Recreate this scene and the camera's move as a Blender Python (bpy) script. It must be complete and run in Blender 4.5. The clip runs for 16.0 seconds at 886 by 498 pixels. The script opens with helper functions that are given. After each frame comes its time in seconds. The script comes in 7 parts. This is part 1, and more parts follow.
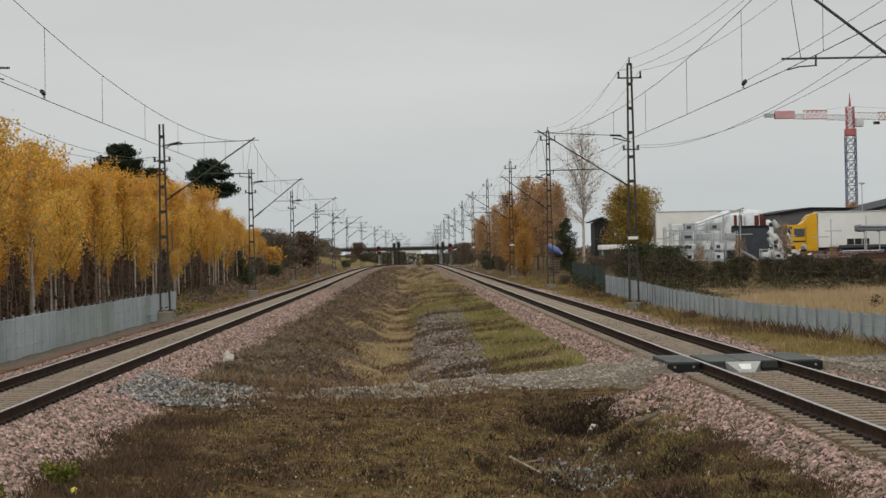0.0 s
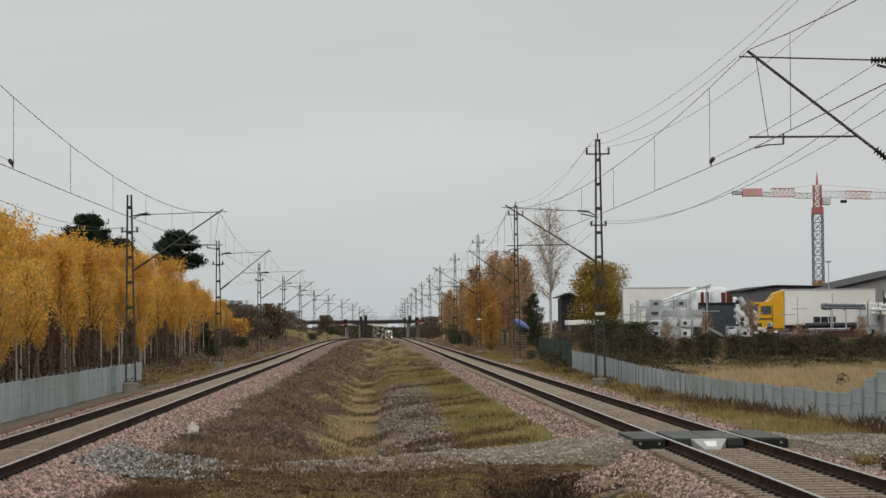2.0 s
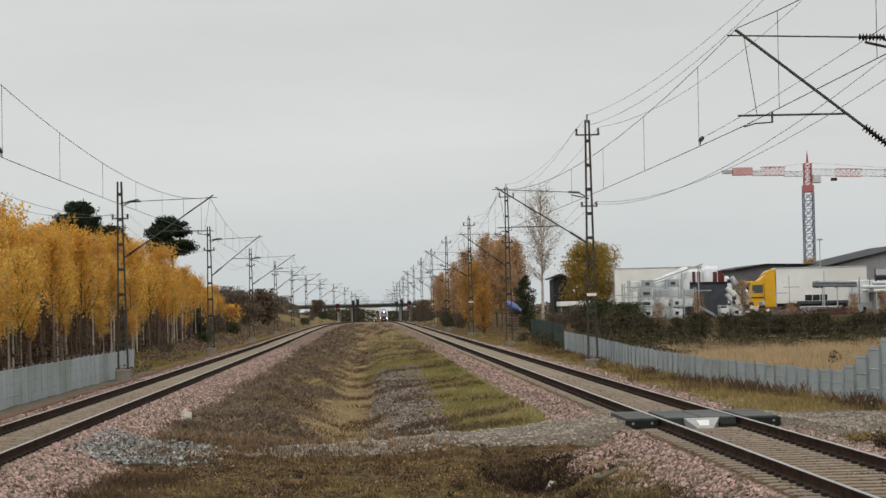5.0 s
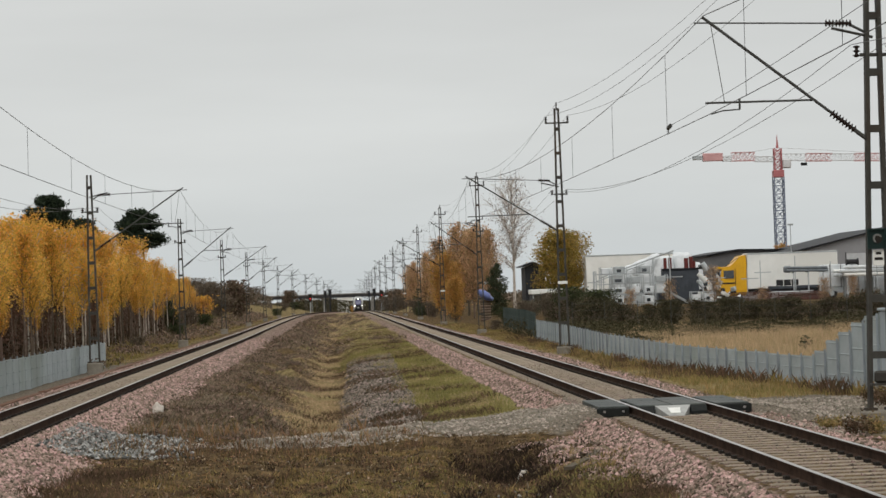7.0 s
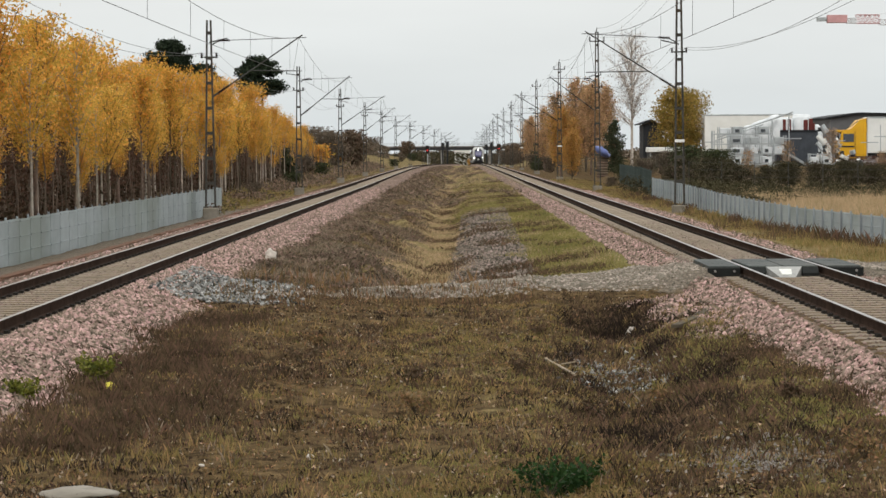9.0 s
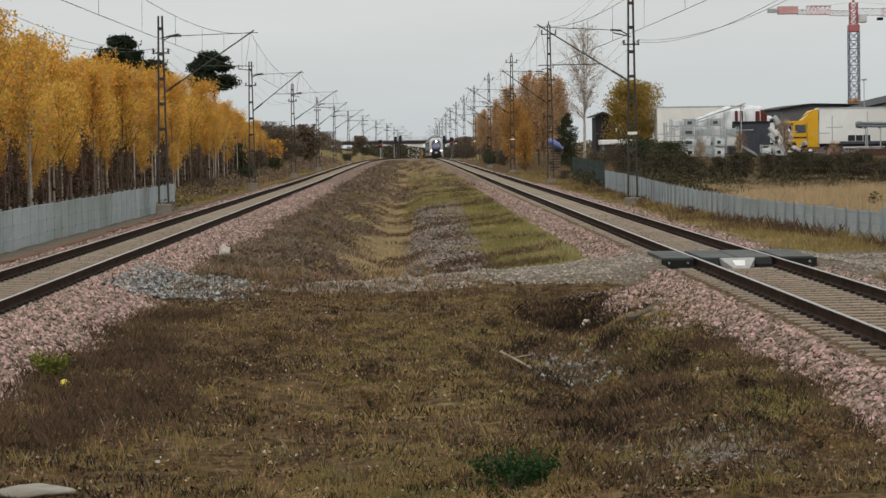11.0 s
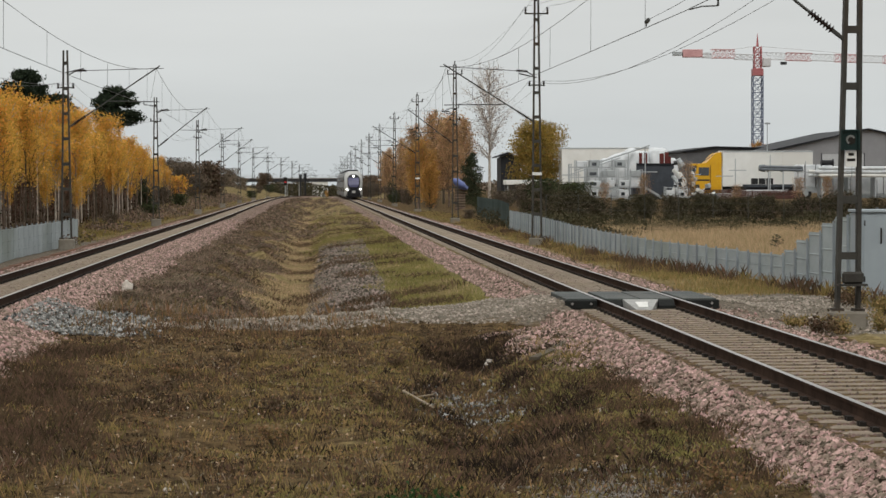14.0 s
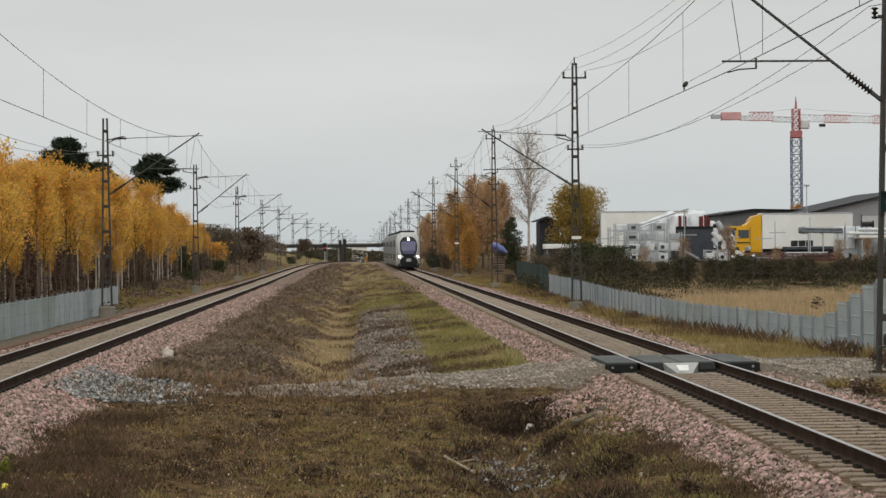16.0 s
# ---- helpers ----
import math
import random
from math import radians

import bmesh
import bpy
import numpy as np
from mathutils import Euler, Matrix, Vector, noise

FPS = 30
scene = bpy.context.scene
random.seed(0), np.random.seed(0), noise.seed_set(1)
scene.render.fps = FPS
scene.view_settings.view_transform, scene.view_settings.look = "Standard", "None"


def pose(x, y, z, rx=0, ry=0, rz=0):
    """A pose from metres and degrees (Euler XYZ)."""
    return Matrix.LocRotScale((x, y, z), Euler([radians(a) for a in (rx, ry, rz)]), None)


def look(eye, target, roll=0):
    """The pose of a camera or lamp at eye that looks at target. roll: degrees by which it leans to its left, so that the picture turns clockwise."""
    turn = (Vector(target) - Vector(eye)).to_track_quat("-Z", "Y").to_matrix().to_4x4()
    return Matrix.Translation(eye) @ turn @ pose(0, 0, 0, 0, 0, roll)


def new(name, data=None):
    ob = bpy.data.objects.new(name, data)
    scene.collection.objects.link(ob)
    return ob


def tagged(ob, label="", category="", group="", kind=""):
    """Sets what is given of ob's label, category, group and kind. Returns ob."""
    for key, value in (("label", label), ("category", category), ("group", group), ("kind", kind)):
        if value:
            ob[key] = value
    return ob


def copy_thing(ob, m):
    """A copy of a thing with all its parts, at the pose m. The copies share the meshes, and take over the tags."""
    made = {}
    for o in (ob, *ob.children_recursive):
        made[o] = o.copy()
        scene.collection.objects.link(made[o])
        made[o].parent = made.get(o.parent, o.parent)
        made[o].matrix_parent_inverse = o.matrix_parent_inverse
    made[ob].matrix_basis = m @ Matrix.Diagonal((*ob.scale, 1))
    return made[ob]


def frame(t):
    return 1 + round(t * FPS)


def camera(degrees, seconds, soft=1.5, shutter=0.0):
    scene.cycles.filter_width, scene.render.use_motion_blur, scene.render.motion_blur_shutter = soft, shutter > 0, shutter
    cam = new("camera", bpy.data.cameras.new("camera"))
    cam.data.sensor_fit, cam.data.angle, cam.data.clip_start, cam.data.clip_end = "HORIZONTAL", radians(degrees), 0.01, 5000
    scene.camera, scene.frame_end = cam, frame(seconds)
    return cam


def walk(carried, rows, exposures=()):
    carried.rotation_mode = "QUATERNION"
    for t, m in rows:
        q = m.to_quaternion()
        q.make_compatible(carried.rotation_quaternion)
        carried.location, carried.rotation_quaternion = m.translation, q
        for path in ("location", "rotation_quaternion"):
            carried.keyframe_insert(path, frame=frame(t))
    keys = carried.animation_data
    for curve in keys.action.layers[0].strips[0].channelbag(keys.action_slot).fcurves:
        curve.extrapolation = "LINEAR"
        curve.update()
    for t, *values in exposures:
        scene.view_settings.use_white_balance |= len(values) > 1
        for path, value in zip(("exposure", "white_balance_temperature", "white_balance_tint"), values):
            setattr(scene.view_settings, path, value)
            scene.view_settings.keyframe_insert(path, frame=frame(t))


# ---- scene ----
# camera: hand-held beside the line, rail head of both tracks at z = 0, tracks run along +y
cam = camera(19.766, 16.0, soft=1.5)
EXPO = [(0.0, -0.06), (1.0, -0.12), (1.5, -0.09), (2.0, -0.05), (2.5, 0.05), (3.5, 0.09), (6.5, 0.10), (7.0, 0.08), (7.6, 0.25), (8.2, 0.36), (9.0, 0.36), (11.5, 0.0), (12.5, -0.03), (13.5, 0.13), (14.5, 0.02), (16.0, 0.05)]
walk(cam, [
    (0.0, pose(-0.127, 0.006, 2.229, 90.034, 1.217, -0.942)),
    (0.5, pose(-0.133, 0.006, 2.240, 90.556, 0.631, -0.846)),
    (1.0, pose(-0.139, 0.007, 2.240, 91.219, 0.767, -0.712)),
    (1.5, pose(-0.129, 0.006, 2.234, 91.624, 0.774, -1.139)),
    (2.0, pose(-0.122, 0.006, 2.235, 91.684, 0.601, -1.686)),
    (2.5, pose(-0.125, 0.006, 2.242, 91.854, 0.907, -1.871)),
    (3.0, pose(-0.122, 0.006, 2.238, 91.884, 1.119, -1.810)),
    (3.5, pose(-0.122, 0.006, 2.235, 91.591, 1.017, -1.806)),
    (4.0, pose(-0.108, 0.005, 2.228, 91.243, 1.139, -1.877)),
    (6.5, pose(-0.102, 0.005, 2.230, 91.402, 1.575, -1.848)),
    (7.0, pose(-0.062, 0.003, 2.257, 91.028, 2.034, -2.484)),
    (7.5, pose(0.021, -0.001, 2.257, 89.499, 0.387, -2.275)),
    (8.0, pose(0.022, -0.001, 2.246, 88.837, 0.111, -0.814)),
    (8.5, pose(0.024, -0.001, 2.242, 88.132, 0.345, 0.025)),
    (9.0, pose(0.012, -0.001, 2.240, 87.790, 0.408, 0.166)),
    (11.5, pose(0.004, -0.000, 2.240, 87.637, 0.826, -1.432)),
    (12.0, pose(0.004, -0.000, 2.251, 88.241, 0.581, -2.016)),
    (12.5, pose(0.003, -0.000, 2.234, 88.290, 0.478, -2.242)),
    (13.0, pose(0.005, -0.000, 2.238, 88.012, 0.576, -2.745)),
    (13.5, pose(0.011, -0.001, 2.237, 87.915, 0.519, -3.001)),
    (14.0, pose(0.004, -0.000, 2.245, 88.495, 0.164, -3.035)),
    (14.5, pose(0.000, -0.000, 2.240, 88.994, 0.000, -2.723)),
    (15.0, pose(0.002, -0.000, 2.241, 89.098, 0.123, -2.530)),
    (15.5, pose(0.005, -0.000, 2.245, 89.418, 0.438, -2.262)),
    (16.0, pose(0.005, -0.000, 2.247, 89.959, 0.599, -2.148)),
], exposures=EXPO)

# ---- light: overcast autumn day ----
world = bpy.data.worlds.new("overcast_sky")
scene.world = world
world.use_nodes = True
wn, wl = world.node_tree.nodes, world.node_tree.links
wn.clear()
sky = wn.new("ShaderNodeTexSky")
sky.sky_type, sky.sun_disc = "NISHITA", False
sky.sun_elevation, sky.sun_rotation = radians(24), radians(150)
grey = wn.new("ShaderNodeHueSaturation")
grey.inputs["Saturation"].default_value = 0.25
grey.inputs["Value"].default_value = 0.015
tex = wn.new("ShaderNodeTexCoord")
sep = wn.new("ShaderNodeSeparateXYZ")
ramp = wn.new("ShaderNodeValToRGB")
ramp.color_ramp.elements[0].position, ramp.color_ramp.elements[0].color = 0.0, (0.60, 0.645, 0.665, 1)
ramp.color_ramp.elements[0].color = (0.52, 0.56, 0.575, 1)
ramp.color_ramp.elements[1].position, ramp.color_ramp.elements[1].color = 1.0, (1.2, 1.2, 1.16, 1)
for at_z, tone_c in ((0.06, (0.56, 0.575, 0.57)), (0.16, (0.54, 0.545, 0.53)), (0.4, (0.76, 0.765, 0.745))):
    mid = ramp.color_ramp.elements.new(at_z)
    mid.color = (*tone_c, 1)
stretch = wn.new("ShaderNodeMapping")
stretch.inputs["Scale"].default_value = (1.6, 1.6, 9.0)
cloud = wn.new("ShaderNodeTexNoise")
cloud.inputs["Scale"].default_value, cloud.inputs["Detail"].default_value = 2.2, 5
tone = wn.new("ShaderNodeMapRange")
tone.inputs["From Min"].default_value, tone.inputs["From Max"].default_value = 0.3, 0.7
tone.inputs["To Min"].default_value, tone.inputs["To Max"].default_value = 0.90, 1.06
mul = wn.new("ShaderNodeVectorMath")
mul.operation = "SCALE"
add = wn.new("ShaderNodeMixRGB")
add.blend_type = "ADD"
add.inputs[0].default_value = 1.0
bg = wn.new("ShaderNodeBackground")
wout = wn.new("ShaderNodeOutputWorld")
wl.new(tex.outputs["Generated"], sep.inputs[0])
wl.new(sep.outputs["Z"], ramp.inputs[0])
wl.new(tex.outputs["Generated"], stretch.inputs[0])
wl.new(stretch.outputs[0], cloud.inputs["Vector"])
wl.new(cloud.outputs[0], tone.inputs["Value"])
wl.new(ramp.outputs[0], mul.inputs[0])
wl.new(tone.outputs[0], mul.inputs["Scale"])
wl.new(sky.outputs[0], grey.inputs["Color"])
wl.new(mul.outputs[0], add.inputs[1])
wl.new(grey.outputs[0], add.inputs[2])
wl.new(add.outputs[0], bg.inputs["Color"])
wl.new(bg.outputs[0], wout.inputs[0])
bg.inputs["Strength"].default_value = 0.95

sun = new("sun", bpy.data.lights.new("sun", "SUN"))
sun.data.energy, sun.data.angle, sun.data.color = 0.8, radians(35), (1.0, 0.96, 0.9)
sun.matrix_world = look((0, 0, 50), (12, 30, 22))


# ---- materials ----
def mat(name, a, b=None, scale=4.0, rough=0.8, metal=0.0, bump=0.0, bscale=None, vary=0.0, island=0.0, stain=None,
        trans=0.0, glow=None, stretch=(1, 1, 1), spec=0.18, placed=False):
    """Two mixed tones by noise, a second coarse stain, variation by object or by island, bump."""
    m = bpy.data.materials.new(name)
    m.use_nodes = True
    nt = m.node_tree
    n, l = nt.nodes, nt.links
    p = n["Principled BSDF"]
    p.inputs["Roughness"].default_value = rough
    p.inputs["Metallic"].default_value = metal
    p.inputs["Specular IOR Level"].default_value = spec
    b = b or tuple(c * 0.75 for c in a)
    tc = n.new("ShaderNodeTexCoord")
    mp = n.new("ShaderNodeMapping")
    mp.inputs["Scale"].default_value = stretch
    l.new(n.new("ShaderNodeNewGeometry").outputs["Position"] if placed else tc.outputs["Object"], mp.inputs[0])
    nz = n.new("ShaderNodeTexNoise")
    nz.inputs["Scale"].default_value, nz.inputs["Detail"].default_value, nz.inputs["Roughness"].default_value = scale, 6, 0.65
    l.new(mp.outputs[0], nz.inputs["Vector"])
    cr = n.new("ShaderNodeValToRGB")
    cr.color_ramp.elements[0].position, cr.color_ramp.elements[1].position = 0.32, 0.68
    cr.color_ramp.elements[0].color, cr.color_ramp.elements[1].color = (*b, 1), (*a, 1)
    l.new(nz.outputs[0], cr.inputs[0])
    col = cr.outputs[0]
    if stain:
        ns = n.new("ShaderNodeTexNoise")
        ns.inputs["Scale"].default_value, ns.inputs["Detail"].default_value = scale * 0.17, 4
        l.new(mp.outputs[0], ns.inputs["Vector"])
        r = n.new("ShaderNodeMapRange")
        r.inputs["From Min"].default_value, r.inputs["From Max"].default_value = 0.5, 0.68
        l.new(ns.outputs[0], r.inputs["Value"])
        mx = n.new("ShaderNodeMixRGB")
        mx.inputs[2].default_value = (*stain, 1)
        l.new(r.outputs[0], mx.inputs[0])
        l.new(col, mx.inputs[1])
        col = mx.outputs[0]
    if vary or island:
        hs = n.new("ShaderNodeHueSaturation")
        if vary:
            src = n.new("ShaderNodeObjectInfo").outputs["Random"]
        else:
            src = n.new("ShaderNodeNewGeometry").outputs["Random Per Island"]
        k = vary or island
        r = n.new("ShaderNodeMapRange")
        r.inputs["To Min"].default_value, r.inputs["To Max"].default_value = 1 - k, 1 + k
        l.new(src, r.inputs["Value"])
        l.new(r.outputs[0], hs.inputs["Value"])
        r2 = n.new("ShaderNodeMapRange")
        r2.inputs["To Min"].default_value, r2.inputs["To Max"].default_value = 0.5 + 0.05 * k, 0.5 - 0.06 * k
        l.new(src, r2.inputs["Value"])
        l.new(r2.outputs[0], hs.inputs["Hue"])
        l.new(col, hs.inputs["Color"])
        col = hs.outputs[0]
    l.new(col, p.inputs["Base Color"])
    if bump:
        bz = n.new("ShaderNodeTexNoise")
        bz.inputs["Scale"].default_value, bz.inputs["Detail"].default_value = bscale or scale * 4, 5
        l.new(mp.outputs[0], bz.inputs["Vector"])
        bp = n.new("ShaderNodeBump")
        bp.inputs["Strength"].default_value, bp.inputs["Distance"].default_value = min(1.0, bump), 0.03
        l.new(bz.outputs[0], bp.inputs["Height"])
        l.new(bp.outputs[0], p.inputs["Normal"])
    if trans:
        tr = n.new("ShaderNodeBsdfTranslucent")
        l.new(col, tr.inputs["Color"])
        ms = n.new("ShaderNodeMixShader")
        ms.inputs[0].default_value = trans
        l.new(p.outputs[0], ms.inputs[1])
        l.new(tr.outputs[0], ms.inputs[2])
        l.new(ms.outputs[0], n["Material Output"].inputs[0])
    if glow:
        p.inputs["Emission Color"].default_value = (*glow[:3], 1)
        p.inputs["Emission Strength"].default_value = glow[3]
    return m


def ground_material():
    """Soil and dead heather, with grass, straw and gravel laid in by the ground's own zones."""
    m = bpy.data.materials.new("trackside_ground")
    m.use_nodes = True
    n, l = m.node_tree.nodes, m.node_tree.links
    p = n["Principled BSDF"]
    p.inputs["Roughness"].default_value = 0.95
    p.inputs["Specular IOR Level"].default_value = 0.02
    tc = n.new("ShaderNodeTexCoord")

    def two(scale, a, b, lo=0.35, hi=0.65):
        z = n.new("ShaderNodeTexNoise")
        z.inputs["Scale"].default_value, z.inputs["Detail"].default_value, z.inputs["Roughness"].default_value = scale, 8, 0.7
        l.new(tc.outputs["Object"], z.inputs["Vector"])
        r = n.new("ShaderNodeValToRGB")
        r.color_ramp.elements[0].position, r.color_ramp.elements[1].position = lo, hi
        r.color_ramp.elements[0].color, r.color_ramp.elements[1].color = (*a, 1), (*b, 1)
        l.new(z.outputs[0], r.inputs[0])
        return r.outputs[0]

    col = two(5.0, (0.021, 0.0142, 0.008), (0.185, 0.126, 0.064))
    layers = (("green", two(6, (0.085, 0.078, 0.03), (0.26, 0.22, 0.088))),
              ("straw", two(4, (0.12, 0.092, 0.043), (0.33, 0.26, 0.125))),
              ("gravel", two(22, (0.075, 0.063, 0.05), (0.26, 0.22, 0.175))),
              # dark end of the noise paints the shaded gaps between ballast stones
              ("pink", two(26, (0.045, 0.031, 0.025), (0.36, 0.26, 0.212), 0.40, 0.60)))
    for name, tone in layers:
        at = n.new("ShaderNodeAttribute")
        at.attribute_name = name
        z = n.new("ShaderNodeTexNoise")
        z.inputs["Scale"].default_value, z.inputs["Detail"].default_value = 3.0, 6
        l.new(tc.outputs["Object"], z.inputs["Vector"])
        s = n.new("ShaderNodeMath")
        s.operation = "MULTIPLY_ADD"
        s.inputs[1].default_value, s.inputs[2].default_value = 1.1, -0.55
        l.new(z.outputs[0], s.inputs[0])
        t2 = n.new("ShaderNodeMath")
        t2.operation = "ADD"
        l.new(at.outputs["Fac"], t2.inputs[0])
        l.new(s.outputs[0], t2.inputs[1])
        r = n.new("ShaderNodeMapRange")
        r.inputs["From Min"].default_value, r.inputs["From Max"].default_value = 0.32, 0.62
        l.new(t2.outputs[0], r.inputs["Value"])
        mx = n.new("ShaderNodeMixRGB")
        l.new(r.outputs[0], mx.inputs[0])
        l.new(col, mx.inputs[1])
        l.new(tone, mx.inputs[2])
        col = mx.outputs[0]
    l.new(col, p.inputs["Base Color"])
    z = n.new("ShaderNodeTexNoise")
    z.inputs["Scale"].default_value, z.inputs["Detail"].default_value = 18, 8
    l.new(tc.outputs["Object"], z.inputs["Vector"])
    bp = n.new("ShaderNodeBump")
    bp.inputs["Strength"].default_value, bp.inputs["Distance"].default_value = 0.9, 0.06
    l.new(z.outputs[0], bp.inputs["Height"])
    l.new(bp.outputs[0], p.inputs["Normal"])
    return m


M_GROUND = ground_material()
M_STONE = mat("pink_granite_ballast", (0.44, 0.332, 0.272), (0.15, 0.108, 0.086), 6, 0.9, bump=0.3, island=0.75, spec=0.05)
M_GREY_STONE = mat("grey_crushed_rock", (0.27, 0.25, 0.225), (0.13, 0.12, 0.105), 6, 0.9, bump=0.3, island=0.5, spec=0.05)
# darker than the shoulder ballast, for the stones between the sleepers
M_STONE_DARK = mat("dark_brown_ballast", (0.20, 0.15, 0.125), (0.10, 0.075, 0.062), 6, 0.95, bump=0.3, island=0.5, spec=0.03)
M_PATHSTONE = mat("pale_path_gravel", (0.39, 0.345, 0.285), (0.15, 0.13, 0.105), 6, 0.9, bump=0.3, island=0.45, spec=0.05)
M_RAIL = mat("rusty_rail_steel", (0.066, 0.042, 0.031), (0.028, 0.019, 0.015), 3, 0.9, 0.0, bump=0.2, spec=0.02)
M_RAILTOP = mat("polished_rail_head", (0.42, 0.41, 0.40), (0.30, 0.28, 0.26), 2, 0.35, 0.9)
M_SLEEPER = mat("weathered_concrete_sleeper", (0.315, 0.262, 0.203), (0.195, 0.16, 0.125), 5, 0.9, bump=0.3, vary=0.12, stain=(0.2, 0.16, 0.11), spec=0.05)
M_CLIP = mat("dark_rail_clip", (0.03, 0.026, 0.022), None, 10, 0.7, 0.3)
M_RUBBER = mat("black_rubber_panel", (0.058, 0.068, 0.063), (0.034, 0.040, 0.037), 3, 0.55, bump=0.4, vary=0.2, stain=(0.085, 0.086, 0.076))
M_EDGE = mat("black_rubber_edge", (0.018, 0.020, 0.019), (0.012, 0.013, 0.012), 4, 0.7, bump=0.2)
M_WEDGE = mat("galvanised_wedge", (0.42, 0.42, 0.40), (0.3, 0.3, 0.29), 8, 0.5, 0.3)
M_WHITE = mat("white_paint", (0.80, 0.80, 0.77), (0.68, 0.68, 0.64), 5, 0.6)
M_MAST = mat("grey_mast_steel", (0.07, 0.068, 0.06), (0.042, 0.038, 0.033), 2.5, 0.65, 0.3, bump=0.2, stain=(0.07, 0.047, 0.03))
M_DARKMETAL = mat("dark_cantilever_tube", (0.09, 0.09, 0.085), (0.055, 0.055, 0.05), 4, 0.6, 0.4)
M_WIRE = mat("weathered_copper_wire", (0.11, 0.11, 0.105), (0.08, 0.08, 0.08), 3, 0.6, 0.3)
M_INSUL = mat("brown_porcelain", (0.025, 0.016, 0.013), None, 5, 0.25)
M_CONCRETE = mat("old_concrete", (0.34, 0.31, 0.26), (0.22, 0.2, 0.17), 4, 0.9, bump=0.3, stain=(0.16, 0.14, 0.11))
M_FENCE = mat("galvanised_sheet", (0.385, 0.425, 0.44), (0.30, 0.34, 0.345), 0.9, 0.7, 0.0, vary=0.06, stain=(0.25, 0.285, 0.26), stretch=(1, 1, 2.0), placed=True)
M_FENCE_GREEN = mat("dull_green_fence_board", (0.085, 0.105, 0.10), (0.055, 0.07, 0.066), 2, 0.8, vary=0.15, spec=0.0)
M_DUCT = mat("rusty_cable_trough", (0.17, 0.085, 0.05), (0.10, 0.055, 0.035), 4, 0.85, bump=0.2)
M_BIRCHBARK = mat("birch_bark", (0.62, 0.57, 0.50), (0.20, 0.165, 0.13), 5, 0.85, stretch=(1, 1, 0.6), vary=0.25)
M_YOUNGBARK = mat("young_birch_bark", (0.20, 0.155, 0.115), (0.07, 0.052, 0.04), 5, 0.9, stretch=(1, 1, 0.4), vary=0.4)
M_BARK = mat("pine_bark", (0.17, 0.105, 0.065), (0.07, 0.045, 0.03), 6, 0.95, bump=0.5)
M_YELLOW = mat("yellow_birch_leaves", (0.80, 0.49, 0.095), (0.52, 0.28, 0.05), 1.2, 0.7, island=0.35, trans=0.45)
M_GOLD = mat("golden_birch_leaves", (0.86, 0.58, 0.13), (0.58, 0.35, 0.065), 1.2, 0.7, island=0.35, trans=0.45)
M_RUST = mat("rust_brown_leaves", (0.56, 0.37, 0.19), (0.38, 0.24, 0.125), 1.2, 0.75, island=0.4, trans=0.35)
M_OLIVE = mat("olive_yellow_leaves", (0.37, 0.255, 0.055), (0.21, 0.155, 0.04), 0.8, 0.75, island=0.4, trans=0.35)
M_TWIG = mat("purple_brown_twigs", (0.20, 0.15, 0.125), (0.13, 0.095, 0.08), 3, 0.9, island=0.3)
M_PINE = mat("dark_pine_needles", (0.026, 0.040, 0.020), (0.012, 0.020, 0.011), 1.5, 0.8, island=0.4)
M_CONIFER = mat("dark_conifer_needles", (0.050, 0.062, 0.028), (0.028, 0.034, 0.018), 1.5, 0.8, island=0.4)
M_SHRUB = mat("dark_shrub_twigs", (0.15, 0.12, 0.085), (0.075, 0.06, 0.042), 1.5, 0.9, island=0.45)
M_SHRUBGREEN = mat("dull_green_shrub", (0.055, 0.068, 0.026), (0.028, 0.034, 0.016), 1.5, 0.85, island=0.4)
M_BROWNGRASS = mat("withered_brown_grass", (0.32, 0.215, 0.105), (0.135, 0.086, 0.043), 0.8, 0.9, island=0.5, trans=0.2, spec=0.03)
M_STRAW = mat("straw_grass", (0.52, 0.395, 0.24), (0.31, 0.233, 0.135), 0.6, 0.9, island=0.4, trans=0.2, spec=0.03)
M_GREENGRASS = mat("autumn_green_grass", (0.31, 0.275, 0.10), (0.15, 0.145, 0.05), 0.6, 0.9, island=0.4, trans=0.2, spec=0.03)
M_HEATHER = mat("dead_heather", (0.16, 0.11, 0.066), (0.058, 0.040, 0.026), 0.8, 0.95, island=0.5, spec=0.03)


# ---- mesh helpers ----
def mesh_np(name, verts, faces, material=None, smooth=False):
    """A mesh from arrays: verts (n, 3), faces (m, k)."""
    verts, faces = np.asarray(verts, np.float32), np.asarray(faces, np.int32)
    me = bpy.data.meshes.new(name)
    k = faces.shape[1]
    me.vertices.add(len(verts))
    me.vertices.foreach_set("co", verts.ravel())
    me.loops.add(faces.size)
    me.loops.foreach_set("vertex_index", faces.ravel())
    me.polygons.add(len(faces))
    me.polygons.foreach_set("loop_start", np.arange(0, faces.size, k, dtype=np.int32))
    me.polygons.foreach_set("use_smooth", np.full(len(faces), smooth))
    me.update(calc_edges=True)
    if material:
        me.materials.append(material)
    return me


def part(name, bm, material, parent, label="", smooth=False):
    """Links a bmesh (or a mesh) as one object under a thing."""
    if isinstance(bm, bmesh.types.BMesh):
        me = bpy.data.meshes.new(name)
        bm.to_mesh(me)
        bm.free()
    else:
        me = bm
    if material and not me.materials:
        me.materials.append(material)
    if smooth:
        me.polygons.foreach_set("use_smooth", np.full(len(me.polygons), True))
    ob = new(name, me)
    ob.parent = parent
    if label:
        tagged(ob, label)
    return ob


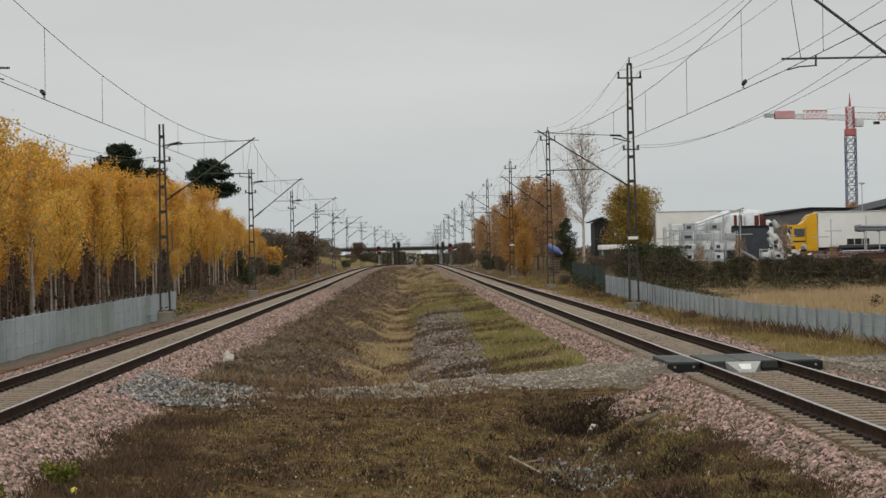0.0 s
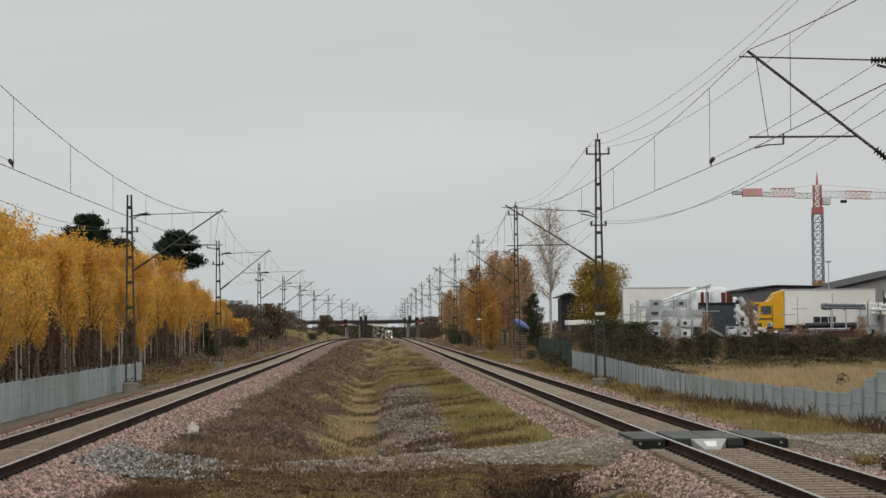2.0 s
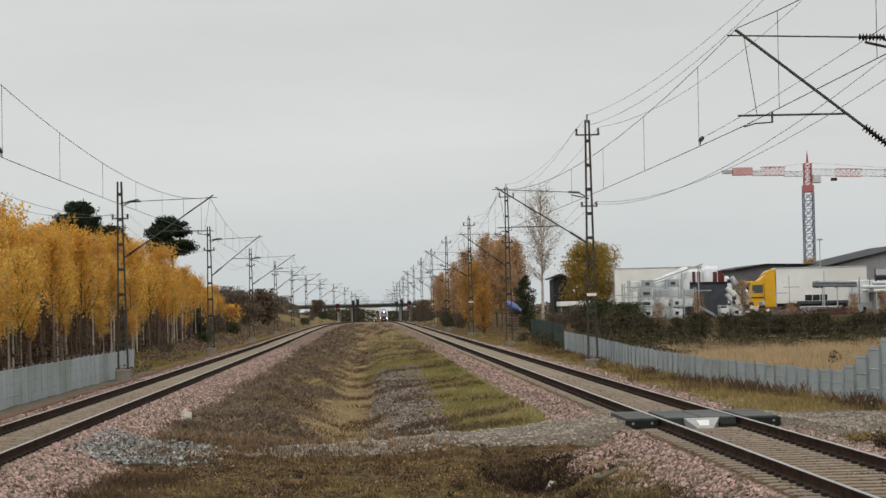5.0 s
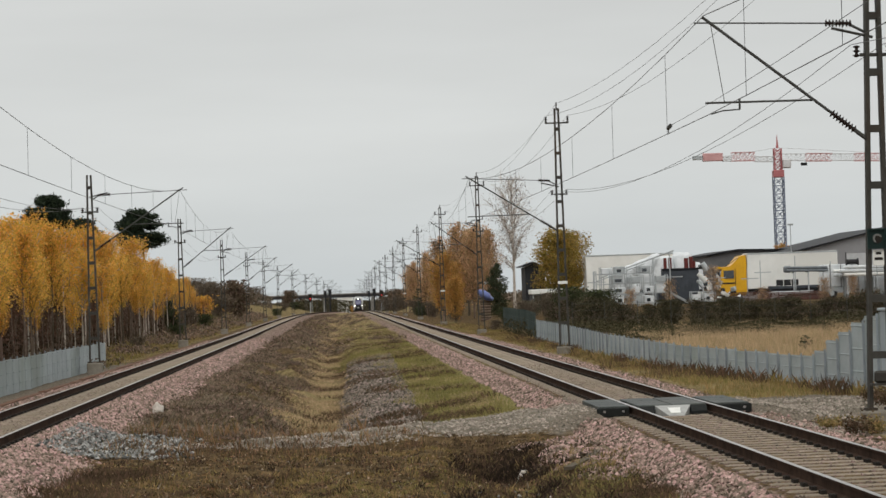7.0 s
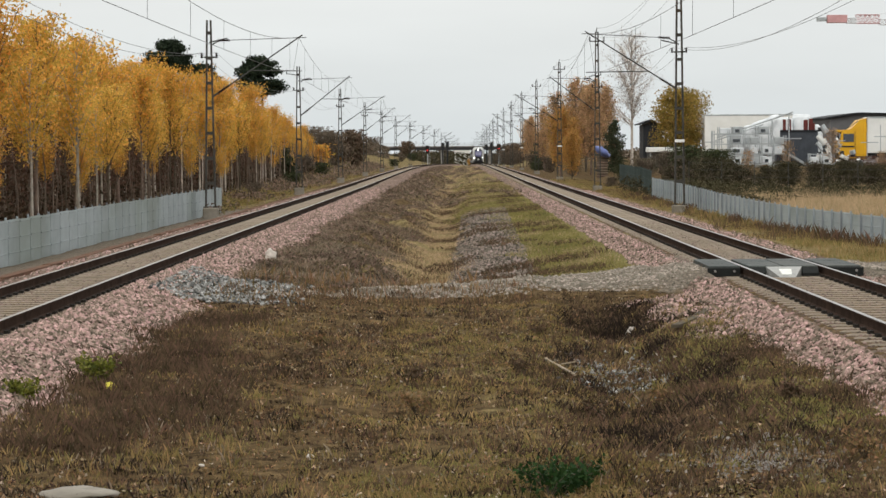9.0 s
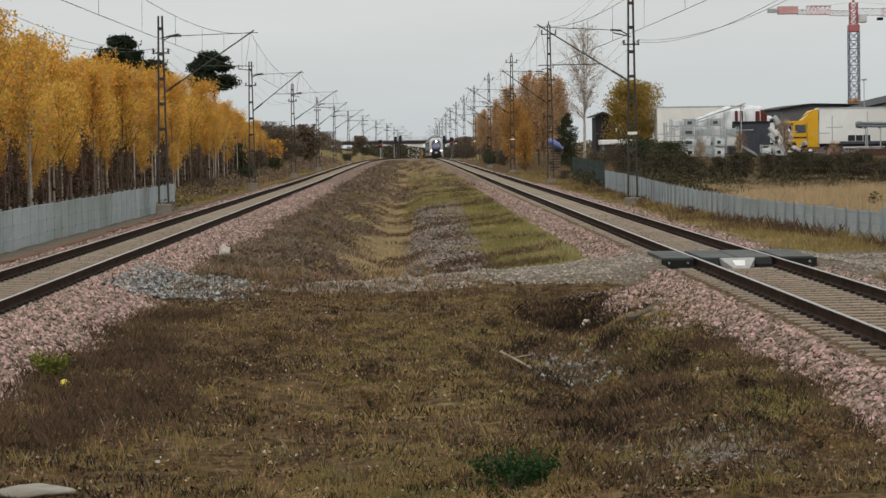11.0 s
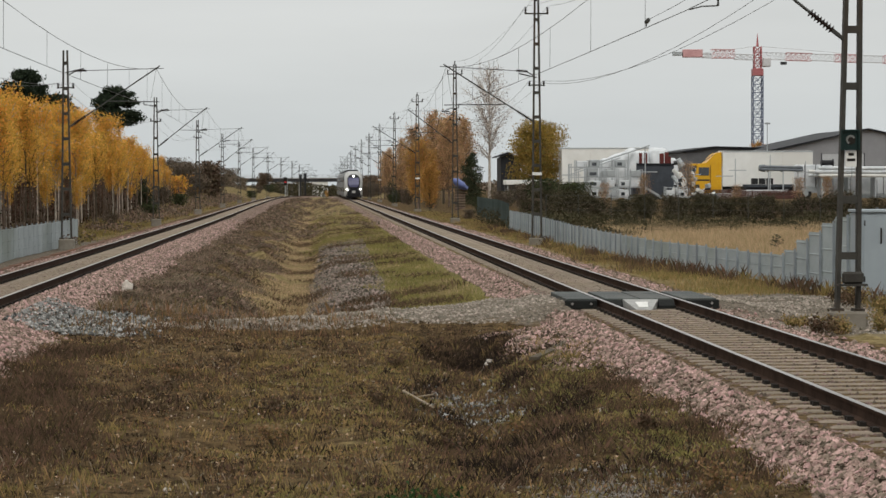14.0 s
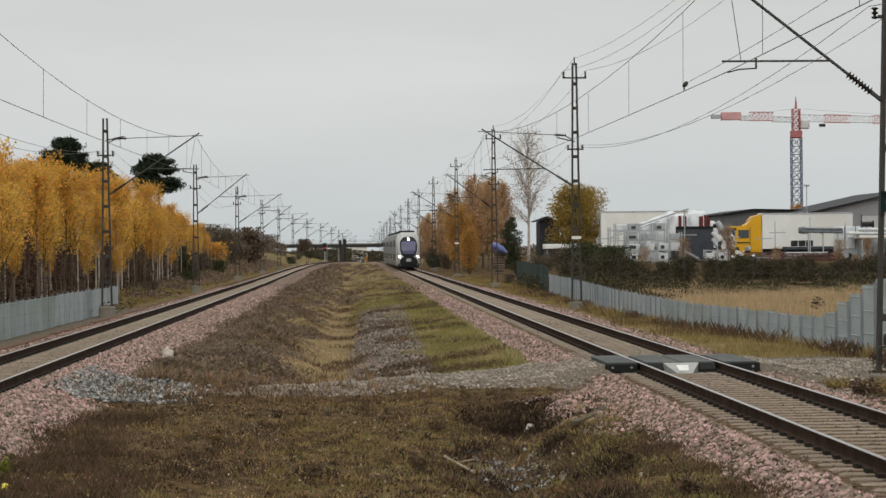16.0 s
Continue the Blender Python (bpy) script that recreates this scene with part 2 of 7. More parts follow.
def box(bm, lo, hi, bevel=0.0):
    """A box between two corners, added to bm."""
    lo, hi = Vector(lo), Vector(hi)
    made = bmesh.ops.create_cube(bm, size=1.0, matrix=Matrix.Translation((lo + hi) / 2) @ Matrix.Diagonal((*(hi - lo), 1)))
    if bevel:
        edges = list({e for v in made["verts"] for e in v.link_edges})
        bmesh.ops.bevel(bm, geom=edges, offset=bevel, segments=1, affect="EDGES")
    return bm


def boxed(lo, hi, bevel=0.0):
    return box(bmesh.new(), lo, hi, bevel)


def bar(bm, a, b, w, d=None, sides=4):
    """A straight bar or rod from a to b, added to bm."""
    a, b = Vector(a), Vector(b)
    m = Matrix.Translation((a + b) / 2) @ (b - a).to_track_quat("Z", "Y").to_matrix().to_4x4()
    if sides == 4:
        bmesh.ops.create_cube(bm, size=1.0, matrix=m @ Matrix.Diagonal((w, d or w, (b - a).length, 1)))
    else:
        bmesh.ops.create_cone(bm, cap_ends=True, segments=sides, radius1=w / 2, radius2=(d or w) / 2, depth=(b - a).length, matrix=m)
    return bm


def rods(*pairs, w=0.05, d=None, sides=6):
    bm = bmesh.new()
    for a, b in pairs:
        bar(bm, a, b, w, d, sides)
    return bm


def loft(bm, rings, closed=True, caps=True):
    """Skin through rings of equal length."""
    rows = [[bm.verts.new(p) for p in ring] for ring in rings]
    k = len(rows[0])
    for r0, r1 in zip(rows, rows[1:]):
        for i in range(k if closed else k - 1):
            j = (i + 1) % k
            bm.faces.new((r0[i], r0[j], r1[j], r1[i]))
    if caps and closed:
        bm.faces.new(rows[0][::-1])
        bm.faces.new(rows[-1])
    bmesh.ops.recalc_face_normals(bm, faces=bm.faces)
    return bm


def empty(name, m=None):
    ob = new(name)
    ob.empty_display_size = 0.3
    if m:
        ob.matrix_basis = m
    return ob


rng = np.random.default_rng(7)


def vnoise(x, y, s, seed=0):
    """Smooth value noise in -1..1 on arrays."""
    table = np.random.default_rng(100 + seed).uniform(-1, 1, (256, 256))
    x, y = np.asarray(x, float) / s, np.asarray(y, float) / s
    xi, yi = np.floor(x).astype(int), np.floor(y).astype(int)
    fx, fy = x - xi, y - yi
    fx, fy = fx * fx * (3 - 2 * fx), fy * fy * (3 - 2 * fy)
    g = lambda a, b: table[a % 256, b % 256]
    return (g(xi, yi) * (1 - fx) + g(xi + 1, yi) * fx) * (1 - fy) + (g(xi, yi + 1) * (1 - fx) + g(xi + 1, yi + 1) * fx) * fy


def bump01(v, a, b, soft):
    """1 between a and b, falling to 0 over soft on both sides."""
    v = np.asarray(v, float)
    return np.clip((v - a) / soft + 0.5, 0, 1) * np.clip((b - v) / soft + 0.5, 0, 1)


# ---- the line of the tracks and the lie of the land ----
XR = 6.33


def right_x(y):
    return XR + 0.6 * np.clip((np.asarray(y, float) - 560) / 250, 0, 1.5)


def left_x(y):
    return np.interp(y, [-100, 54, 165, 255, 330, 400, 470, 530, 590, 660, 760, 1000, 3000],
                     [-7.2, -6.79, -6.3, -6.15, -5.85, -5.1, -3.4, -1.4, 0.4, 1.7, 2.3, 2.5, 2.7])


def dip(y):
    """The grade: level to 330 m, then falling gently to the bridge."""
    u = np.clip((np.asarray(y, float) - 330) / 200, 0, 3.2)
    return -0.45 * u * u


def bed(x, y):
    """Ballast bed height (or -9) across the two tracks."""
    out = np.full(np.shape(x), -9.0)
    for c, inner, top, flat, fall in ((right_x(y), 1.27, -0.225, 1.52, 0.62), (left_x(y), 0.98, -0.166, 1.62, 0.38)):
        a = np.abs(x - c)
        fall = np.where(x > right_x(y), 0.24, fall)
        h = np.where(a < inner, -0.193, np.where(a < flat, top, top - (a - flat) * fall))
        h = np.where(a > 3.2, -9.0, h)
        out = np.maximum(out, h)
    rough = np.minimum(np.abs(x - right_x(y)), np.abs(x - left_x(y))) > 1.3
    return out + rough * (0.02 * vnoise(x, y, 0.5, 8) + 0.015 * vnoise(x, y, 0.2, 9))


def land(x, y):
    """Height of soil."""
    x, y = np.asarray(x, float), np.asarray(y, float)
    xl, xr = left_x(y), right_x(y)
    u = np.clip((x - (xl + 2.3)) / np.maximum((xr - 1.85) - (xl + 2.3), 0.5), 0, 1)
    far = np.clip((y - 51) / 8, 0, 1)
    deep = np.interp(y, [0, 250, 420, 560], [1, 1, 0.4, 0.15])
    swale = -0.42 - deep * 0.72 * np.interp(u, [0, 0.12, 0.3, 0.42, 0.5, 0.6, 0.72, 0.85, 1], [0, 0.06, 0.55, 1.08, 1.05, 0.5, 0.34, 0.2, 0])
    front = -0.44 - 0.12 * np.sin(np.pi * u)
    z = front * (1 - far) + swale * far
    # the hollow before the crossing
    z = z - 0.75 * np.exp(-((x - 2.6) / 0.5) ** 2 - ((y - 43.3) / 2.4) ** 2)
    gully = np.interp(y, [22, 34, 46], [1.75, 2.2, 2.7])
    z = z - 0.22 * np.exp(-((x - gully) / 0.7) ** 2) * bump01(y, 25, 45, 5)
    # the heap of pale stone by the path
    z = z + 0.05 * np.exp(-((x + 4.1) / 0.8) ** 2 - ((y - 49.5) / 2.8) ** 2)
    # the gravel way across to the left track
    w = bump01(y, 47.5, 50.4 + 1.5 * np.clip(x, 0, 6), 1.2) * bump01(x, -6.0, 5.2, 1.5)
    z = z * (1 - w) + w * (-0.36 + 0.012 * (x - 5))
    ramp_up = bump01(y, 47.9, 52.2, 0.8) * np.clip((x - 3.0) / 1.6, 0, 1) * np.clip((9.8 - x) / 1.6, 0, 1)
    # left bank under the wood, right verge
    lb = np.clip((xl - 2.2 - x) / 1.2, 0, 1)
    z = z * (1 - lb) + lb * (-0.47 + np.clip((xl - 4.5 - x) / 10, 0, 1) * (0.9 + 1.5 * np.clip((y - 150) / 120, 0, 1)))
    rb = np.clip((x - xr - 1.9) / 1.2, 0, 1)
    rise = np.clip((x - 14) / 5, 0, 1)
    z = z * (1 - rb) + rb * (-0.42 + 1.25 * rise * np.clip((y - 172) / 12, 0, 1))
    calm = (1 - 0.75 * bump01(x, xl - 4.6, xl - 2.0, 0.8)) * (1 - 0.7 * far * bump01(u, 0.32, 1.1, 0.1))
    z = z + calm * (0.06 * vnoise(x, y, 2.1, 1) + 0.05 * vnoise(x, y, 0.8, 2) + 0.045 * vnoise(x, y, 0.3, 3) * (y < 90))
    # tussocks on the rough bank
    z = z + far * 0.28 * np.clip(vnoise(x, y * 0.45, 0.9, 6) + 0.4 * vnoise(x, y * 0.6, 0.4, 7), -0.3, 1) * bump01(u, 0.13, 0.34, 0.12) * (y < 330)
    z = z + 0.09 * np.clip((y - 110) / 60, 0, 1) * np.clip(vnoise(x, y * 0.16, 1.0, 60), -0.2, 1) * bump01(u, 0.08, 0.9, 0.12) * (y < 420)
    out = (x < 4.93) | (x > 7.83)
    z = np.where(out & (ramp_up > 0.02), np.maximum(z, -0.42 + 0.35 * ramp_up), z)
    near = np.clip((18 - y) / 8, 0, 1)
    return z + near * 0.9


def height(x, y):
    return np.maximum(land(x, y), bed(x, y)) + dip(y)


def steps(*spans):
    out = []
    for a, b, s in spans:
        out += list(np.arange(a, b, s))
    return np.array(out)


def build_ground():
    xs = steps((-3000, -400, 300), (-400, -100, 40), (-100, -30, 6), (-30, -13, 1.0), (-13, 14, 0.16), (14, 40, 1.0), (40, 120, 6), (120, 400, 40), (400, 3001, 300))
    ys = steps((-300, 0, 30), (0, 18, 1.5), (18, 62, 0.17), (62, 160, 0.5), (160, 420, 2.5), (420, 1000, 15), (1000, 4800, 200))
    X, Y = np.meshgrid(xs, ys)
    Z = height(X, Y)
    nx, ny = len(xs), len(ys)
    idx = np.arange(nx * ny).reshape(ny, nx)
    faces = np.stack([idx[:-1, :-1], idx[:-1, 1:], idx[1:, 1:], idx[1:, :-1]], -1).reshape(-1, 4)
    me = mesh_np("ground", np.stack([X, Y, Z], -1).reshape(-1, 3), faces, M_GROUND, True)
    xl, xr = left_x(Y), right_x(Y)
    onbed = (bed(X, Y) > land(X, Y) - 0.05).astype(float)
    onbed = np.where((np.abs(X - xr) < 1.3) | (np.abs(X - xl) < 0.95), 0.3, onbed)
    far = np.clip((Y - 52) / 4, 0, 1)
    mid = 0.5 * (xl + xr)
    W = X + 0.55 * vnoise(X, Y * 0.6, 1.7, 12) + 0.25 * vnoise(X, Y, 0.6, 13)
    way = 47.7 + 0.4 * vnoise(X, Y, 1.5, 14)
    gravel = bump01(Y, way, way + 2.4 + 1.6 * np.clip(X, 0, 6), 1.0) * bump01(X, -6.0, 11.5, 1.0) * np.clip(0.72 + 0.05 * X, 0.5, 0.85)
    gravel = np.maximum(gravel, far * bump01(W, mid + 0.25 + 0.022 * (Y - 78), mid + 2.4, 0.8) * bump01(Y, 63, 126, 10) * 0.75)
    gravel = np.maximum(gravel, 0.6 * np.exp(-((X - 2.75) / 0.5) ** 2 - ((Y - 22.6) / 0.9) ** 2))
    gravel = np.maximum(gravel, 0.8 * bump01(X, 8.2, 11.6, 0.8) * bump01(Y, 43, 57, 2))
    gravel = np.maximum(gravel, 0.7 * bump01(X, xl - 4.0, xl - 1.8, 0.5) * bump01(Y, 20, 122, 6))
    green = far * bump01(W, mid + 2.0, xr - 1.4, 1.0) * bump01(Y, 54, 330, 6) * 0.76
    green = np.maximum(green, 0.62 * np.exp(-((X - 3.7) / 0.6) ** 2 - ((Y - 36.0) / 2.8) ** 2))
    green = np.maximum(green, 0.5 * np.exp(-((X - 3.9) / 0.7) ** 2 - ((Y - 27.0) / 2.5) ** 2))
    green = np.maximum(green, 0.5 * bump01(X, xr + 4, 12, 2) * bump01(Y, 120, 260, 30))
    green = np.maximum(green, 0.55 * bump01(W, mid - 2, xr - 2, 1.0) * bump01(Y, 130, 420, 30))
    straw = far * bump01(W, mid - 1.3, mid + 0.4, 0.9) * 0.66
    straw = np.maximum(straw, 0.50 * far * bump01(W, xl + 2.6, mid - 1, 0.5) * (vnoise(X, Y, 2.0, 16) > -0.1))
    straw = np.maximum(straw, 0.40 * bump01(W, -0.5, 2.6, 1.5) * bump01(Y, 20, 36, 6))
    straw = np.maximum(straw, 0.75 * bump01(X, 13, 32, 2) * bump01(Y, 70, 175, 6))
    straw = np.maximum(straw, 0.6 * bump01(X, xr + 2.7, 11.6, 0.5) * bump01(Y, 30, 230, 10))
    straw = np.maximum(straw, 0.48 * bump01(X, -40, xl - 3.0, 1) * bump01(Y, 120, 700, 10))
    straw = np.maximum(straw, 0.5 * (Y > 450) * (onbed < 0.5))
    for name, v in (("green", green), ("straw", straw), ("gravel", gravel), ("pink", onbed)):
        at = me.attributes.new(name, "FLOAT", "POINT")
        at.data.foreach_set("value", v.astype(np.float32).ravel())
    tagged(new("ground", me), "brown autumn trackside ground with grass, straw and ballast", "ground", kind="structure")


build_ground()


# ---- railway tracks ----
def rail_mesh(path_x, off, ys):
    prof = [(-0.075, -0.172), (0.075, -0.172), (0.075, -0.16), (0.012, -0.14), (0.012, -0.045), (0.036, -0.035), (0.036, -0.004),
            (-0.036, -0.004), (-0.036, -0.035), (-0.012, -0.045), (-0.012, -0.14), (-0.075, -0.16)]
    k = len(prof)
    c = path_x(ys) + off
    v = np.stack([np.stack([c + p[0], ys, dip(ys) + p[1]], -1) for p in prof], 1)
    n = len(ys)
    idx = np.arange(n * k).reshape(n, k)
    nxt = np.roll(idx, -1, axis=1)
    f = np.stack([idx[:-1], nxt[:-1], nxt[1:], idx[1:]], -1).reshape(-1, 4)
    me = mesh_np("rail", v.reshape(-1, 3), f[:, ::-1], M_RAIL)
    me.materials.append(M_RAILTOP)
    tops = np.zeros(len(f), np.int32)
    tops.reshape(n - 1, k)[:, 6] = 1
    me.polygons.foreach_set("material_index", tops)
    return me


def sleeper_mesh():
    bm = bmesh.new()
    loft(bm, [[(x, -0.13, -0.22), (x, 0.13, -0.22), (x, 0.13, z - 0.03), (x, 0.085, z), (x, -0.085, z), (x, -0.13, z - 0.03)]
              for x, z in ((-1.25, -0.03), (-1.1, 0.0), (-0.5, 0.0), (-0.3, -0.004), (0.3, -0.004), (0.5, 0.0), (1.1, 0.0), (1.25, -0.03))])
    me = bpy.data.meshes.new("sleeper")
    bm.to_mesh(me)
    bm.free()
    me.materials.append(M_SLEEPER)
    return me


SLEEPER = sleeper_mesh()
PITCH = 0.585


def track(name, path_x, y0, y1, near0, count, label):
    t = empty(name)
    tagged(t, label, "railway track")
    ys = np.concatenate([np.arange(y0, 300, 6.0), np.arange(300, y1, 10.0)])
    for off in (-0.7535, 0.7535):
        part("rail", rail_mesh(path_x, off, ys), None, t)
    sy = np.arange(near0, near0 + PITCH * count, PITCH)
    for y in sy:
        s = new("sleeper", SLEEPER)
        s.parent = t
        s.location = (float(path_x(y)), float(y), -0.178)
    # sleepers beyond
    base = np.array([v.co for v in SLEEPER.vertices])
    quads = [tuple(p.vertices) for p in SLEEPER.polygons if len(p.vertices) == 4]
    fy = np.arange(sy[-1] + PITCH, 520, PITCH)
    off = np.stack([path_x(fy), fy, dip(fy) - 0.178], -1)
    v = (off[:, None, :] + base[None]).reshape(-1, 3)
    f = (np.arange(len(fy))[:, None, None] * len(base) + np.array(quads)[None]).reshape(-1, 4)
    tagged(part("sleeper_bed", mesh_np("sleeper_bed", v, f, M_SLEEPER), None, t), kind="stuff")
    # clips on both sides of each rail
    cube = np.array([(a, b, c) for a in (-1, 1) for b in (-1, 1) for c in (-1, 1)], float)
    cf = np.array([(0, 1, 3, 2), (4, 6, 7, 5), (0, 4, 5, 1), (2, 3, 7, 6), (0, 2, 6, 4), (1, 5, 7, 3)])
    cy = np.arange(near0, 190, PITCH)
    vs, fs = [], []
    for rail in (-0.7535, 0.7535):
        for side in (-0.115, 0.115):
            for dy in (-0.05, 0.05):
                o = np.stack([path_x(cy) + rail + side, cy + dy, np.full(len(cy), -0.156)], -1)
                vs.append((o[:, None, :] + cube[None] * (0.034, 0.022, 0.024)).reshape(-1, 3))
    v = np.concatenate(vs)
    f = (np.arange(len(v) // 8)[:, None, None] * 8 + cf[None]).reshape(-1, 4)
    tagged(part("rail_fastening", mesh_np("rail_fastening", v, f, M_CLIP), None, t), kind="stuff")
    return t


track("railway_track", right_x, -40, 960, 19.0, 300, "straight railway track on pale concrete sleepers in pink ballast")
track("railway_track", left_x, -40, 960, 31.81, 274, "railway track on concrete sleepers curving towards the bridge")


# ---- level crossing boards ----
def crossing():
    c = empty("crossing_deck", pose(0, 0, 0))
    tagged(c, "black rubber crossing deck laid over the rails", "crossing deck")
    y0, y1 = 48.3, 51.5
    for x0, x1 in ((4.92, 5.50), (5.68, 6.31), (6.35, 6.98), (7.17, 7.80)):
        for a in np.linspace(y0, y1, 4)[:-1]:
            b = a + (y1 - y0) / 3 - 0.015
            part("rubber_panel", boxed((x0, a, -0.13), (x1, b, 0.012), 0.012), M_RUBBER, c)
    for x0, x1 in ((4.88, 5.50), (7.17, 7.84)):
        part("edge_beam", boxed((x0, y0 - 0.10, -0.19), (x1, y0 - 0.01, -0.008), 0.02), M_EDGE, c, "black edge beam")
    bm = bmesh.new()
    loft(bm, [[(6.33 - w, y, -0.19), (6.33 + w, y, -0.19), (6.33 + w * t, y, z), (6.33 - w * t, y, z)]
              for w, y, z, t in ((0.15, y0 - 0.62, -0.17, 1.0), (0.34, y0 - 0.02, 0.0, 1.0))])
    w = part("deflector", bm, M_WEDGE, c, "grey steel deflector wedge between the rails")
    bm = bmesh.new()
    loft(bm, [[(6.33 - a, y, z), (6.33 + a, y, z), (6.33 + a, y, z + 0.01), (6.33 - a, y, z + 0.01)]
              for a, y, z in ((0.09, y0 - 0.50, -0.133), (0.12, y0 - 0.2, -0.048))])
    part("marker_plate", bm, M_WHITE, w, "white marker plate")
    for x0, x1 in ((5.68, 5.985), (6.675, 6.98)):
        part("ramp", loft(bmesh.new(), [[(x0, y, -0.19), (x1, y, -0.19), (x1, y, z), (x0, y, z)] for y, z in ((y0 - 0.14, -0.12), (y0 - 0.01, -0.01))]), M_EDGE, c, "black rubber end piece")
    for x in (5.02, 5.38, 7.28, 7.7):
        part("bolt", rods(((x, y0 - 0.125, -0.08), (x, y0 - 0.10, -0.08)), w=0.05, sides=8), M_RAILTOP, c)


crossing()


# ---- catenary masts ----
def insulator(parent, a, b, r=0.07, n=8, name="insulator"):
    a, b = Vector(a), Vector(b)
    q = (b - a).to_track_quat("Z", "Y").to_matrix()
    prof = []
    for i in range(n):
        prof += [(i + 0.1, 0.35), (i + 0.5, 1.0), (i + 0.75, 0.4)]
    rings = []
    for u, k in prof:
        c = a + (b - a) * (u / n)
        rings.append([c + q @ Vector((math.cos(t) * r * k, math.sin(t) * r * k, 0)) for t in np.linspace(0, 2 * math.pi, 9)[:-1]])
    return part(name, loft(bmesh.new(), rings), M_INSUL, parent, "ribbed brown insulator", True)


def mast(side, top, tip, tall, lamp=False):
    """A two-legged lattice mast at the origin with a cantilever reaching tip metres in x; side is the way to the track."""
    m = empty("catenary_mast")
    tagged(m, "grey lattice steel catenary mast with cantilever on a concrete footing", "catenary mast", "catenary masts")
    s = side
    wb, wt = 0.19, 0.075
    half = lambda z: wb + (wt - wb) * z / top
    for k in (-1, 1):
        bm = bmesh.new()
        loft(bm, [[(k * half(z) - 0.035, -0.09, z), (k * half(z) + 0.035, -0.09, z), (k * half(z) + 0.035, 0.09, z), (k * half(z) - 0.035, 0.09, z)] for z in (-0.16, top)])
        part("leg", bm, M_MAST, m)
        part("base_plate", boxed((k * wb - 0.10, -0.14, -0.18), (k * wb + 0.10, 0.14, -0.13)), M_MAST, m)
    z = 0.75
    while z < top - 0.2:
        h = half(z)
        part("batten", boxed((-h, -0.075, z), (h, -0.068, z + 0.13)), M_MAST, m)
        part("batten", boxed((-h, 0.068, z), (h, 0.075, z + 0.13)), M_MAST, m)
        z += 1.02
    part("footing", boxed((-0.31, -0.31, -0.85), (0.31, 0.31, -0.18), 0.04), M_CONCRETE, m, "pale concrete footing")
    lo, hi = (4.72, 6.80) if tall else (4.35, 6.62)
    tx, tz = s * tip, (6.84 if tip < 3.2 else 7.0) if tall else 6.72
    mx = s * half(5) * 1.2
    a, b = Vector((mx, 0, lo)), Vector((tx + s * 0.15, 0, tz + 0.11))
    u = (b - a).normalized()
    part("strut", rods((a + u * 0.75, b), w=0.055), M_DARKMETAL, m)
    part("strut_foot", rods((a, a + u * 0.28), w=0.08), M_DARKMETAL, m)
    insulator(m, a + u * 0.25, a + u * 0.8, 0.085)
    tie0, tie1 = Vector((mx, 0, hi)), Vector((tx, 0, tz))
    v = (tie1 - tie0).normalized()
    part("tie_rod", rods((tie0 + v * 0.7, tie1 + v * 0.3), w=0.028), M_DARKMETAL, m)
    part("tie_bracket", rods((tie0 - Vector((0, 0, 0.15)), tie0 + v * 0.3), w=0.05), M_DARKMETAL, m)
    insulator(m, tie0 + v * 0.22, tie0 + v * 0.72, 0.075)
    # registration arm and steady arm
    q = a + (b - a) * ((5.43 - lo) / (b.z - lo)) if tall else a + (b - a) * ((5.40 - lo) / (b.z - lo))
    e = Vector((tx + s * 0.12, 0, q.z - 0.03))
    part("registration_arm", rods((q, e), w=0.038), M_DARKMETAL, m)
    d = e - Vector((s * 0.62, 0, 0))
    part("drop_bracket", rods((d + Vector((0, 0, 0.06)), d - Vector((0, 0, 0.13))), w=0.04), M_DARKMETAL, m)
    part("steady_arm", rods((d - Vector((0, 0, 0.12)), d + Vector((s * 0.3, 0, -0.14))), (d + Vector((s * 0.3, 0, -0.14)), d + Vector((s * 0.52, 0, -0.2))), w=0.025), M_DARKMETAL, m)
    part("arm_hanger", rods((tie1, e + Vector((-s * 0.35, 0, 0))), w=0.012, sides=4), M_WIRE, m)
    # side insulators for the return wires
    zi = 6.30 if tall else 6.02
    part("crossarm", boxed((-0.24, -0.03, zi - 0.1), (0.24, 0.03, zi - 0.04)), M_MAST, m)
    for k in (-1, 1):
        insulator(m, (k * 0.30, 0, zi - 0.12), (k * 0.30, 0, zi + 0.12), 0.075, 3, "post_insulator")
    if tall:
        part("top_crossarm", boxed((-0.5, -0.03, 9.2), (0.5, 0.03, 9.26)), M_MAST, m)
        part("finial", rods(((0, 0, top - 0.1), (0, 0, top + 0.25)), w=0.06), M_MAST, m)
        for k in (-1, 1):
            insulator(m, (k * 0.46, 0, 9.24), (k * 0.46, 0, 9.52), 0.07, 3, "post_insulator")
    # short light bracket towards the track
    part("arm_bracket", rods(((0, 0, 6.55), (s * 0.75, 0, 6.72)), w=0.05), M_MAST, m)
    if lamp:
        part("marker_plate", boxed((-0.2, -0.13, 2.45), (0.2, -0.10, 2.57)), M_WHITE, m, "white plate")
    return m


RY = [-14.5, 45.45, 106.65, 166.2, 223.5, 283, 342, 400, 458, 516, 575, 634, 692, 750, 820]
LY = [44.0, 103.8, 160.5, 218.5, 277, 335, 392, 450, 508, 566, 625, 683, 740, 800]


def mast_x(y, side):
    return float(right_x(y)) + (3.40 if 40 < y < 50 else 3.28) if side < 0 else float(left_x(y)) - 3.22


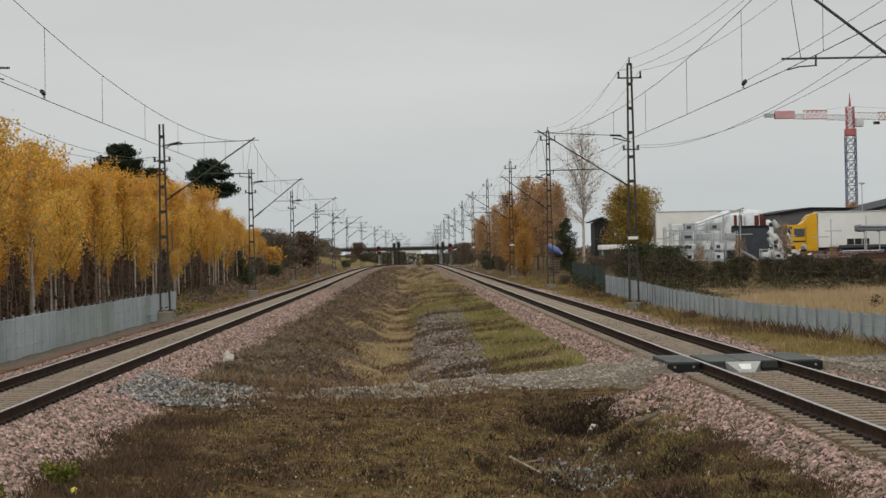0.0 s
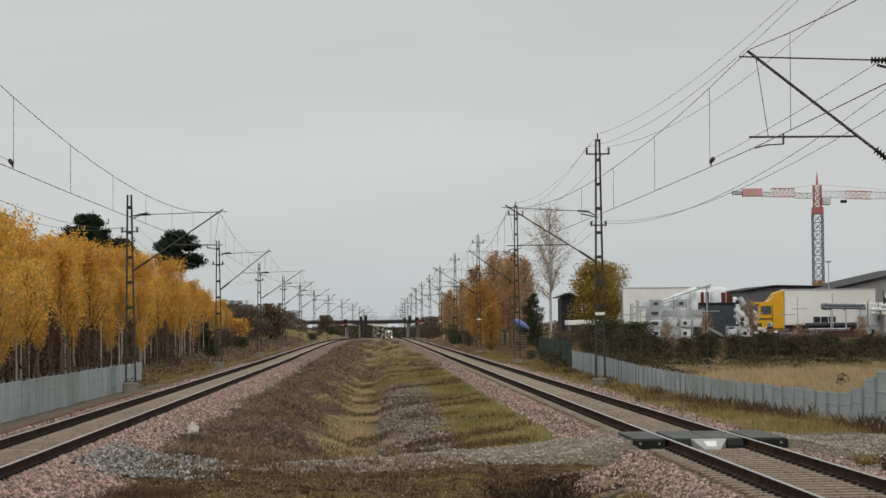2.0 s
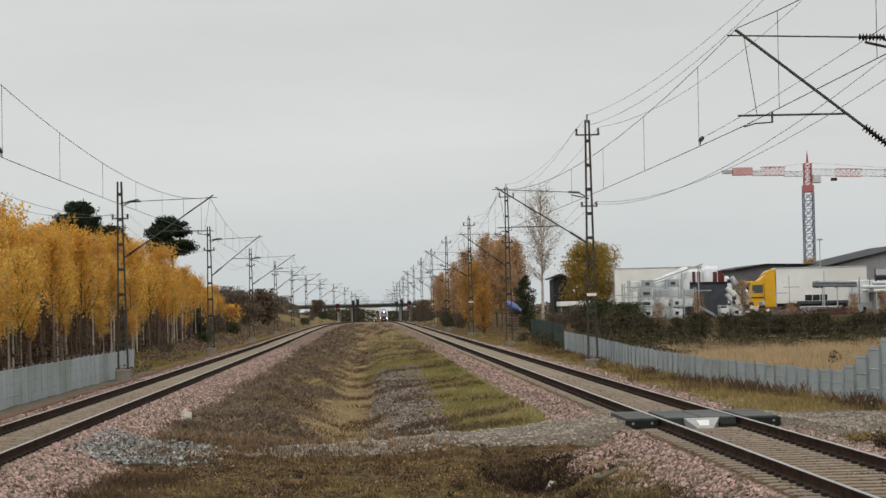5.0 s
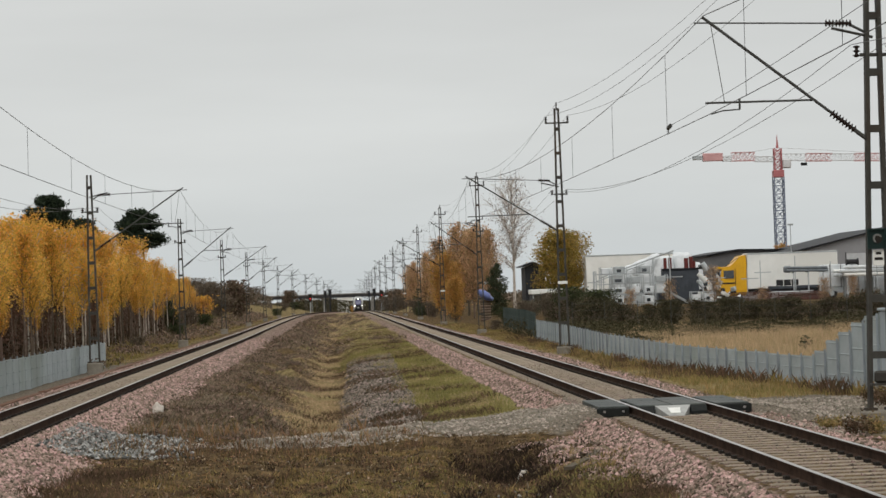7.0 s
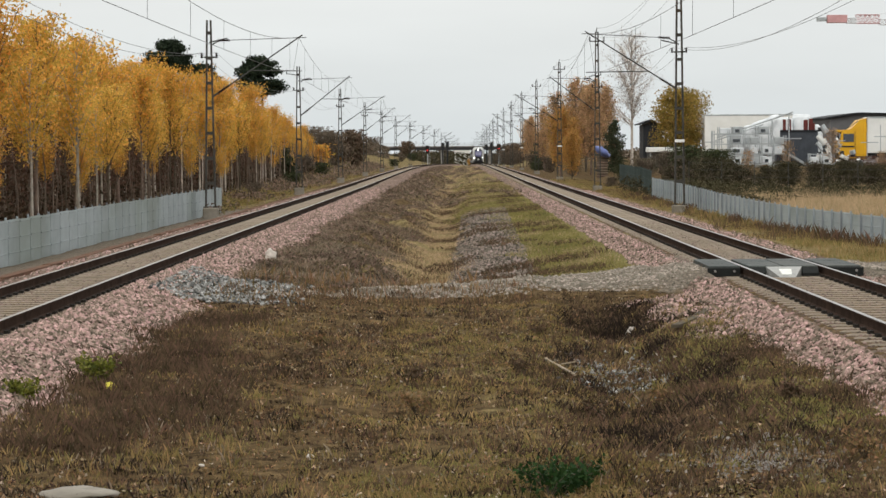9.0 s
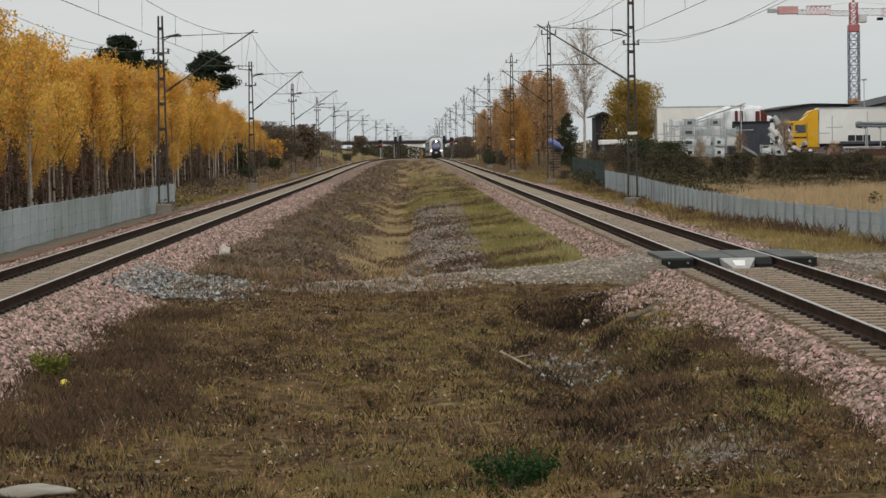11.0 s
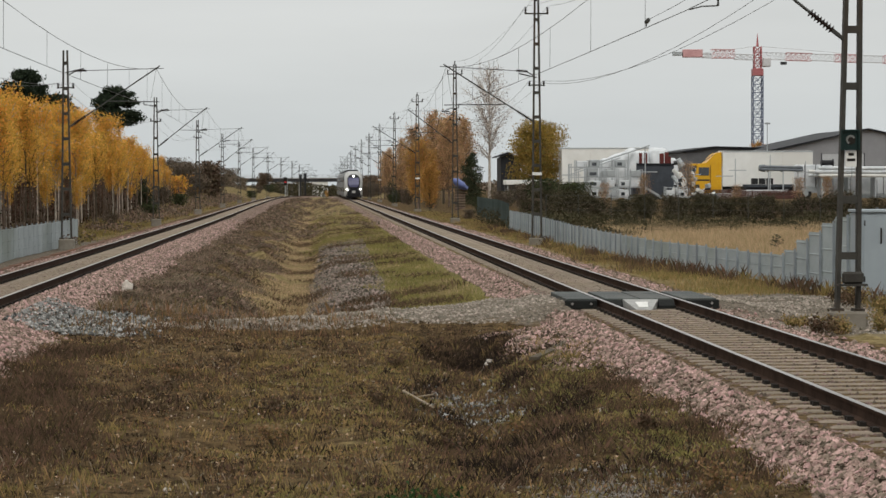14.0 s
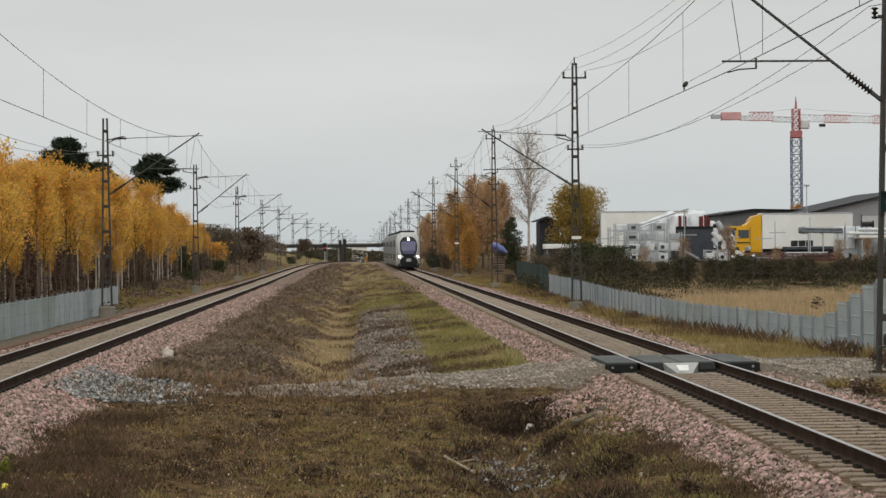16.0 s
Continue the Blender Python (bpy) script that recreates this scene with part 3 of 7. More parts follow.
ra, rb_ = mast(-1, 9.85, 2.95, True), mast(-1, 9.85, 3.78, True, True)
la, lb_ = mast(1, 7.45, 3.65, False), mast(1, 7.45, 3.1, False)
TIPS_R, TIPS_L = [], []
for protos, ysm, side, base, tips in (((ra, rb_), RY, -1, 0.08, TIPS_R), ((la, lb_), LY, 1, 0.17, TIPS_L)):
    for i, y in enumerate(ysm):
        proto = protos[(i + 1) % 2] if side < 0 else protos[(i + 1) % 2]
        z = base + float(dip(y))
        mm = pose(mast_x(y, side), y, z, 0, 0.9 if 40 < y < 50 and side < 0 else 0, float(rng.uniform(-1.5, 1.5)))
        if i < 2:
            proto.matrix_basis = mm
        else:
            copy_thing(proto, mm)
        tip = ((2.95, 3.78) if side < 0 else (3.65, 3.1))[(i + 1) % 2]
        tips.append((mast_x(y, side) + side * tip, y, z))


# ---- overhead wires ----
def wire_mesh(points, r):
    p = np.array(points, float)
    ring = np.array([(r, 0, 0), (0, 0, r), (-r, 0, 0), (0, 0, -r)])
    v = (p[:, None, :] + ring[None]).reshape(-1, 3)
    idx = np.arange(len(v)).reshape(-1, 4)
    nxt = np.roll(idx, -1, axis=1)
    f = np.stack([idx[:-1], idx[1:], nxt[1:], nxt[:-1]], -1).reshape(-1, 4)
    return mesh_np("wire", v, f, M_WIRE)


def span(a, b, sag, n=14):
    a, b = np.array(a), np.array(b)
    t = np.linspace(0, 1, n)[:, None]
    p = a + (b - a) * t
    p[:, 2] -= (4 * sag * t * (1 - t))[:, 0]
    return p


def overhead(tips, cz, mz, label, droppers):
    w = empty("overhead_line")
    tagged(w, label, "overhead line")
    con = np.concatenate([span((x, y, z + cz), (x2, y2, z2 + cz), 0.06)[:-1] for (x, y, z), (x2, y2, z2) in zip(tips, tips[1:])])
    mes = np.concatenate([span((x, y, z + mz), (x2, y2, z2 + mz), 0.85)[:-1] for (x, y, z), (x2, y2, z2) in zip(tips, tips[1:])])
    part("contact_wire", wire_mesh(con, 0.008), None, w)
    part("messenger_wire", wire_mesh(mes, 0.0085), None, w)
    for i in range(droppers):
        (x, y, z), (x2, y2, z2) = tips[i], tips[i + 1]
        for t in (0.08, 0.22, 0.36, 0.5, 0.64, 0.78, 0.92):
            px, py = x + (x2 - x) * t, y + (y2 - y) * t
            part("dropper", wire_mesh([(px, py, z + cz - 0.2 * t * (1 - t)), (px + 0.01, py, z + mz - 3.4 * t * (1 - t))], 0.0045), None, w)
    # mid-point anchor: clamp and a thin wire up to the messenger
    i = 1
    (x, y, z), (x2, y2, z2) = tips[i], tips[i + 1]
    t = 0.075
    px, py, pz = x + (x2 - x) * t, y + (y2 - y) * t, z + cz
    part("wire_clamp", rods(((px, py - 0.16, pz + 0.12), (px, py + 0.16, pz + 0.09)), w=0.085), M_DARKMETAL, w)
    part("clamp_hanger", rods(((px, py + 0.15, pz + 0.1), (px, py + 0.15, pz)), w=0.02, sides=4), M_DARKMETAL, w)
    (x0, y0_, z0_) = tips[0]
    part("anchor_wire", wire_mesh(span((px, py, pz + 0.12), (x0 + (px - x0) * 0.35, y0_ + (y - y0_) * 0.35, z0_ + mz - 0.8), 0.25), 0.005), None, w)


overhead(TIPS_R, 5.23, 7.03, "thin overhead contact and messenger wires with droppers", 5)
overhead([(float(left_x(-16)) + 0.3, -16.0, 0.17)] + TIPS_L, 5.12, 6.74, "thin overhead wires with droppers over the curving track", 5)
for side, ysm, base in ((-1, RY, 0.08), (1, [-16.0] + LY, 0.17)):
    lines = [(0.30, 6.42, 0.75), (-0.30, 6.42, 0.95)] if side < 0 else [(0.30, 6.14, 0.8), (-0.30, 6.14, 0.9)]
    if side < 0:
        lines += [(0.46, 9.54, 0.9), (-0.46, 9.54, 0.9), (0.0, 10.05, 0.7)]
    for dx, zw, sag in lines:
        pts = np.concatenate([span((mast_x(a, side) + dx, a, base + zw + float(dip(a))), (mast_x(b, side) + dx, b, base + zw + float(dip(b))), sag)[:-1]
                              for a, b in zip(ysm, ysm[1:])])
        tagged(new("feeder_wire", wire_mesh(pts, 0.0068)), "sagging grey feeder wire strung from mast to mast", "wire")

# black signal board and number plate on the near mast
M_BLACKGREEN = mat("dark_green_board", (0.012, 0.03, 0.027), (0.008, 0.02, 0.018), 4, 0.5)
M_RACKDULL = mat("dull_grey_rim", (0.26, 0.26, 0.25), (0.18, 0.18, 0.17), 5, 0.5)
board = empty("signal_board", pose(mast_x(45.45, -1), 45.45, 0))
tagged(board, "dark green signal head with a black lens on the mast", "sign")
part("panel", boxed((-0.17, -0.145, 2.80), (0.18, -0.115, 3.17), 0.01), M_BLACKGREEN, board)
bm = bmesh.new()
loft(bm, [[(0.02 + r * math.cos(t), y, 2.985 + r * math.sin(t)) for r, y in ((0.055, -0.165), (0.082, -0.175), (0.088, -0.146), (0.05, -0.146))] for t in np.linspace(0.5, 4.2, 14)])
part("curved_mark", bm, M_RACKDULL, board, "grey crescent rim of the lens")
part("lens", rods(((0.02, -0.158, 2.985), (0.02, -0.146, 2.985)), w=0.17, sides=18), M_CLIP, board, "black round lens")
for x0, x1, z0, z1 in ((-0.17, -0.14, 2.8, 3.17), (0.15, 0.18, 2.8, 3.17), (-0.139, 0.149, 2.8, 2.83), (-0.139, 0.149, 3.14, 3.17)):
    part("rim", boxed((x0, -0.20, z0), (x1, -0.146, z1)), M_BLACKGREEN, board)
plate = empty("number_plate", pose(mast_x(45.45, -1), 45.45, 0))
tagged(plate, "small white plate with dark bars on the mast", "sign")
part("panel", boxed((-0.07, -0.135, 2.50), (0.13, -0.115, 2.78), 0.006), M_WHITE, plate)
for z0, x0, x1 in ((2.70, -0.02, 0.08), (2.60, -0.045, 0.105)):
    part("dark_bar", boxed((x0, -0.140, z0), (x1, -0.134, z0 + 0.05)), M_CLIP, plate)
gear = empty("point_lever", pose(mast_x(45.45, -1), 45.25, 0.0))
tagged(gear, "grey hand lever box fixed low on the mast", "lever box")
part("box", boxed((-0.17, -0.18, 0.40), (0.22, -0.05, 0.62), 0.04), M_MAST, gear)
part("lever", rods(((0.08, -0.12, 0.02), (0.12, -0.14, 0.40)), w=0.06), M_CLIP, gear)
part("shelf", boxed((-0.24, -0.2, 0.36), (0.28, 0.0, 0.40)), M_MAST, gear)


# ---- sheet fences ----
def fence(points, step, top_fn, label, material, post=True, name="sheet_fence"):
    """Upright sheet panels between posts along a line of (x, y)."""
    fobj = empty(name)
    tagged(fobj, label, "fence")
    p = np.array(points, float)
    seg = np.hypot(*np.diff(p, axis=0).T)
    cum = np.concatenate([[0], np.cumsum(seg)])
    marks = np.arange(0, cum[-1], step)
    for s0, s1 in zip(marks, marks[1:]):
        a = np.array([np.interp(s0, cum, p[:, i]) for i in (0, 1)])
        b = np.array([np.interp(s1, cum, p[:, i]) for i in (0, 1)])
        c = (a + b) / 2
        g = float(np.mean(height(c[0] + np.zeros(9), c[1] + np.linspace(-4, 4, 9))))
        top = top_fn(c[1]) + float(rng.uniform(-0.015, 0.015))
        length = float(np.hypot(*(b - a)))
        ob = new("panel", FENCE_MESH[material.name])
        ob.parent = fobj
        ang = math.atan2(b[1] - a[1], b[0] - a[0])
        ob.matrix_basis = Matrix.Translation((c[0], c[1], g - 0.1)) @ Matrix.Rotation(ang, 4, "Z") @ Matrix.Diagonal((length * 0.985, 1, top + 0.1, 1))
        if post:
            po = new("post", POST_MESH)
            po.parent = fobj
            po.matrix_basis = Matrix.Translation((a[0] - 0.05, a[1], g - 0.1)) @ Matrix.Diagonal((1, 1, top + 0.16, 1))
    return fobj


def panel_mesh(material):
    """Unit sheet with folded edges and three pressed horizontal ribs: x from -0.5 to 0.5, z from 0 to 1."""
    bm = bmesh.new()
    front = [(-0.003, 0.0)]
    for z in (0.33, 0.64, 0.955):
        front += [(-0.003, z - 0.012), (-0.014, z - 0.006), (-0.014, z + 0.006), (-0.003, z + 0.012)]
    front.append((-0.003, 1.0))
    ring = front + [(-y, z) for y, z in front[::-1]]
    loft(bm, [[(x, y * k, z) for y, z in ring] for x, k in ((-0.5, 3.0), (-0.488, 3.0), (-0.487, 1.0), (0.487, 1.0), (0.488, 3.0), (0.5, 3.0))])
    me = bpy.data.meshes.new("panel")
    bm.to_mesh(me)
    bm.free()
    me.materials.append(material)
    return me


FENCE_MESH = {m.name: panel_mesh(m) for m in (M_FENCE, M_FENCE_GREEN)}
bm = boxed((-0.022, -0.035, 0), (0.022, 0.035, 1))
POST_MESH = bpy.data.meshes.new("post")
bm.to_mesh(POST_MESH)
bm.free()
POST_MESH.materials.append(mat("galvanised_post", (0.30, 0.335, 0.36), (0.19, 0.215, 0.235), 3, 0.6, 0.0, vary=0.25))

fence([(-10.7, 50), (-10.6, 80), (-10.4, 117)], 1.6, lambda y: 1.12, "low galvanised sheet fence with pressed ribs along the birch wood", M_FENCE)
fence([(12.75, 56.2), (12.2, 66), (10.9, 84), (10.55, 100), (10.9, 138)], 1.25,
      lambda y: float(np.interp(y, [0, 57, 60, 62.5, 65, 80, 100, 123, 140], [2.05, 2.0, 1.75, 1.3, 0.74, 0.78, 0.92, 1.07, 1.1])), "low galvanised sheet fence with pressed ribs along the track", M_FENCE)
fence([(10.95, 138.5), (12.4, 165), (13.6, 205)], 1.6, lambda y: 1.5, "dull green board fence beside the trees", M_FENCE_GREEN, post=False, name="board_fence")

# steel relay cabinet at the end of the fence
M_CABINET = mat("blue_grey_cabinet_paint", (0.33, 0.375, 0.40), (0.285, 0.325, 0.35), 1.2, 0.5, bump=0.1, stain=(0.26, 0.285, 0.28))
cabinet = empty("relay_cabinet", pose(11.86, 54.0, -0.32))
tagged(cabinet, "blue-grey steel relay cabinet on a concrete plinth by the fence", "cabinet")
part("body", boxed((0, 0, 0.12), (2.1, 1.1, 1.88), 0.015), M_CABINET, cabinet)
part("roof", boxed((-0.05, -0.06, 1.885), (2.15, 1.16, 1.95), 0.015), M_CABINET, cabinet)
part("plinth", boxed((-0.04, -0.04, -0.35), (2.14, 1.14, 0.115), 0.02), M_CONCRETE, cabinet, "concrete plinth")
for x0 in (0.04, 1.07):
    leaf_door = part("door", boxed((x0, -0.026, 0.18), (x0 + 0.99, -0.003, 1.83), 0.006), M_CABINET, cabinet)
    part("handle", boxed((x0 + 0.36, -0.06, 1.22), (x0 + 0.39, -0.028, 1.56), 0.006), M_CLIP, leaf_door, "dark bar handle")
    for zz in (0.4, 1.6):
        part("hinge", rods(((x0 + 0.02, -0.035, zz), (x0 + 0.02, -0.035, zz + 0.12)), w=0.03), M_CLIP, leaf_door)

# rusty cable trough beside the left track
tr = empty("cable_trough")
tagged(tr, "long rusty brown cable trough beside the track", "cable trough")
for y in np.arange(46, 175, 3.0):
    x0, x1 = float(left_x(y)) - 2.45, float(left_x(y + 2.97)) - 2.45
    bm = bmesh.new()
    loft(bm, [[(x - 0.11, yy, z), (x + 0.11, yy, z), (x + 0.11, yy, z + 0.10), (x - 0.11, yy, z + 0.10)] for x, yy, z in
              ((x0, y, -0.40 + rng.uniform(-0.015, 0.015)), (x1, y + 2.97, -0.40 + rng.uniform(-0.015, 0.015)))])
    part("trough_length", bm, M_DUCT, tr)


# ---- trees ----
def tube(vs, fs, pts, radii, k=5):
    """A tapered limb through pts, added to lists."""
    base = sum(len(v) for v in vs)
    pts = np.array(pts, float)
    d = np.gradient(pts, axis=0)
    d /= np.linalg.norm(d, axis=1)[:, None] + 1e-9
    side = np.cross(d, (0.31, 0.95, 0.05))
    side /= np.linalg.norm(side, axis=1)[:, None] + 1e-9
    up = np.cross(side, d)
    t = np.linspace(0, 2 * np.pi, k + 1)[:-1]
    ring = pts[:, None, :] + np.array(radii)[:, None, None] * (np.cos(t)[None, :, None] * side[:, None] + np.sin(t)[None, :, None] * up[:, None])
    vs.append(ring.reshape(-1, 3))
    idx = base + np.arange(len(pts) * k).reshape(-1, k)
    nxt = np.roll(idx, -1, axis=1)
    fs.append(np.stack([idx[:-1], nxt[:-1], nxt[1:], idx[1:]], -1).reshape(-1, 4))


def leaves(r, centres, size, name, material, flat=0.0, long=1.0):
    """Small quads turned at random, one at each centre."""
    n = len(centres)
    a = r.normal(size=(n, 3))
    a[:, 2] *= 1 - flat
    a /= np.linalg.norm(a, axis=1)[:, None]
    b = np.cross(a, r.normal(size=(n, 3)))
    b /= np.linalg.norm(b, axis=1)[:, None]
    s = (size * r.uniform(0.6, 1.4, n))[:, None]
    c = np.asarray(centres)
    v = np.stack([c - a * s * long - b * s * 0.7, c + a * s * long * 0.1 + b * s * 1.25, c + a * s * long * 1.2 - b * s * 0.45], 1).reshape(-1, 3)
    return mesh_np(name, v, np.arange(3 * n).reshape(-1, 3), material)


def tree(seed, h, low, spread, limbs, n_leaves, leaf, bark, foliage, label, category, name, trunk_r=0.07, rise=0.6, twigs=0, lean=0.25, blob=0.5, flat=0.0, taper=0.0):
    """Tapered trunk, limbs and a crown of small leaves hung along the limbs."""
    r = np.random.default_rng(seed)
    vs, fs = [], []
    zz = np.linspace(0, h * 0.97, 8)
    bend = r.normal(0, lean / 3, (8, 2)).cumsum(0) * 0.3
    pts = np.column_stack([bend[:, 0] * zz / h, bend[:, 1] * zz / h, zz])
    tube(vs, fs, pts, np.linspace(trunk_r, trunk_r * 0.15, 8), 6)
    hubs = []
    for i in range(limbs):
        u = low + (0.96 - low) * (i + r.uniform(0, 1)) / limbs
        z0 = u * h
        base = np.array([np.interp(z0, zz, pts[:, 0]), np.interp(z0, zz, pts[:, 1]), z0])
        v = (u - low) / (1 - low)
        reach = spread * (0.35 + 0.65 * math.sin(math.pi * min(1, 0.22 + 0.75 * v)) ** 0.8) * r.uniform(0.6, 1.2) * (1.0 if v < 0.8 else 0.75) * (1 - taper * v * v)
        ang = r.uniform(0, 2 * math.pi)
        dirn = np.array([math.cos(ang), math.sin(ang), rise * r.uniform(0.5, 1.4)])
        ts = np.linspace(0, 1, 5)[:, None]
        limb = base + dirn * reach * ts + np.array([0, 0, -0.18 * reach]) * ts ** 2 + r.normal(0, 0.05 * reach, (5, 3)) * ts
        limb[:, 2] = np.where(limb[:, 2] > h, h + 0.25 * (limb[:, 2] - h), limb[:, 2])
        tube(vs, fs, limb, np.linspace(trunk_r * 0.32 * (1.1 - v * 0.6), 0.008, 5), 3)
        hubs.append(limb)
        for _ in range(twigs):
            t0 = r.uniform(0.25, 0.95)
            p0 = limb[0] + (limb[-1] - limb[0]) * t0
            d2 = dirn * 0.6 + r.normal(0, 0.55, 3)
            tw = p0 + d2 * reach * 0.4 * np.linspace(0, 1, 3)[:, None] + np.array([0, 0, -0.22 * reach]) * np.linspace(0, 1, 3)[:, None] ** 2
            tube(vs, fs, tw, (0.016, 0.011, 0.006), 3)
    t = new(name, mesh_np("trunk", np.concatenate(vs), np.concatenate(fs), bark, True))
    tagged(t, label, category)
    if n_leaves:
        w = np.array([np.linalg.norm(l[-1] - l[0]) for l in hubs])
        pick = r.choice(len(hubs), n_leaves, p=w / w.sum())
        t0 = r.uniform(0.15, 1.08, n_leaves) ** 0.8
        a = np.array([hubs[i][0] for i in pick])
        b = np.array([hubs[i][-1] for i in pick])
        c = a + (b - a) * t0[:, None] + np.clip(r.normal(0, 1, (n_leaves, 3)), -1.5, 1.5) * (0.09 * spread + 0.14 * w[pick] * blob)[:, None]
        c = c[(c[:, 2] > low * h * 0.8) & (c[:, 2] < h * 1.12)]
        part("crown", leaves(r, c, leaf, "crown", foliage, flat), None, t)
    return t


def plant(proto, x, y, s=1.0, turn=None, sink=0.1, label=""):
    z = float(height(x, y)) - sink
    m = pose(x, y, z, 0, 0, rng.uniform(0, 360) if turn is None else turn)
    proto.scale = (s * rng.uniform(0.95, 1.05), s * rng.uniform(0.95, 1.05), s)
    if not proto.get("placed"):
        proto["placed"] = 1
        proto.matrix_basis = m @ Matrix.Diagonal((*proto.scale, 1))
        return proto
    c = copy_thing(proto, m)
    if label:
        tagged(c, label)
    return c


# birch wood on the left
lab = "young birch in yellow autumn leaf with a thin trunk"
birches = [tree(20 + i, 6.1 + 0.4 * (i % 3), (0.40, 0.54, 0.47)[i % 3], 0.84, 34, 3000, 0.043, M_BIRCHBARK if i % 2 == 0 else M_YOUNGBARK, M_YELLOW if i % 3 else M_GOLD, lab, "tree",
                "birch_tree", 0.05 if i % 3 else 0.068, 1.9, twigs=1, blob=0.62, taper=0.62) for i in range(6)]
inner = [tree(30 + i, 6.3 + 0.4 * i, 0.42, 0.95, 20, 1100, 0.075, M_YOUNGBARK, M_YELLOW if i % 2 else M_GOLD, lab, "tree",
              "birch_tree", 0.055, 1.6, blob=0.75, taper=0.5) for i in range(3)]
k = 0
for row, (dx, pitch) in enumerate(((0, 2.15), (2.4, 2.3), (5.0, 2.8), (8.5, 4.0))):
    y = 62.0 + row
    while y < 262:
        edge = float(np.interp(y, [60, 100, 140, 180, 220, 262], [-13.2, -13.4, -13.3, -13.6, -14.0, -14.6]))
        tall = float(np.interp(y, [60, 84, 93, 102, 112, 138, 165, 197, 236, 262], [1.05, 1.03, 0.88, 0.86, 0.96, 0.97, 0.93, 0.86, 0.70, 0.58])) + 0.03 * row
        pool = birches if row < 2 else inner
        plant(pool[k % len(pool)], edge - dx + rng.uniform(-0.7, 0.7), y + rng.uniform(-0.6, 0.6), tall * rng.uniform(0.78, 1.1))
        k += 1 + int(rng.integers(0, 3))
        y += pitch * (1 + 0.004 * (y - 60)) * rng.uniform(0.75, 1.3)

y = 62.0
while y < 262:
    edge = float(np.interp(y, [60, 100, 140, 180, 220, 262], [-12.6, -12.9, -12.8, -13.1, -13.4, -14.0]))
    plant(birches[int(rng.integers(0, 6))], edge + rng.uniform(-0.8, 0.3), y, rng.uniform(0.35, 0.62), label="birch sapling in yellow leaf at the edge of the wood")
    y += rng.uniform(6, 16)

M_WOODFILL = mat("dark_wood_filler", (0.085, 0.062, 0.042), (0.035, 0.026, 0.018), 1.5, 0.95, island=0.4, spec=0.02)
# thin stems and undergrowth within the wood
r = np.random.default_rng(5)
vs, fs = [], []
for _ in range(2600):
    y = r.uniform(60, 265)
    x = -12.9 - r.uniform(0, 14)
    z = float(height(x, y))
    hh = r.uniform(1.8, 4.2)
    tube(vs, fs, [(x, y, z - 0.1), (x + r.normal(0, 0.12), y, z + hh * 0.5), (x + r.normal(0, 0.25), y, z + hh)], (0.035, 0.024, 0.008), 3)
tagged(new("thicket_stems", mesh_np("thicket_stems", np.concatenate(vs), np.concatenate(fs), M_YOUNGBARK)), "crowd of thin dark stems under the birches", "thicket", kind="stuff")
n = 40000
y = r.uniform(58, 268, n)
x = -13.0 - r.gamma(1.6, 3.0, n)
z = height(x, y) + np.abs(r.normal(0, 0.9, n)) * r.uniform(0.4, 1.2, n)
tagged(new("undergrowth", leaves(r, np.column_stack([x, y, z]), 0.075, "undergrowth", M_WOODFILL)), "dark brown undergrowth on the floor of the wood", "undergrowth", kind="stuff")
# dark brown triangles fill the back of the wood up to 3.6 m
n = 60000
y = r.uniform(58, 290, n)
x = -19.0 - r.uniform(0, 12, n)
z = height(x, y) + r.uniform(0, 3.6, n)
tagged(new("deep_wood", leaves(r, np.column_stack([x, y, z]), 0.15, "deep_wood", M_WOODFILL)), "dense dark brown leaf pieces filling the depth of the birch wood", "thicket", kind="stuff")

M_BROWNTWIG = mat("purple_brown_birch_twigs", (0.13, 0.08, 0.052), (0.052, 0.034, 0.025), 1.0, 0.9, island=0.5, spec=0.03)
n = 60000
y = 60 + 200 * r.uniform(0, 1, n) ** 1.2
x = np.interp(y, [60, 180, 262], [-13.3, -13.6, -14.5]) - r.gamma(1.4, 1.1, n)
k = vnoise(x, y, 2.2, 90) > -0.35
z = height(x, y) + 0.5 + 3.3 * r.beta(1.5, 1.8, n)
tagged(new("birch_twigs", leaves(r, np.column_stack([x, y, z])[k], 0.026, "birch_twigs", M_BROWNTWIG, 0.0, 3.6)), "bare purple-brown twigs among the birch stems", "twigs", kind="stuff")

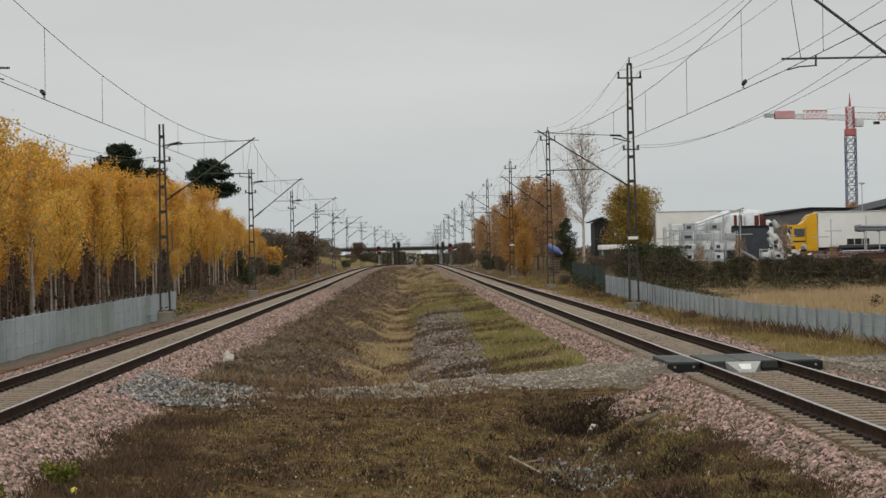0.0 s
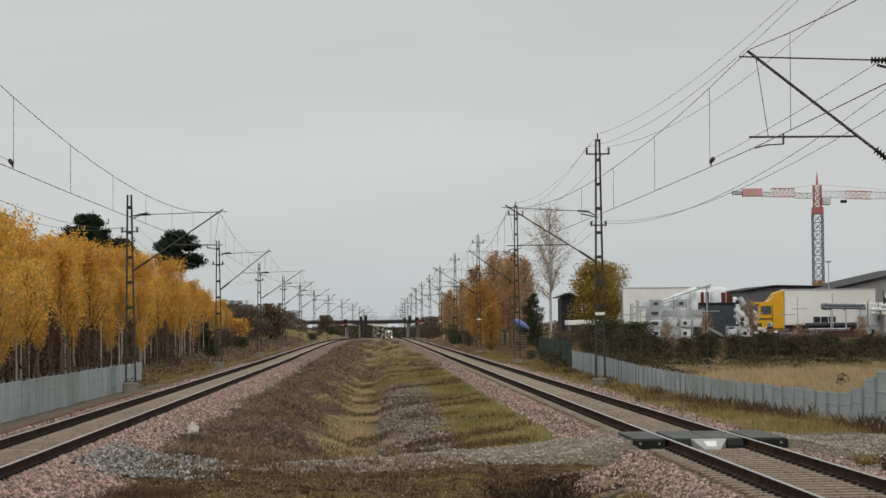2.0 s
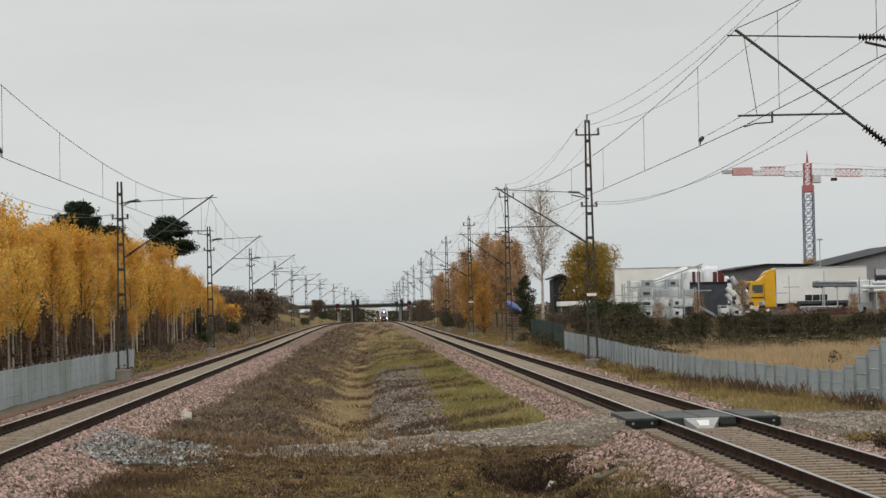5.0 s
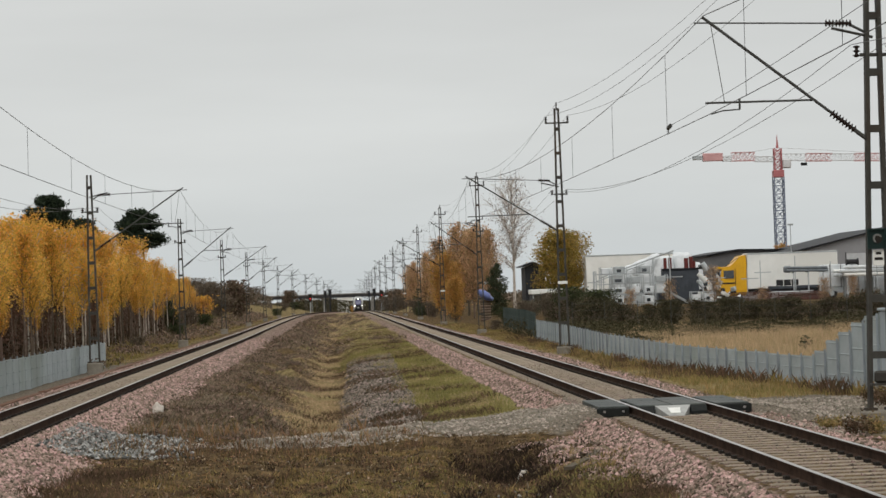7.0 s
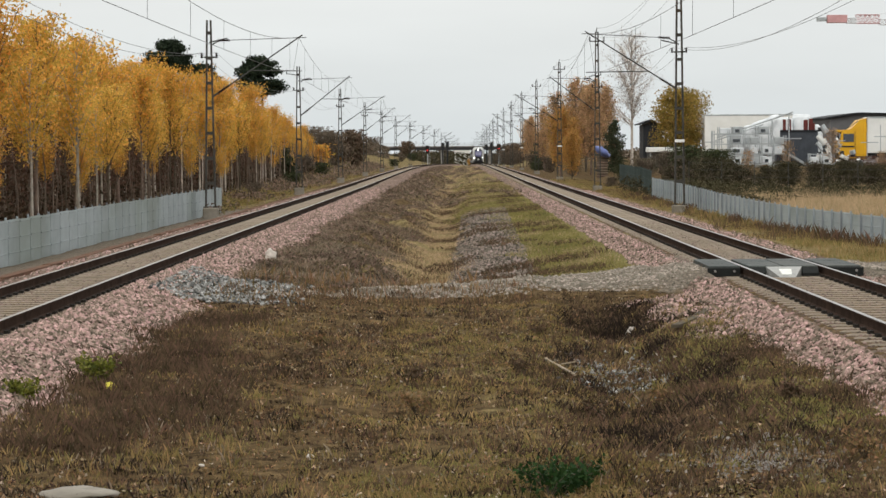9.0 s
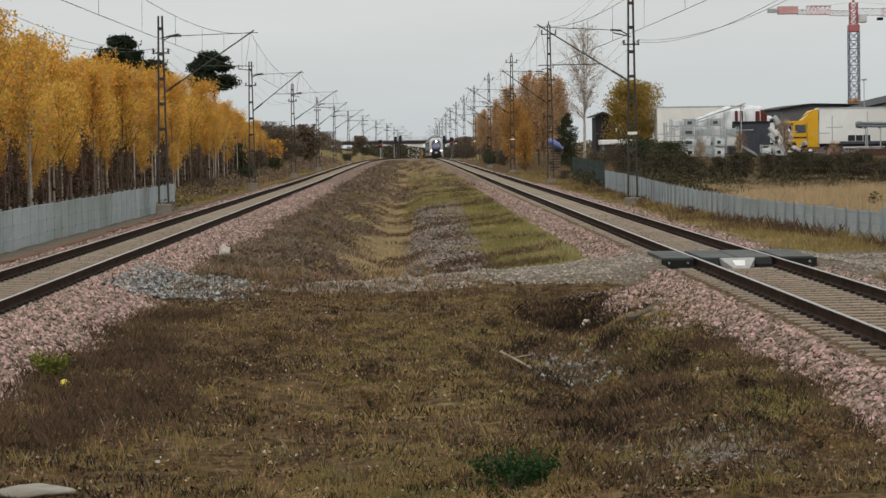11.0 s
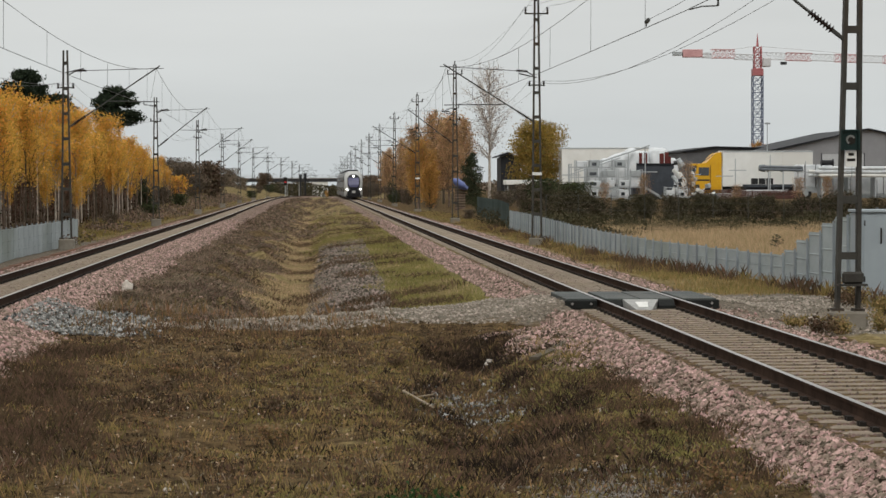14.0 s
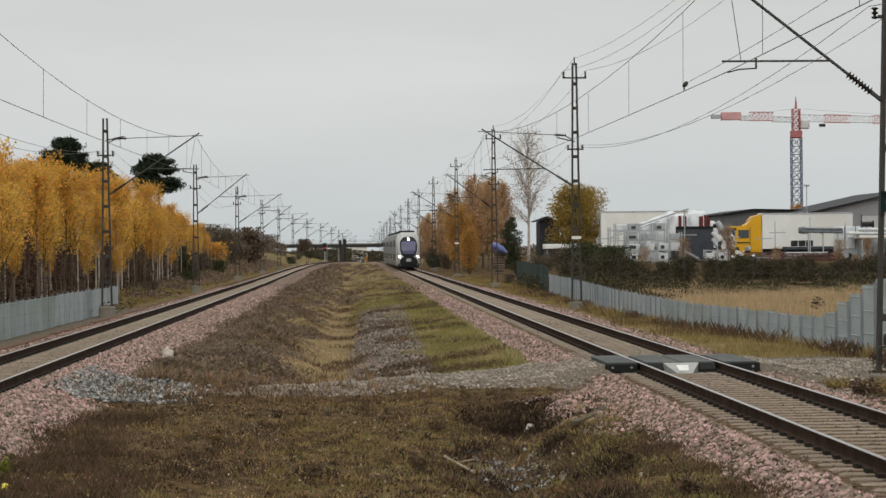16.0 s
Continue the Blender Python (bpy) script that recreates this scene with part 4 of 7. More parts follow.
# pines above the wood
def pine(seed, h, wide, low, label):
    r = np.random.default_rng(seed)
    vs, fs = [], []
    zz = np.linspace(0, h, 9)
    pts = np.column_stack([0.25 * np.sin(zz / h * 4), 0.2 * np.cos(zz / h * 3) - 0.2, zz])
    tube(vs, fs, pts, np.linspace(0.17, 0.04, 9), 7)
    cs = []
    for i in range(58):
        u = r.uniform(low, 1.0)
        a = r.uniform(0, 2 * math.pi)
        reach = wide * math.sqrt(max(0.04, 1 - ((u - low) / (1.02 - low)) ** 2)) * r.uniform(0.35, 1.05)
        p0 = np.array([np.interp(u * h, zz, pts[:, 0]), 0, u * h])
        p1 = p0 + np.array([math.cos(a) * reach, math.sin(a) * reach, 0.12 * reach])
        tube(vs, fs, [p0, (p0 + p1) / 2 + (0, 0, 0.05), p1], (0.05, 0.035, 0.015), 4)
        for t in (0.6, 1.0):
            q = p0 + (p1 - p0) * t
            cs.append(q + r.normal(0, 1, (150, 3)) * (0.34, 0.34, 0.17))
    t = new("pine_tree", mesh_np("trunk", np.concatenate(vs), np.concatenate(fs), M_BARK, True))
    tagged(t, label, "tree")
    part("crown", leaves(r, np.concatenate(cs), 0.085, "crown", M_PINE, 0.0, 1.6), None, t)
    return t


plant(pine(3, 11.4, 2.6, 0.66, "tall pine with a rounded dark crown above the birches"), -18.6, 250, 0.9, 20)
plant(pine(8, 12.0, 2.9, 0.74, "tall pine with a wide ragged dark crown above the birches"), -28.3, 258, 0.98, 75)
plant(pine(11, 10.5, 1.8, 0.78, "smaller dark pine half hidden behind the birches"), -25.6, 262, 0.88, 140)
plant(tree(61, 3.2, 0.05, 0.9, 40, 1800, 0.07, M_BARK, M_CONIFER, "small dark conifer on the grassy bank", "tree", "spruce_tree", 0.06, 0.1), -13.2, 205, 0.85)

# bushes and saplings along the left bank farther on
bush = tree(70, 2.6, 0.08, 1.5, 50, 4200, 0.05, M_YOUNGBARK, M_SHRUB, "leafless dark bush on the bank", "bush", "bush", 0.05, 0.9, twigs=3, blob=0.9)
gbush = tree(71, 2.2, 0.05, 1.4, 44, 4200, 0.055, M_YOUNGBARK, M_SHRUBGREEN, "dull green bush beside the line", "bush", "bush", 0.05, 0.8, twigs=2, blob=0.9)
ybush = tree(72, 2.8, 0.1, 1.2, 34, 1900, 0.09, M_YOUNGBARK, M_YELLOW, "yellow autumn bush on the bank", "bush", "bush", 0.04, 1.0, blob=0.8)
rbush = tree(73, 3.0, 0.1, 1.5, 40, 2400, 0.11, M_YOUNGBARK, mat("brown_bush_leaves", (0.15, 0.108, 0.07), (0.08, 0.056, 0.037), 1.2, 0.8, island=0.4), "dull brown autumn bush beside the line", "bush", "bush", 0.05, 0.9, twigs=2, blob=0.9)
for x, y, s, b in ((-14.5, 292, 1.35, bush), (-16.5, 300, 1.5, bush), (-13.5, 305, 1.0, bush), (-12.6, 330, 0.5, rbush), (-15, 345, 0.6, ybush), (-14, 268, 0.9, ybush),
                   (-11.8, 190, 0.5, gbush), (-12.2, 240, 0.6, gbush), (-13.8, 235, 0.7, bush), (-11.5, 150, 0.35, bush), (-18, 420, 0.8, bush), 
                   (-16, 470, 0.9, bush), (-10, 520, 0.6, bush), (-9, 600, 0.8, gbush), (-20, 640, 1.8, bush), (-12, 690, 1.4, rbush), (-24, 500, 1.7, bush), (-9.5, 430, 0.6, gbush)):
    plant(b, x, y, s)

# autumn trees on the right
rust = tree(80, 9.6, 0.14, 1.45, 80, 7000, 0.066, M_YOUNGBARK, M_RUST, "rust-brown autumn birch beside the line", "tree", "birch_tree", 0.13, 2.0, twigs=4, blob=0.6, taper=0.55)
gold = tree(81, 7.0, 0.10, 1.4, 60, 6000, 0.066, M_YOUNGBARK, mat("amber_leaves", (0.54, 0.315, 0.085), (0.37, 0.205, 0.06), 1.2, 0.7, island=0.35, trans=0.4),
            "amber autumn tree beside the line", "tree", "birch_tree", 0.10, 1.8, twigs=2, blob=0.6, taper=0.5)
for x, y, s, b in ((10.9, 252, 0.80, gold), (12.6, 262, 0.85, gold), (12.0, 285, 1.0, rust), (13.6, 275, 1.08, rust), (15.0, 282, 0.98, rust), (13.0, 300, 1.0, gold), (11.8, 320, 0.85, rust), (12.8, 345, 0.85, gold),
                   (11.9, 372, 0.8, rust), (12.3, 410, 0.8, rust), (13.8, 430, 0.9, gold), (14.5, 262, 0.95, rust), (16.6, 292, 1.05, rust), (17.8, 290, 0.95, rust), (11.0, 230, 0.62, gold)):
    plant(b, x, y, s)
bare = tree(85, 13.2, 0.30, 2.1, 70, 1500, 0.05, M_BIRCHBARK, M_TWIG, "tall nearly bare white-stemmed birch", "tree", "birch_tree", 0.17, 1.5, twigs=16, blob=0.8)
plant(bare, 17.7, 248, 0.98)
olive = tree(86, 6.6, 0.12, 2.3, 90, 12000, 0.07, M_YOUNGBARK, M_OLIVE, "broad tree with olive and yellow autumn leaves", "tree", "broadleaf_tree", 0.16, 0.9, twigs=2, blob=0.42)
plant(olive, 20.3, 228, 1.12)
plant(olive, 22.0, 236, 1.0, label="broad olive-leaved tree by the yard")
twiggy = tree(88, 8.6, 0.2, 1.6, 60, 1500, 0.07, M_YOUNGBARK, M_RUST, "half-bare rust-brown birch beside the tall birch", "tree", "birch_tree", 0.12, 1.6, twigs=10, blob=0.8)
plant(twiggy, 16.4, 262, 1.0)
plant(twiggy, 15.6, 292, 1.12)
plant(twiggy, 27.2, 181, 0.36, label="small bare brown sapling before the yard")
for x, y, s_ in ((20.6, 176, 0.26), (29.8, 176, 0.24), (34.2, 176, 0.3), (36.6, 178, 0.28)):
    plant(twiggy, x, y, s_, label="small bare brown sapling before the yard")
plant(twiggy, 23.6, 178, 0.3, label="small bare brown sapling before the yard")
plant(gold, 3.6, 497, 0.22, label="small amber bush between the converging tracks")
spruce = tree(87, 7.5, 0.03, 1.5, 90, 7500, 0.075, M_BARK, M_CONIFER, "dark green conifer among the autumn trees", "tree", "spruce_tree", 0.12, 0.0, blob=0.5)
plant(spruce, 15.9, 246, 1.15)
plant(spruce, 12.0, 340, 0.7, label="dark slender conifer near the signals")
for x, y, s, b in ((14.6, 215, 0.55, gbush), (16.2, 210, 0.6, gbush), (17.6, 205, 0.6, gbush), (18.9, 200, 0.55, gbush), (16.5, 194, 0.7, bush), (15.4, 203, 0.6, bush), (11.3, 178, 0.3, bush),
                   (17.2, 186, 0.9, gbush), (18.8, 180, 0.8, gbush), (12.3, 260, 0.7, bush), (11.6, 300, 0.7, bush), (11.4, 350, 0.8, bush), (12.5, 380, 0.9, rbush), (11.5, 460, 1.0, bush), (13, 500, 1.2, rbush),
                   (12, 560, 1.2, bush), (15, 600, 1.5, rbush), (13, 660, 1.4, bush), (11.0, 330, 0.45, gbush)):
    plant(b, x, y, s)

# hedge along the yard
r = np.random.default_rng(9)
M_HEDGE = mat("brown_green_hedge", (0.082, 0.074, 0.040), (0.030, 0.029, 0.017), 0.8, 0.9, island=0.5, spec=0.03)
hedge_a = tree(74, 2.0, 0.04, 1.15, 40, 3400, 0.042, M_YOUNGBARK, M_HEDGE, "brown-green bush in the hedge along the yard", "bush", "hedge_bush", 0.03, 1.0, twigs=3, blob=0.9)
hedge_b = tree(75, 2.3, 0.04, 1.0, 40, 2000, 0.042, M_YOUNGBARK, M_HEDGE, "half-bare brown bush in the hedge along the yard", "bush", "hedge_bush", 0.03, 1.3, twigs=5, blob=0.8)
for i in range(46):
    x = 14.2 + i * 0.48 + r.uniform(-0.4, 0.4)
    y = 169 - i * 0.15 + r.uniform(-7, 2)
    plant(hedge_a if i % 3 else hedge_b, x, y, r.uniform(0.54, 1.0) * (0.9 if y < 164 else 1.0))

# low brambles between the hedge and the straw field
n = 60000
x = r.uniform(10.8, 36, n)
front = np.interp(x, [11, 15, 19, 33], [104, 122, 134, 136]) + 4 * vnoise(x, x * 0, 2.2, 51)
y = front + (168 - front) * r.uniform(0, 1, n)
clump = np.clip(0.45 + 0.55 * vnoise(x, y * 0.4, 1.6, 52) + 0.25 * vnoise(x, y * 0.5, 0.6, 53), 0.08, 1.2)
z = height(x, y) + (0.30 + 0.85 * np.clip((y - front) / 22, 0, 1)) * clump * r.uniform(0, 1, n)
tagged(new("brambles", leaves(r, np.column_stack([x, y, z]), 0.05, "brambles", M_HEDGE)), "dark brown-green brambles between the hedge and the straw field", "brambles", kind="stuff")
x0, y0 = r.uniform(13, 35, 1500), r.uniform(140, 172, 1500)
tagged(new("bramble_canes", leaves(r, np.column_stack([x0, y0, height(x0, y0) + r.uniform(0.2, 1.1, 1500)]), 0.011, "bramble_canes", M_SHRUB, 0.0, 16.0)), "thin brown canes standing out of the brambles", "brambles", kind="stuff")

# far woods on the horizon
def far_wood(name, y, x0, x1, n, hmin, hmax, size, material, label, seed):
    r = np.random.default_rng(seed)
    x = r.uniform(x0, x1, n)
    top = hmin + (hmax - hmin) * (0.5 + 0.5 * vnoise(x, x * 0 + y, 14, seed)) * (0.75 + 0.25 * vnoise(x, x * 0, 4, seed + 1))
    z = (height(x, np.full(n, float(y))) if y < 600 and x1 < 0 else dip(np.full(n, float(y))) - 0.5) + top * r.uniform(0, 1, n) ** 0.8
    tagged(new(name, leaves(r, np.column_stack([x, y + r.uniform(-15, 15, n), z]), size, name, material)), label, "wood", kind="stuff")


far_wood("far_wood", 520, -44, -12.5, 12000, 0.4, 3.3, 0.13, M_SHRUB, "continuous dark scrub on the left bank", 37)
far_wood("far_wood", 430, -40, -15.5, 7000, 0.4, 2.4, 0.11, M_SHRUB, "low dark scrub along the left bank", 38)
far_wood("far_wood", 960, -30, 40, 15000, 5.6, 7.2, 0.22, M_HEDGE, "low brown scrub under the bridge", 36)
far_wood("far_wood", 1150, -260, 260, 16000, 5, 9.5, 0.8, M_SHRUB, "far grey-brown autumn wood beyond the bridge", 31)
far_wood("far_wood", 980, -230, -32, 9000, 5, 9.5, 0.6, M_RUST, "far rust-coloured trees beyond the bridge", 32)
far_wood("far_wood", 620, -90, -19, 14000, 1.5, 4.6, 0.26, M_SHRUB, "distant dark thicket on the left bank", 33)
far_wood("far_wood", 640, 14, 120, 14000, 2.5, 7.0, 0.28, M_SHRUB, "distant dark thicket on the right bank", 34)
far_wood("far_wood", 520, 30, 200, 9000, 2, 5.0, 0.35, M_SHRUB, "distant thicket behind the yard", 35)


# ---- the yard behind the hedge ----
M_TRAILER = mat("white_trailer_side", (0.80, 0.80, 0.77), (0.70, 0.70, 0.67), 0.8, 0.5, stain=(0.66, 0.65, 0.61))
M_SHEET = mat("crumpled_white_plastic", (0.74, 0.76, 0.77), (0.52, 0.55, 0.57), 1.2, 0.35, bump=0.8, bscale=2.5)
M_RACK = mat("galvanised_rack", (0.46, 0.49, 0.50), (0.34, 0.36, 0.37), 3, 0.45, 0.4)
M_CONTAINER = mat("slate_blue_container", (0.075, 0.085, 0.10), (0.05, 0.055, 0.065), 1.5, 0.6)
M_CABYELLOW = mat("yellow_cab_paint", (0.72, 0.40, 0.02), (0.62, 0.33, 0.02), 1.5, 0.35, stain=(0.6, 0.32, 0.03))
M_GLASS = mat("dark_glass", (0.03, 0.035, 0.04), (0.02, 0.024, 0.03), 2, 0.08, spec=0.8)
M_TYRE = mat("tyre", (0.02, 0.02, 0.02), None, 6, 0.85)
M_CHASSIS = mat("dark_chassis", (0.035, 0.035, 0.037), None, 4, 0.6, 0.3)
M_REDPIPE = mat("dull_red_pipe", (0.16, 0.035, 0.03), (0.10, 0.025, 0.022), 3, 0.6)
M_WALLGREY = mat("grey_cladding", (0.16, 0.16, 0.165), (0.125, 0.125, 0.13), 0.7, 0.6, 0.2)
M_WALLLIGHT = mat("pale_cladding", (0.30, 0.30, 0.31), (0.25, 0.25, 0.26), 0.7, 0.6, 0.2)
M_ROOF = mat("dark_roof_edge", (0.024, 0.026, 0.03), (0.016, 0.017, 0.02), 1.5, 0.6)
M_DOOR = mat("pale_hall_door", (0.50, 0.51, 0.52), (0.42, 0.43, 0.44), 2, 0.5)
M_BLUE = mat("blue_tarpaulin", (0.16, 0.20, 0.42), (0.10, 0.13, 0.30), 1.5, 0.5, bump=0.6, bscale=4)
M_REDPAINT = mat("red_crane_paint", (0.44, 0.16, 0.165), (0.37, 0.13, 0.135), 1, 0.5)
M_PINKPAINT = mat("faded_red_lattice", (0.62, 0.36, 0.36), (0.52, 0.29, 0.29), 1, 0.5)
M_BLUEGREY = mat("blue_grey_crane_lattice", (0.20, 0.23, 0.30), (0.15, 0.17, 0.23), 1, 0.5, 0.2)
M_CRANEWHITE = mat("white_crane_lattice", (0.62, 0.62, 0.62), (0.52, 0.52, 0.53), 1, 0.5)
G = 0.85
M_TIMBER = mat("weathered_boards", (0.20, 0.15, 0.11), (0.11, 0.08, 0.06), 2, 0.9, vary=0.3)


def wheel(parent, x, y, z, r=0.5, w=0.3, axis="X"):
    d = Vector((w / 2, 0, 0)) if axis == "X" else Vector((0, w / 2, 0))
    c = Vector((x, y, z))
    t = part("wheel", rods((c - d, c + d), w=2 * r, sides=16), M_TYRE, parent)
    part("rim", rods((c - d * 1.04, c + d * 1.04), w=r, sides=12), M_RACK, t, "steel rim")


def semi_trailer(x0, x1, y, z0, z1, depth, label, legs=True):
    t = empty("semi_trailer")
    tagged(t, label, "trailer")
    part("body", boxed((x0, y, z0 + 1.1), (x1, y + depth, z1), 0.04), M_TRAILER, t)
    part("chassis", boxed((x0 + 0.2, y + 0.3, z0 + 0.85), (x1 - 0.2, y + depth - 0.3, z0 + 1.09)), M_CHASSIS, t)
    n = max(2, int((x1 - x0) / 2.4))
    for i in range(1, n):
        xx = x0 + (x1 - x0) * i / n
        part("rib", boxed((xx - 0.03, y - 0.025, z0 + 1.12), (xx + 0.03, y - 0.003, z1 - 0.05)), M_TRAILER, t)
    part("top_rail", boxed((x0, y - 0.03, z1 - 0.12), (x1, y - 0.004, z1 - 0.01)), M_RACK, t)
    part("side_skirt", boxed((x0 + 1.2, y + 0.05, z0 + 0.4), (x1 - 2.6, y + 0.12, z0 + 0.83)), M_RACK, t)
    for k in (0.6, 1.7, 2.8):
        wheel(t, x1 - k, y + 0.25, z0 + 0.5, axis="Y")
    return t


semi_trailer(35.4, 43.2, 216, G - 0.15, 4.86, 2.5, "long white semi-trailer parked in the yard")
semi_trailer(22.6, 30.4, 226, G + 0.1, 5.30, 2.5, "white box trailer parked behind the covered racks")

cab = empty("truck_cab")
tagged(cab, "yellow truck tractor with a raised roof deflector", "truck")
bm = bmesh.new()
loft(bm, [[(33.05, y, 1.3), (35.3, y, 1.3), (35.3, y, 4.75), (34.75, y, 4.62), (34.2, y, 4.02), (33.95, y, 3.82), (33.25, y, 3.74), (33.0, y, 2.6)] for y in (216.0, 218.4)])
part("cab_body", bm, M_CABYELLOW, cab)
part("side_window", boxed((33.35, 215.96, 2.75), (34.25, 215.99, 3.45), 0.005), M_GLASS, cab, "dark side window")
part("sleeper_panel", boxed((34.45, 215.96, 1.7), (35.2, 215.99, 3.9), 0.005), M_CABYELLOW, cab)
part("door_seam", boxed((34.33, 215.975, 1.5), (34.37, 215.995, 3.6)), M_CHASSIS, cab)
part("windscreen", loft(bmesh.new(), [[(32.97, y, 2.75), (33.0, y, 2.75), (33.27, y, 3.6), (33.22, y, 3.6)] for y in (216.1, 218.3)]), M_GLASS, cab)
part("bumper", boxed((32.9, 216.0, 0.95), (33.3, 218.4, 1.35), 0.05), M_CHASSIS, cab)
part("mirror", boxed((32.8, 215.75, 2.85), (33.0, 215.95, 3.5), 0.03), M_CHASSIS, cab)
part("stripe", boxed((33.1, 215.97, 2.3), (34.3, 215.992, 2.42)), M_CHASSIS, cab, "dark stripe")
part("sun_visor", boxed((32.85, 216.05, 3.58), (33.2, 218.35, 3.78), 0.03), M_CABYELLOW, cab)
part("side_deflector", boxed((35.05, 215.93, 1.5), (35.32, 215.955, 4.4), 0.005), M_CABYELLOW, cab)
part("deflector_strut", rods(((33.5, 216.1, 3.76), (34.6, 216.1, 4.5)), w=0.05), M_CHASSIS, cab)
for wx in (33.8, 36.3):
    wheel(cab, wx, 216.2, G + 0.38, axis="Y")


def rack(x, y, z, w, h, d, cover, label):
    """A tall galvanised storage rack, posts and beams, with plastic wrap round some bays."""
    k = empty("storage_rack", pose(x, y, z))
    tagged(k, label, "rack")
    n = max(1, round(w / 1.0))
    for i in range(n + 1):
        for yy in (0, d):
            part("post", boxed((i * w / n - 0.035, yy - 0.035, 0), (i * w / n + 0.035, yy + 0.035, h)), M_RACK, k)
    for zz in np.arange(0.35, h, 0.75):
        for yy in (0, d):
            part("beam", boxed((0, yy - 0.025, zz), (w, yy + 0.025, zz + 0.07)), M_RACK, k)
    r = np.random.default_rng(int(x * 10))
    for i in range(n):
        for zz in np.arange(0.42, h - 0.4, 0.75):
            if r.uniform() < cover:
                a = i * w / n + 0.06
                part("wrapped_load", boxed((a, 0.08, zz), (a + w / n - 0.12 - r.uniform(0, 0.2), d - 0.1, zz + r.uniform(0.4, 0.66)), 0.04), M_SHEET if r.uniform() < 0.65 else M_RACK, k)
                if i % 2:
                    part("dark_panel", boxed((a + 0.18, 0.062, zz + 0.1), (a + w / n - 0.45, 0.078, zz + 0.34)), M_GLASS, k)
    return k


rack(19.6, 189, G - 0.15, 2.3, 2.9, 1.2, 0.35, "galvanised storage rack with a few wrapped loads")
rack(22.1, 188, G - 0.15, 2.7, 2.5, 1.2, 0.75, "galvanised storage rack stacked with wrapped loads")
rack(20.4, 193, G - 0.15, 3.9, 3.2, 1.2, 0.5, "tall galvanised rack in the yard")
rack(27.0, 191, G - 0.2, 1.8, 1.2, 1.0, 0.6, "low rack of wrapped goods by the container")

shed = empty("plastic_shelter")
tagged(shed, "sloping shelter frame draped in crumpled white plastic", "shelter")
nx_, ny_ = 30, 12
u, v = np.meshgrid(np.linspace(0, 1, nx_), np.linspace(0, 1, ny_))
sx = 21.4 + 4.1 * u
sz = np.where(v < 0.5, 2.1 + (1.15 + 1.55 * u) * v * 2, 3.25 + 1.55 * u + 0.25 * (v - 0.5)) + 0.10 * vnoise(sx * 3, v * 9, 0.8, 4)
sy = 197 + 3.0 * np.clip(v - 0.45, 0, 1) + 0.22 * vnoise(sx * 2, v * 11, 0.6, 5)
idx = np.arange(nx_ * ny_).reshape(ny_, nx_)
part("plastic_sheet", mesh_np("plastic_sheet", np.stack([sx, sy, sz], -1).reshape(-1, 3), np.stack([idx[:-1, :-1], idx[:-1, 1:], idx[1:, 1:], idx[1:, :-1]], -1).reshape(-1, 4), M_SHEET, True), None, shed)
part("ridge_pole", rods(((20.6, 196.6, 3.1), (26.5, 196.6, 5.05)), w=0.11), M_RACK, shed)
part("eave_pole", rods(((20.4, 196.5, 2.85), (24.2, 196.5, 4.1)), w=0.09), M_RACK, shed)
for xx in np.arange(21, 26.4, 1.3):
    part("post", rods(((xx, 196.9, G - 0.4), (xx, 196.9, 3.0 + (xx - 20.4) * 0.32)), w=0.08), M_RACK, shed)

box_c = empty("container")
tagged(box_c, "slate-blue flat container with red pipes on its roof", "container")
part("body", boxed((25.9, 202, G - 0.2), (29.2, 205, 3.55), 0.03), M_CONTAINER, box_c)
for xx in np.arange(26.1, 29.0, 0.3):
    part("corrugation", boxed((xx, 201.95, G), (xx + 0.13, 201.99, 3.5)), M_CONTAINER, box_c)
part("roof_rim", boxed((25.8, 201.9, 3.56), (29.3, 205.1, 3.70)), M_ROOF, box_c)
for xx, ww, hh in ((26.65, 0.26, 0.8), (27.05, 0.26, 0.8), (28.35, 0.36, 0.75), (28.75, 0.34, 0.85), (29.0, 0.2, 0.5)):
    part("pipe", rods(((xx, 203, 3.7), (xx, 203, 3.75 + hh)), w=ww, sides=10), M_REDPIPE, box_c, "dull red pipe")


van = empty("parked_van")
tagged(van, "white van parked by the container", "van")
part("body", loft(bmesh.new(), [[(29.5, y, 1.1), (31.9, y, 1.1), (31.9, y, 2.2), (31.4, y, 3.05), (29.5, y, 3.1)] for y in (213, 215)]), M_TRAILER, van)
part("window", boxed((31.0, 212.97, 2.2), (31.5, 212.99, 2.75)), M_GLASS, van)
for wx in (30.0, 31.5):
    wheel(van, wx, 213.1, 1.1, 0.33, 0.2, "Y")

M_PIPEGREY = mat("blue_grey_pipe", (0.20, 0.225, 0.24), (0.12, 0.135, 0.15), 2, 0.5, bump=0.3)
M_REDBROWN = mat("red_brown_boards", (0.11, 0.055, 0.042), (0.06, 0.032, 0.026), 2, 0.85, vary=0.3)
stack = empty("pipe_stack")
tagged(stack, "stack of grey pipes and beams on trestles", "pipe stack")
for i in range(6):
    part("pipe", rods(((36.8 + 0.12 * (i % 3), 205 + 0.26 * (i % 3), 3.22 + 0.22 * (i // 3)), (40.2 - 0.1 * (i % 2), 205 + 0.26 * (i % 3), 3.14 + 0.22 * (i // 3))), w=0.22, sides=10), M_PIPEGREY, stack)
part("end_wrap", rods(((36.62, 205.26, 3.32), (37.1, 205.26, 3.31)), w=0.5, d=0.62, sides=12), M_PIPEGREY, stack, "blue-grey wrap round the pipe ends")
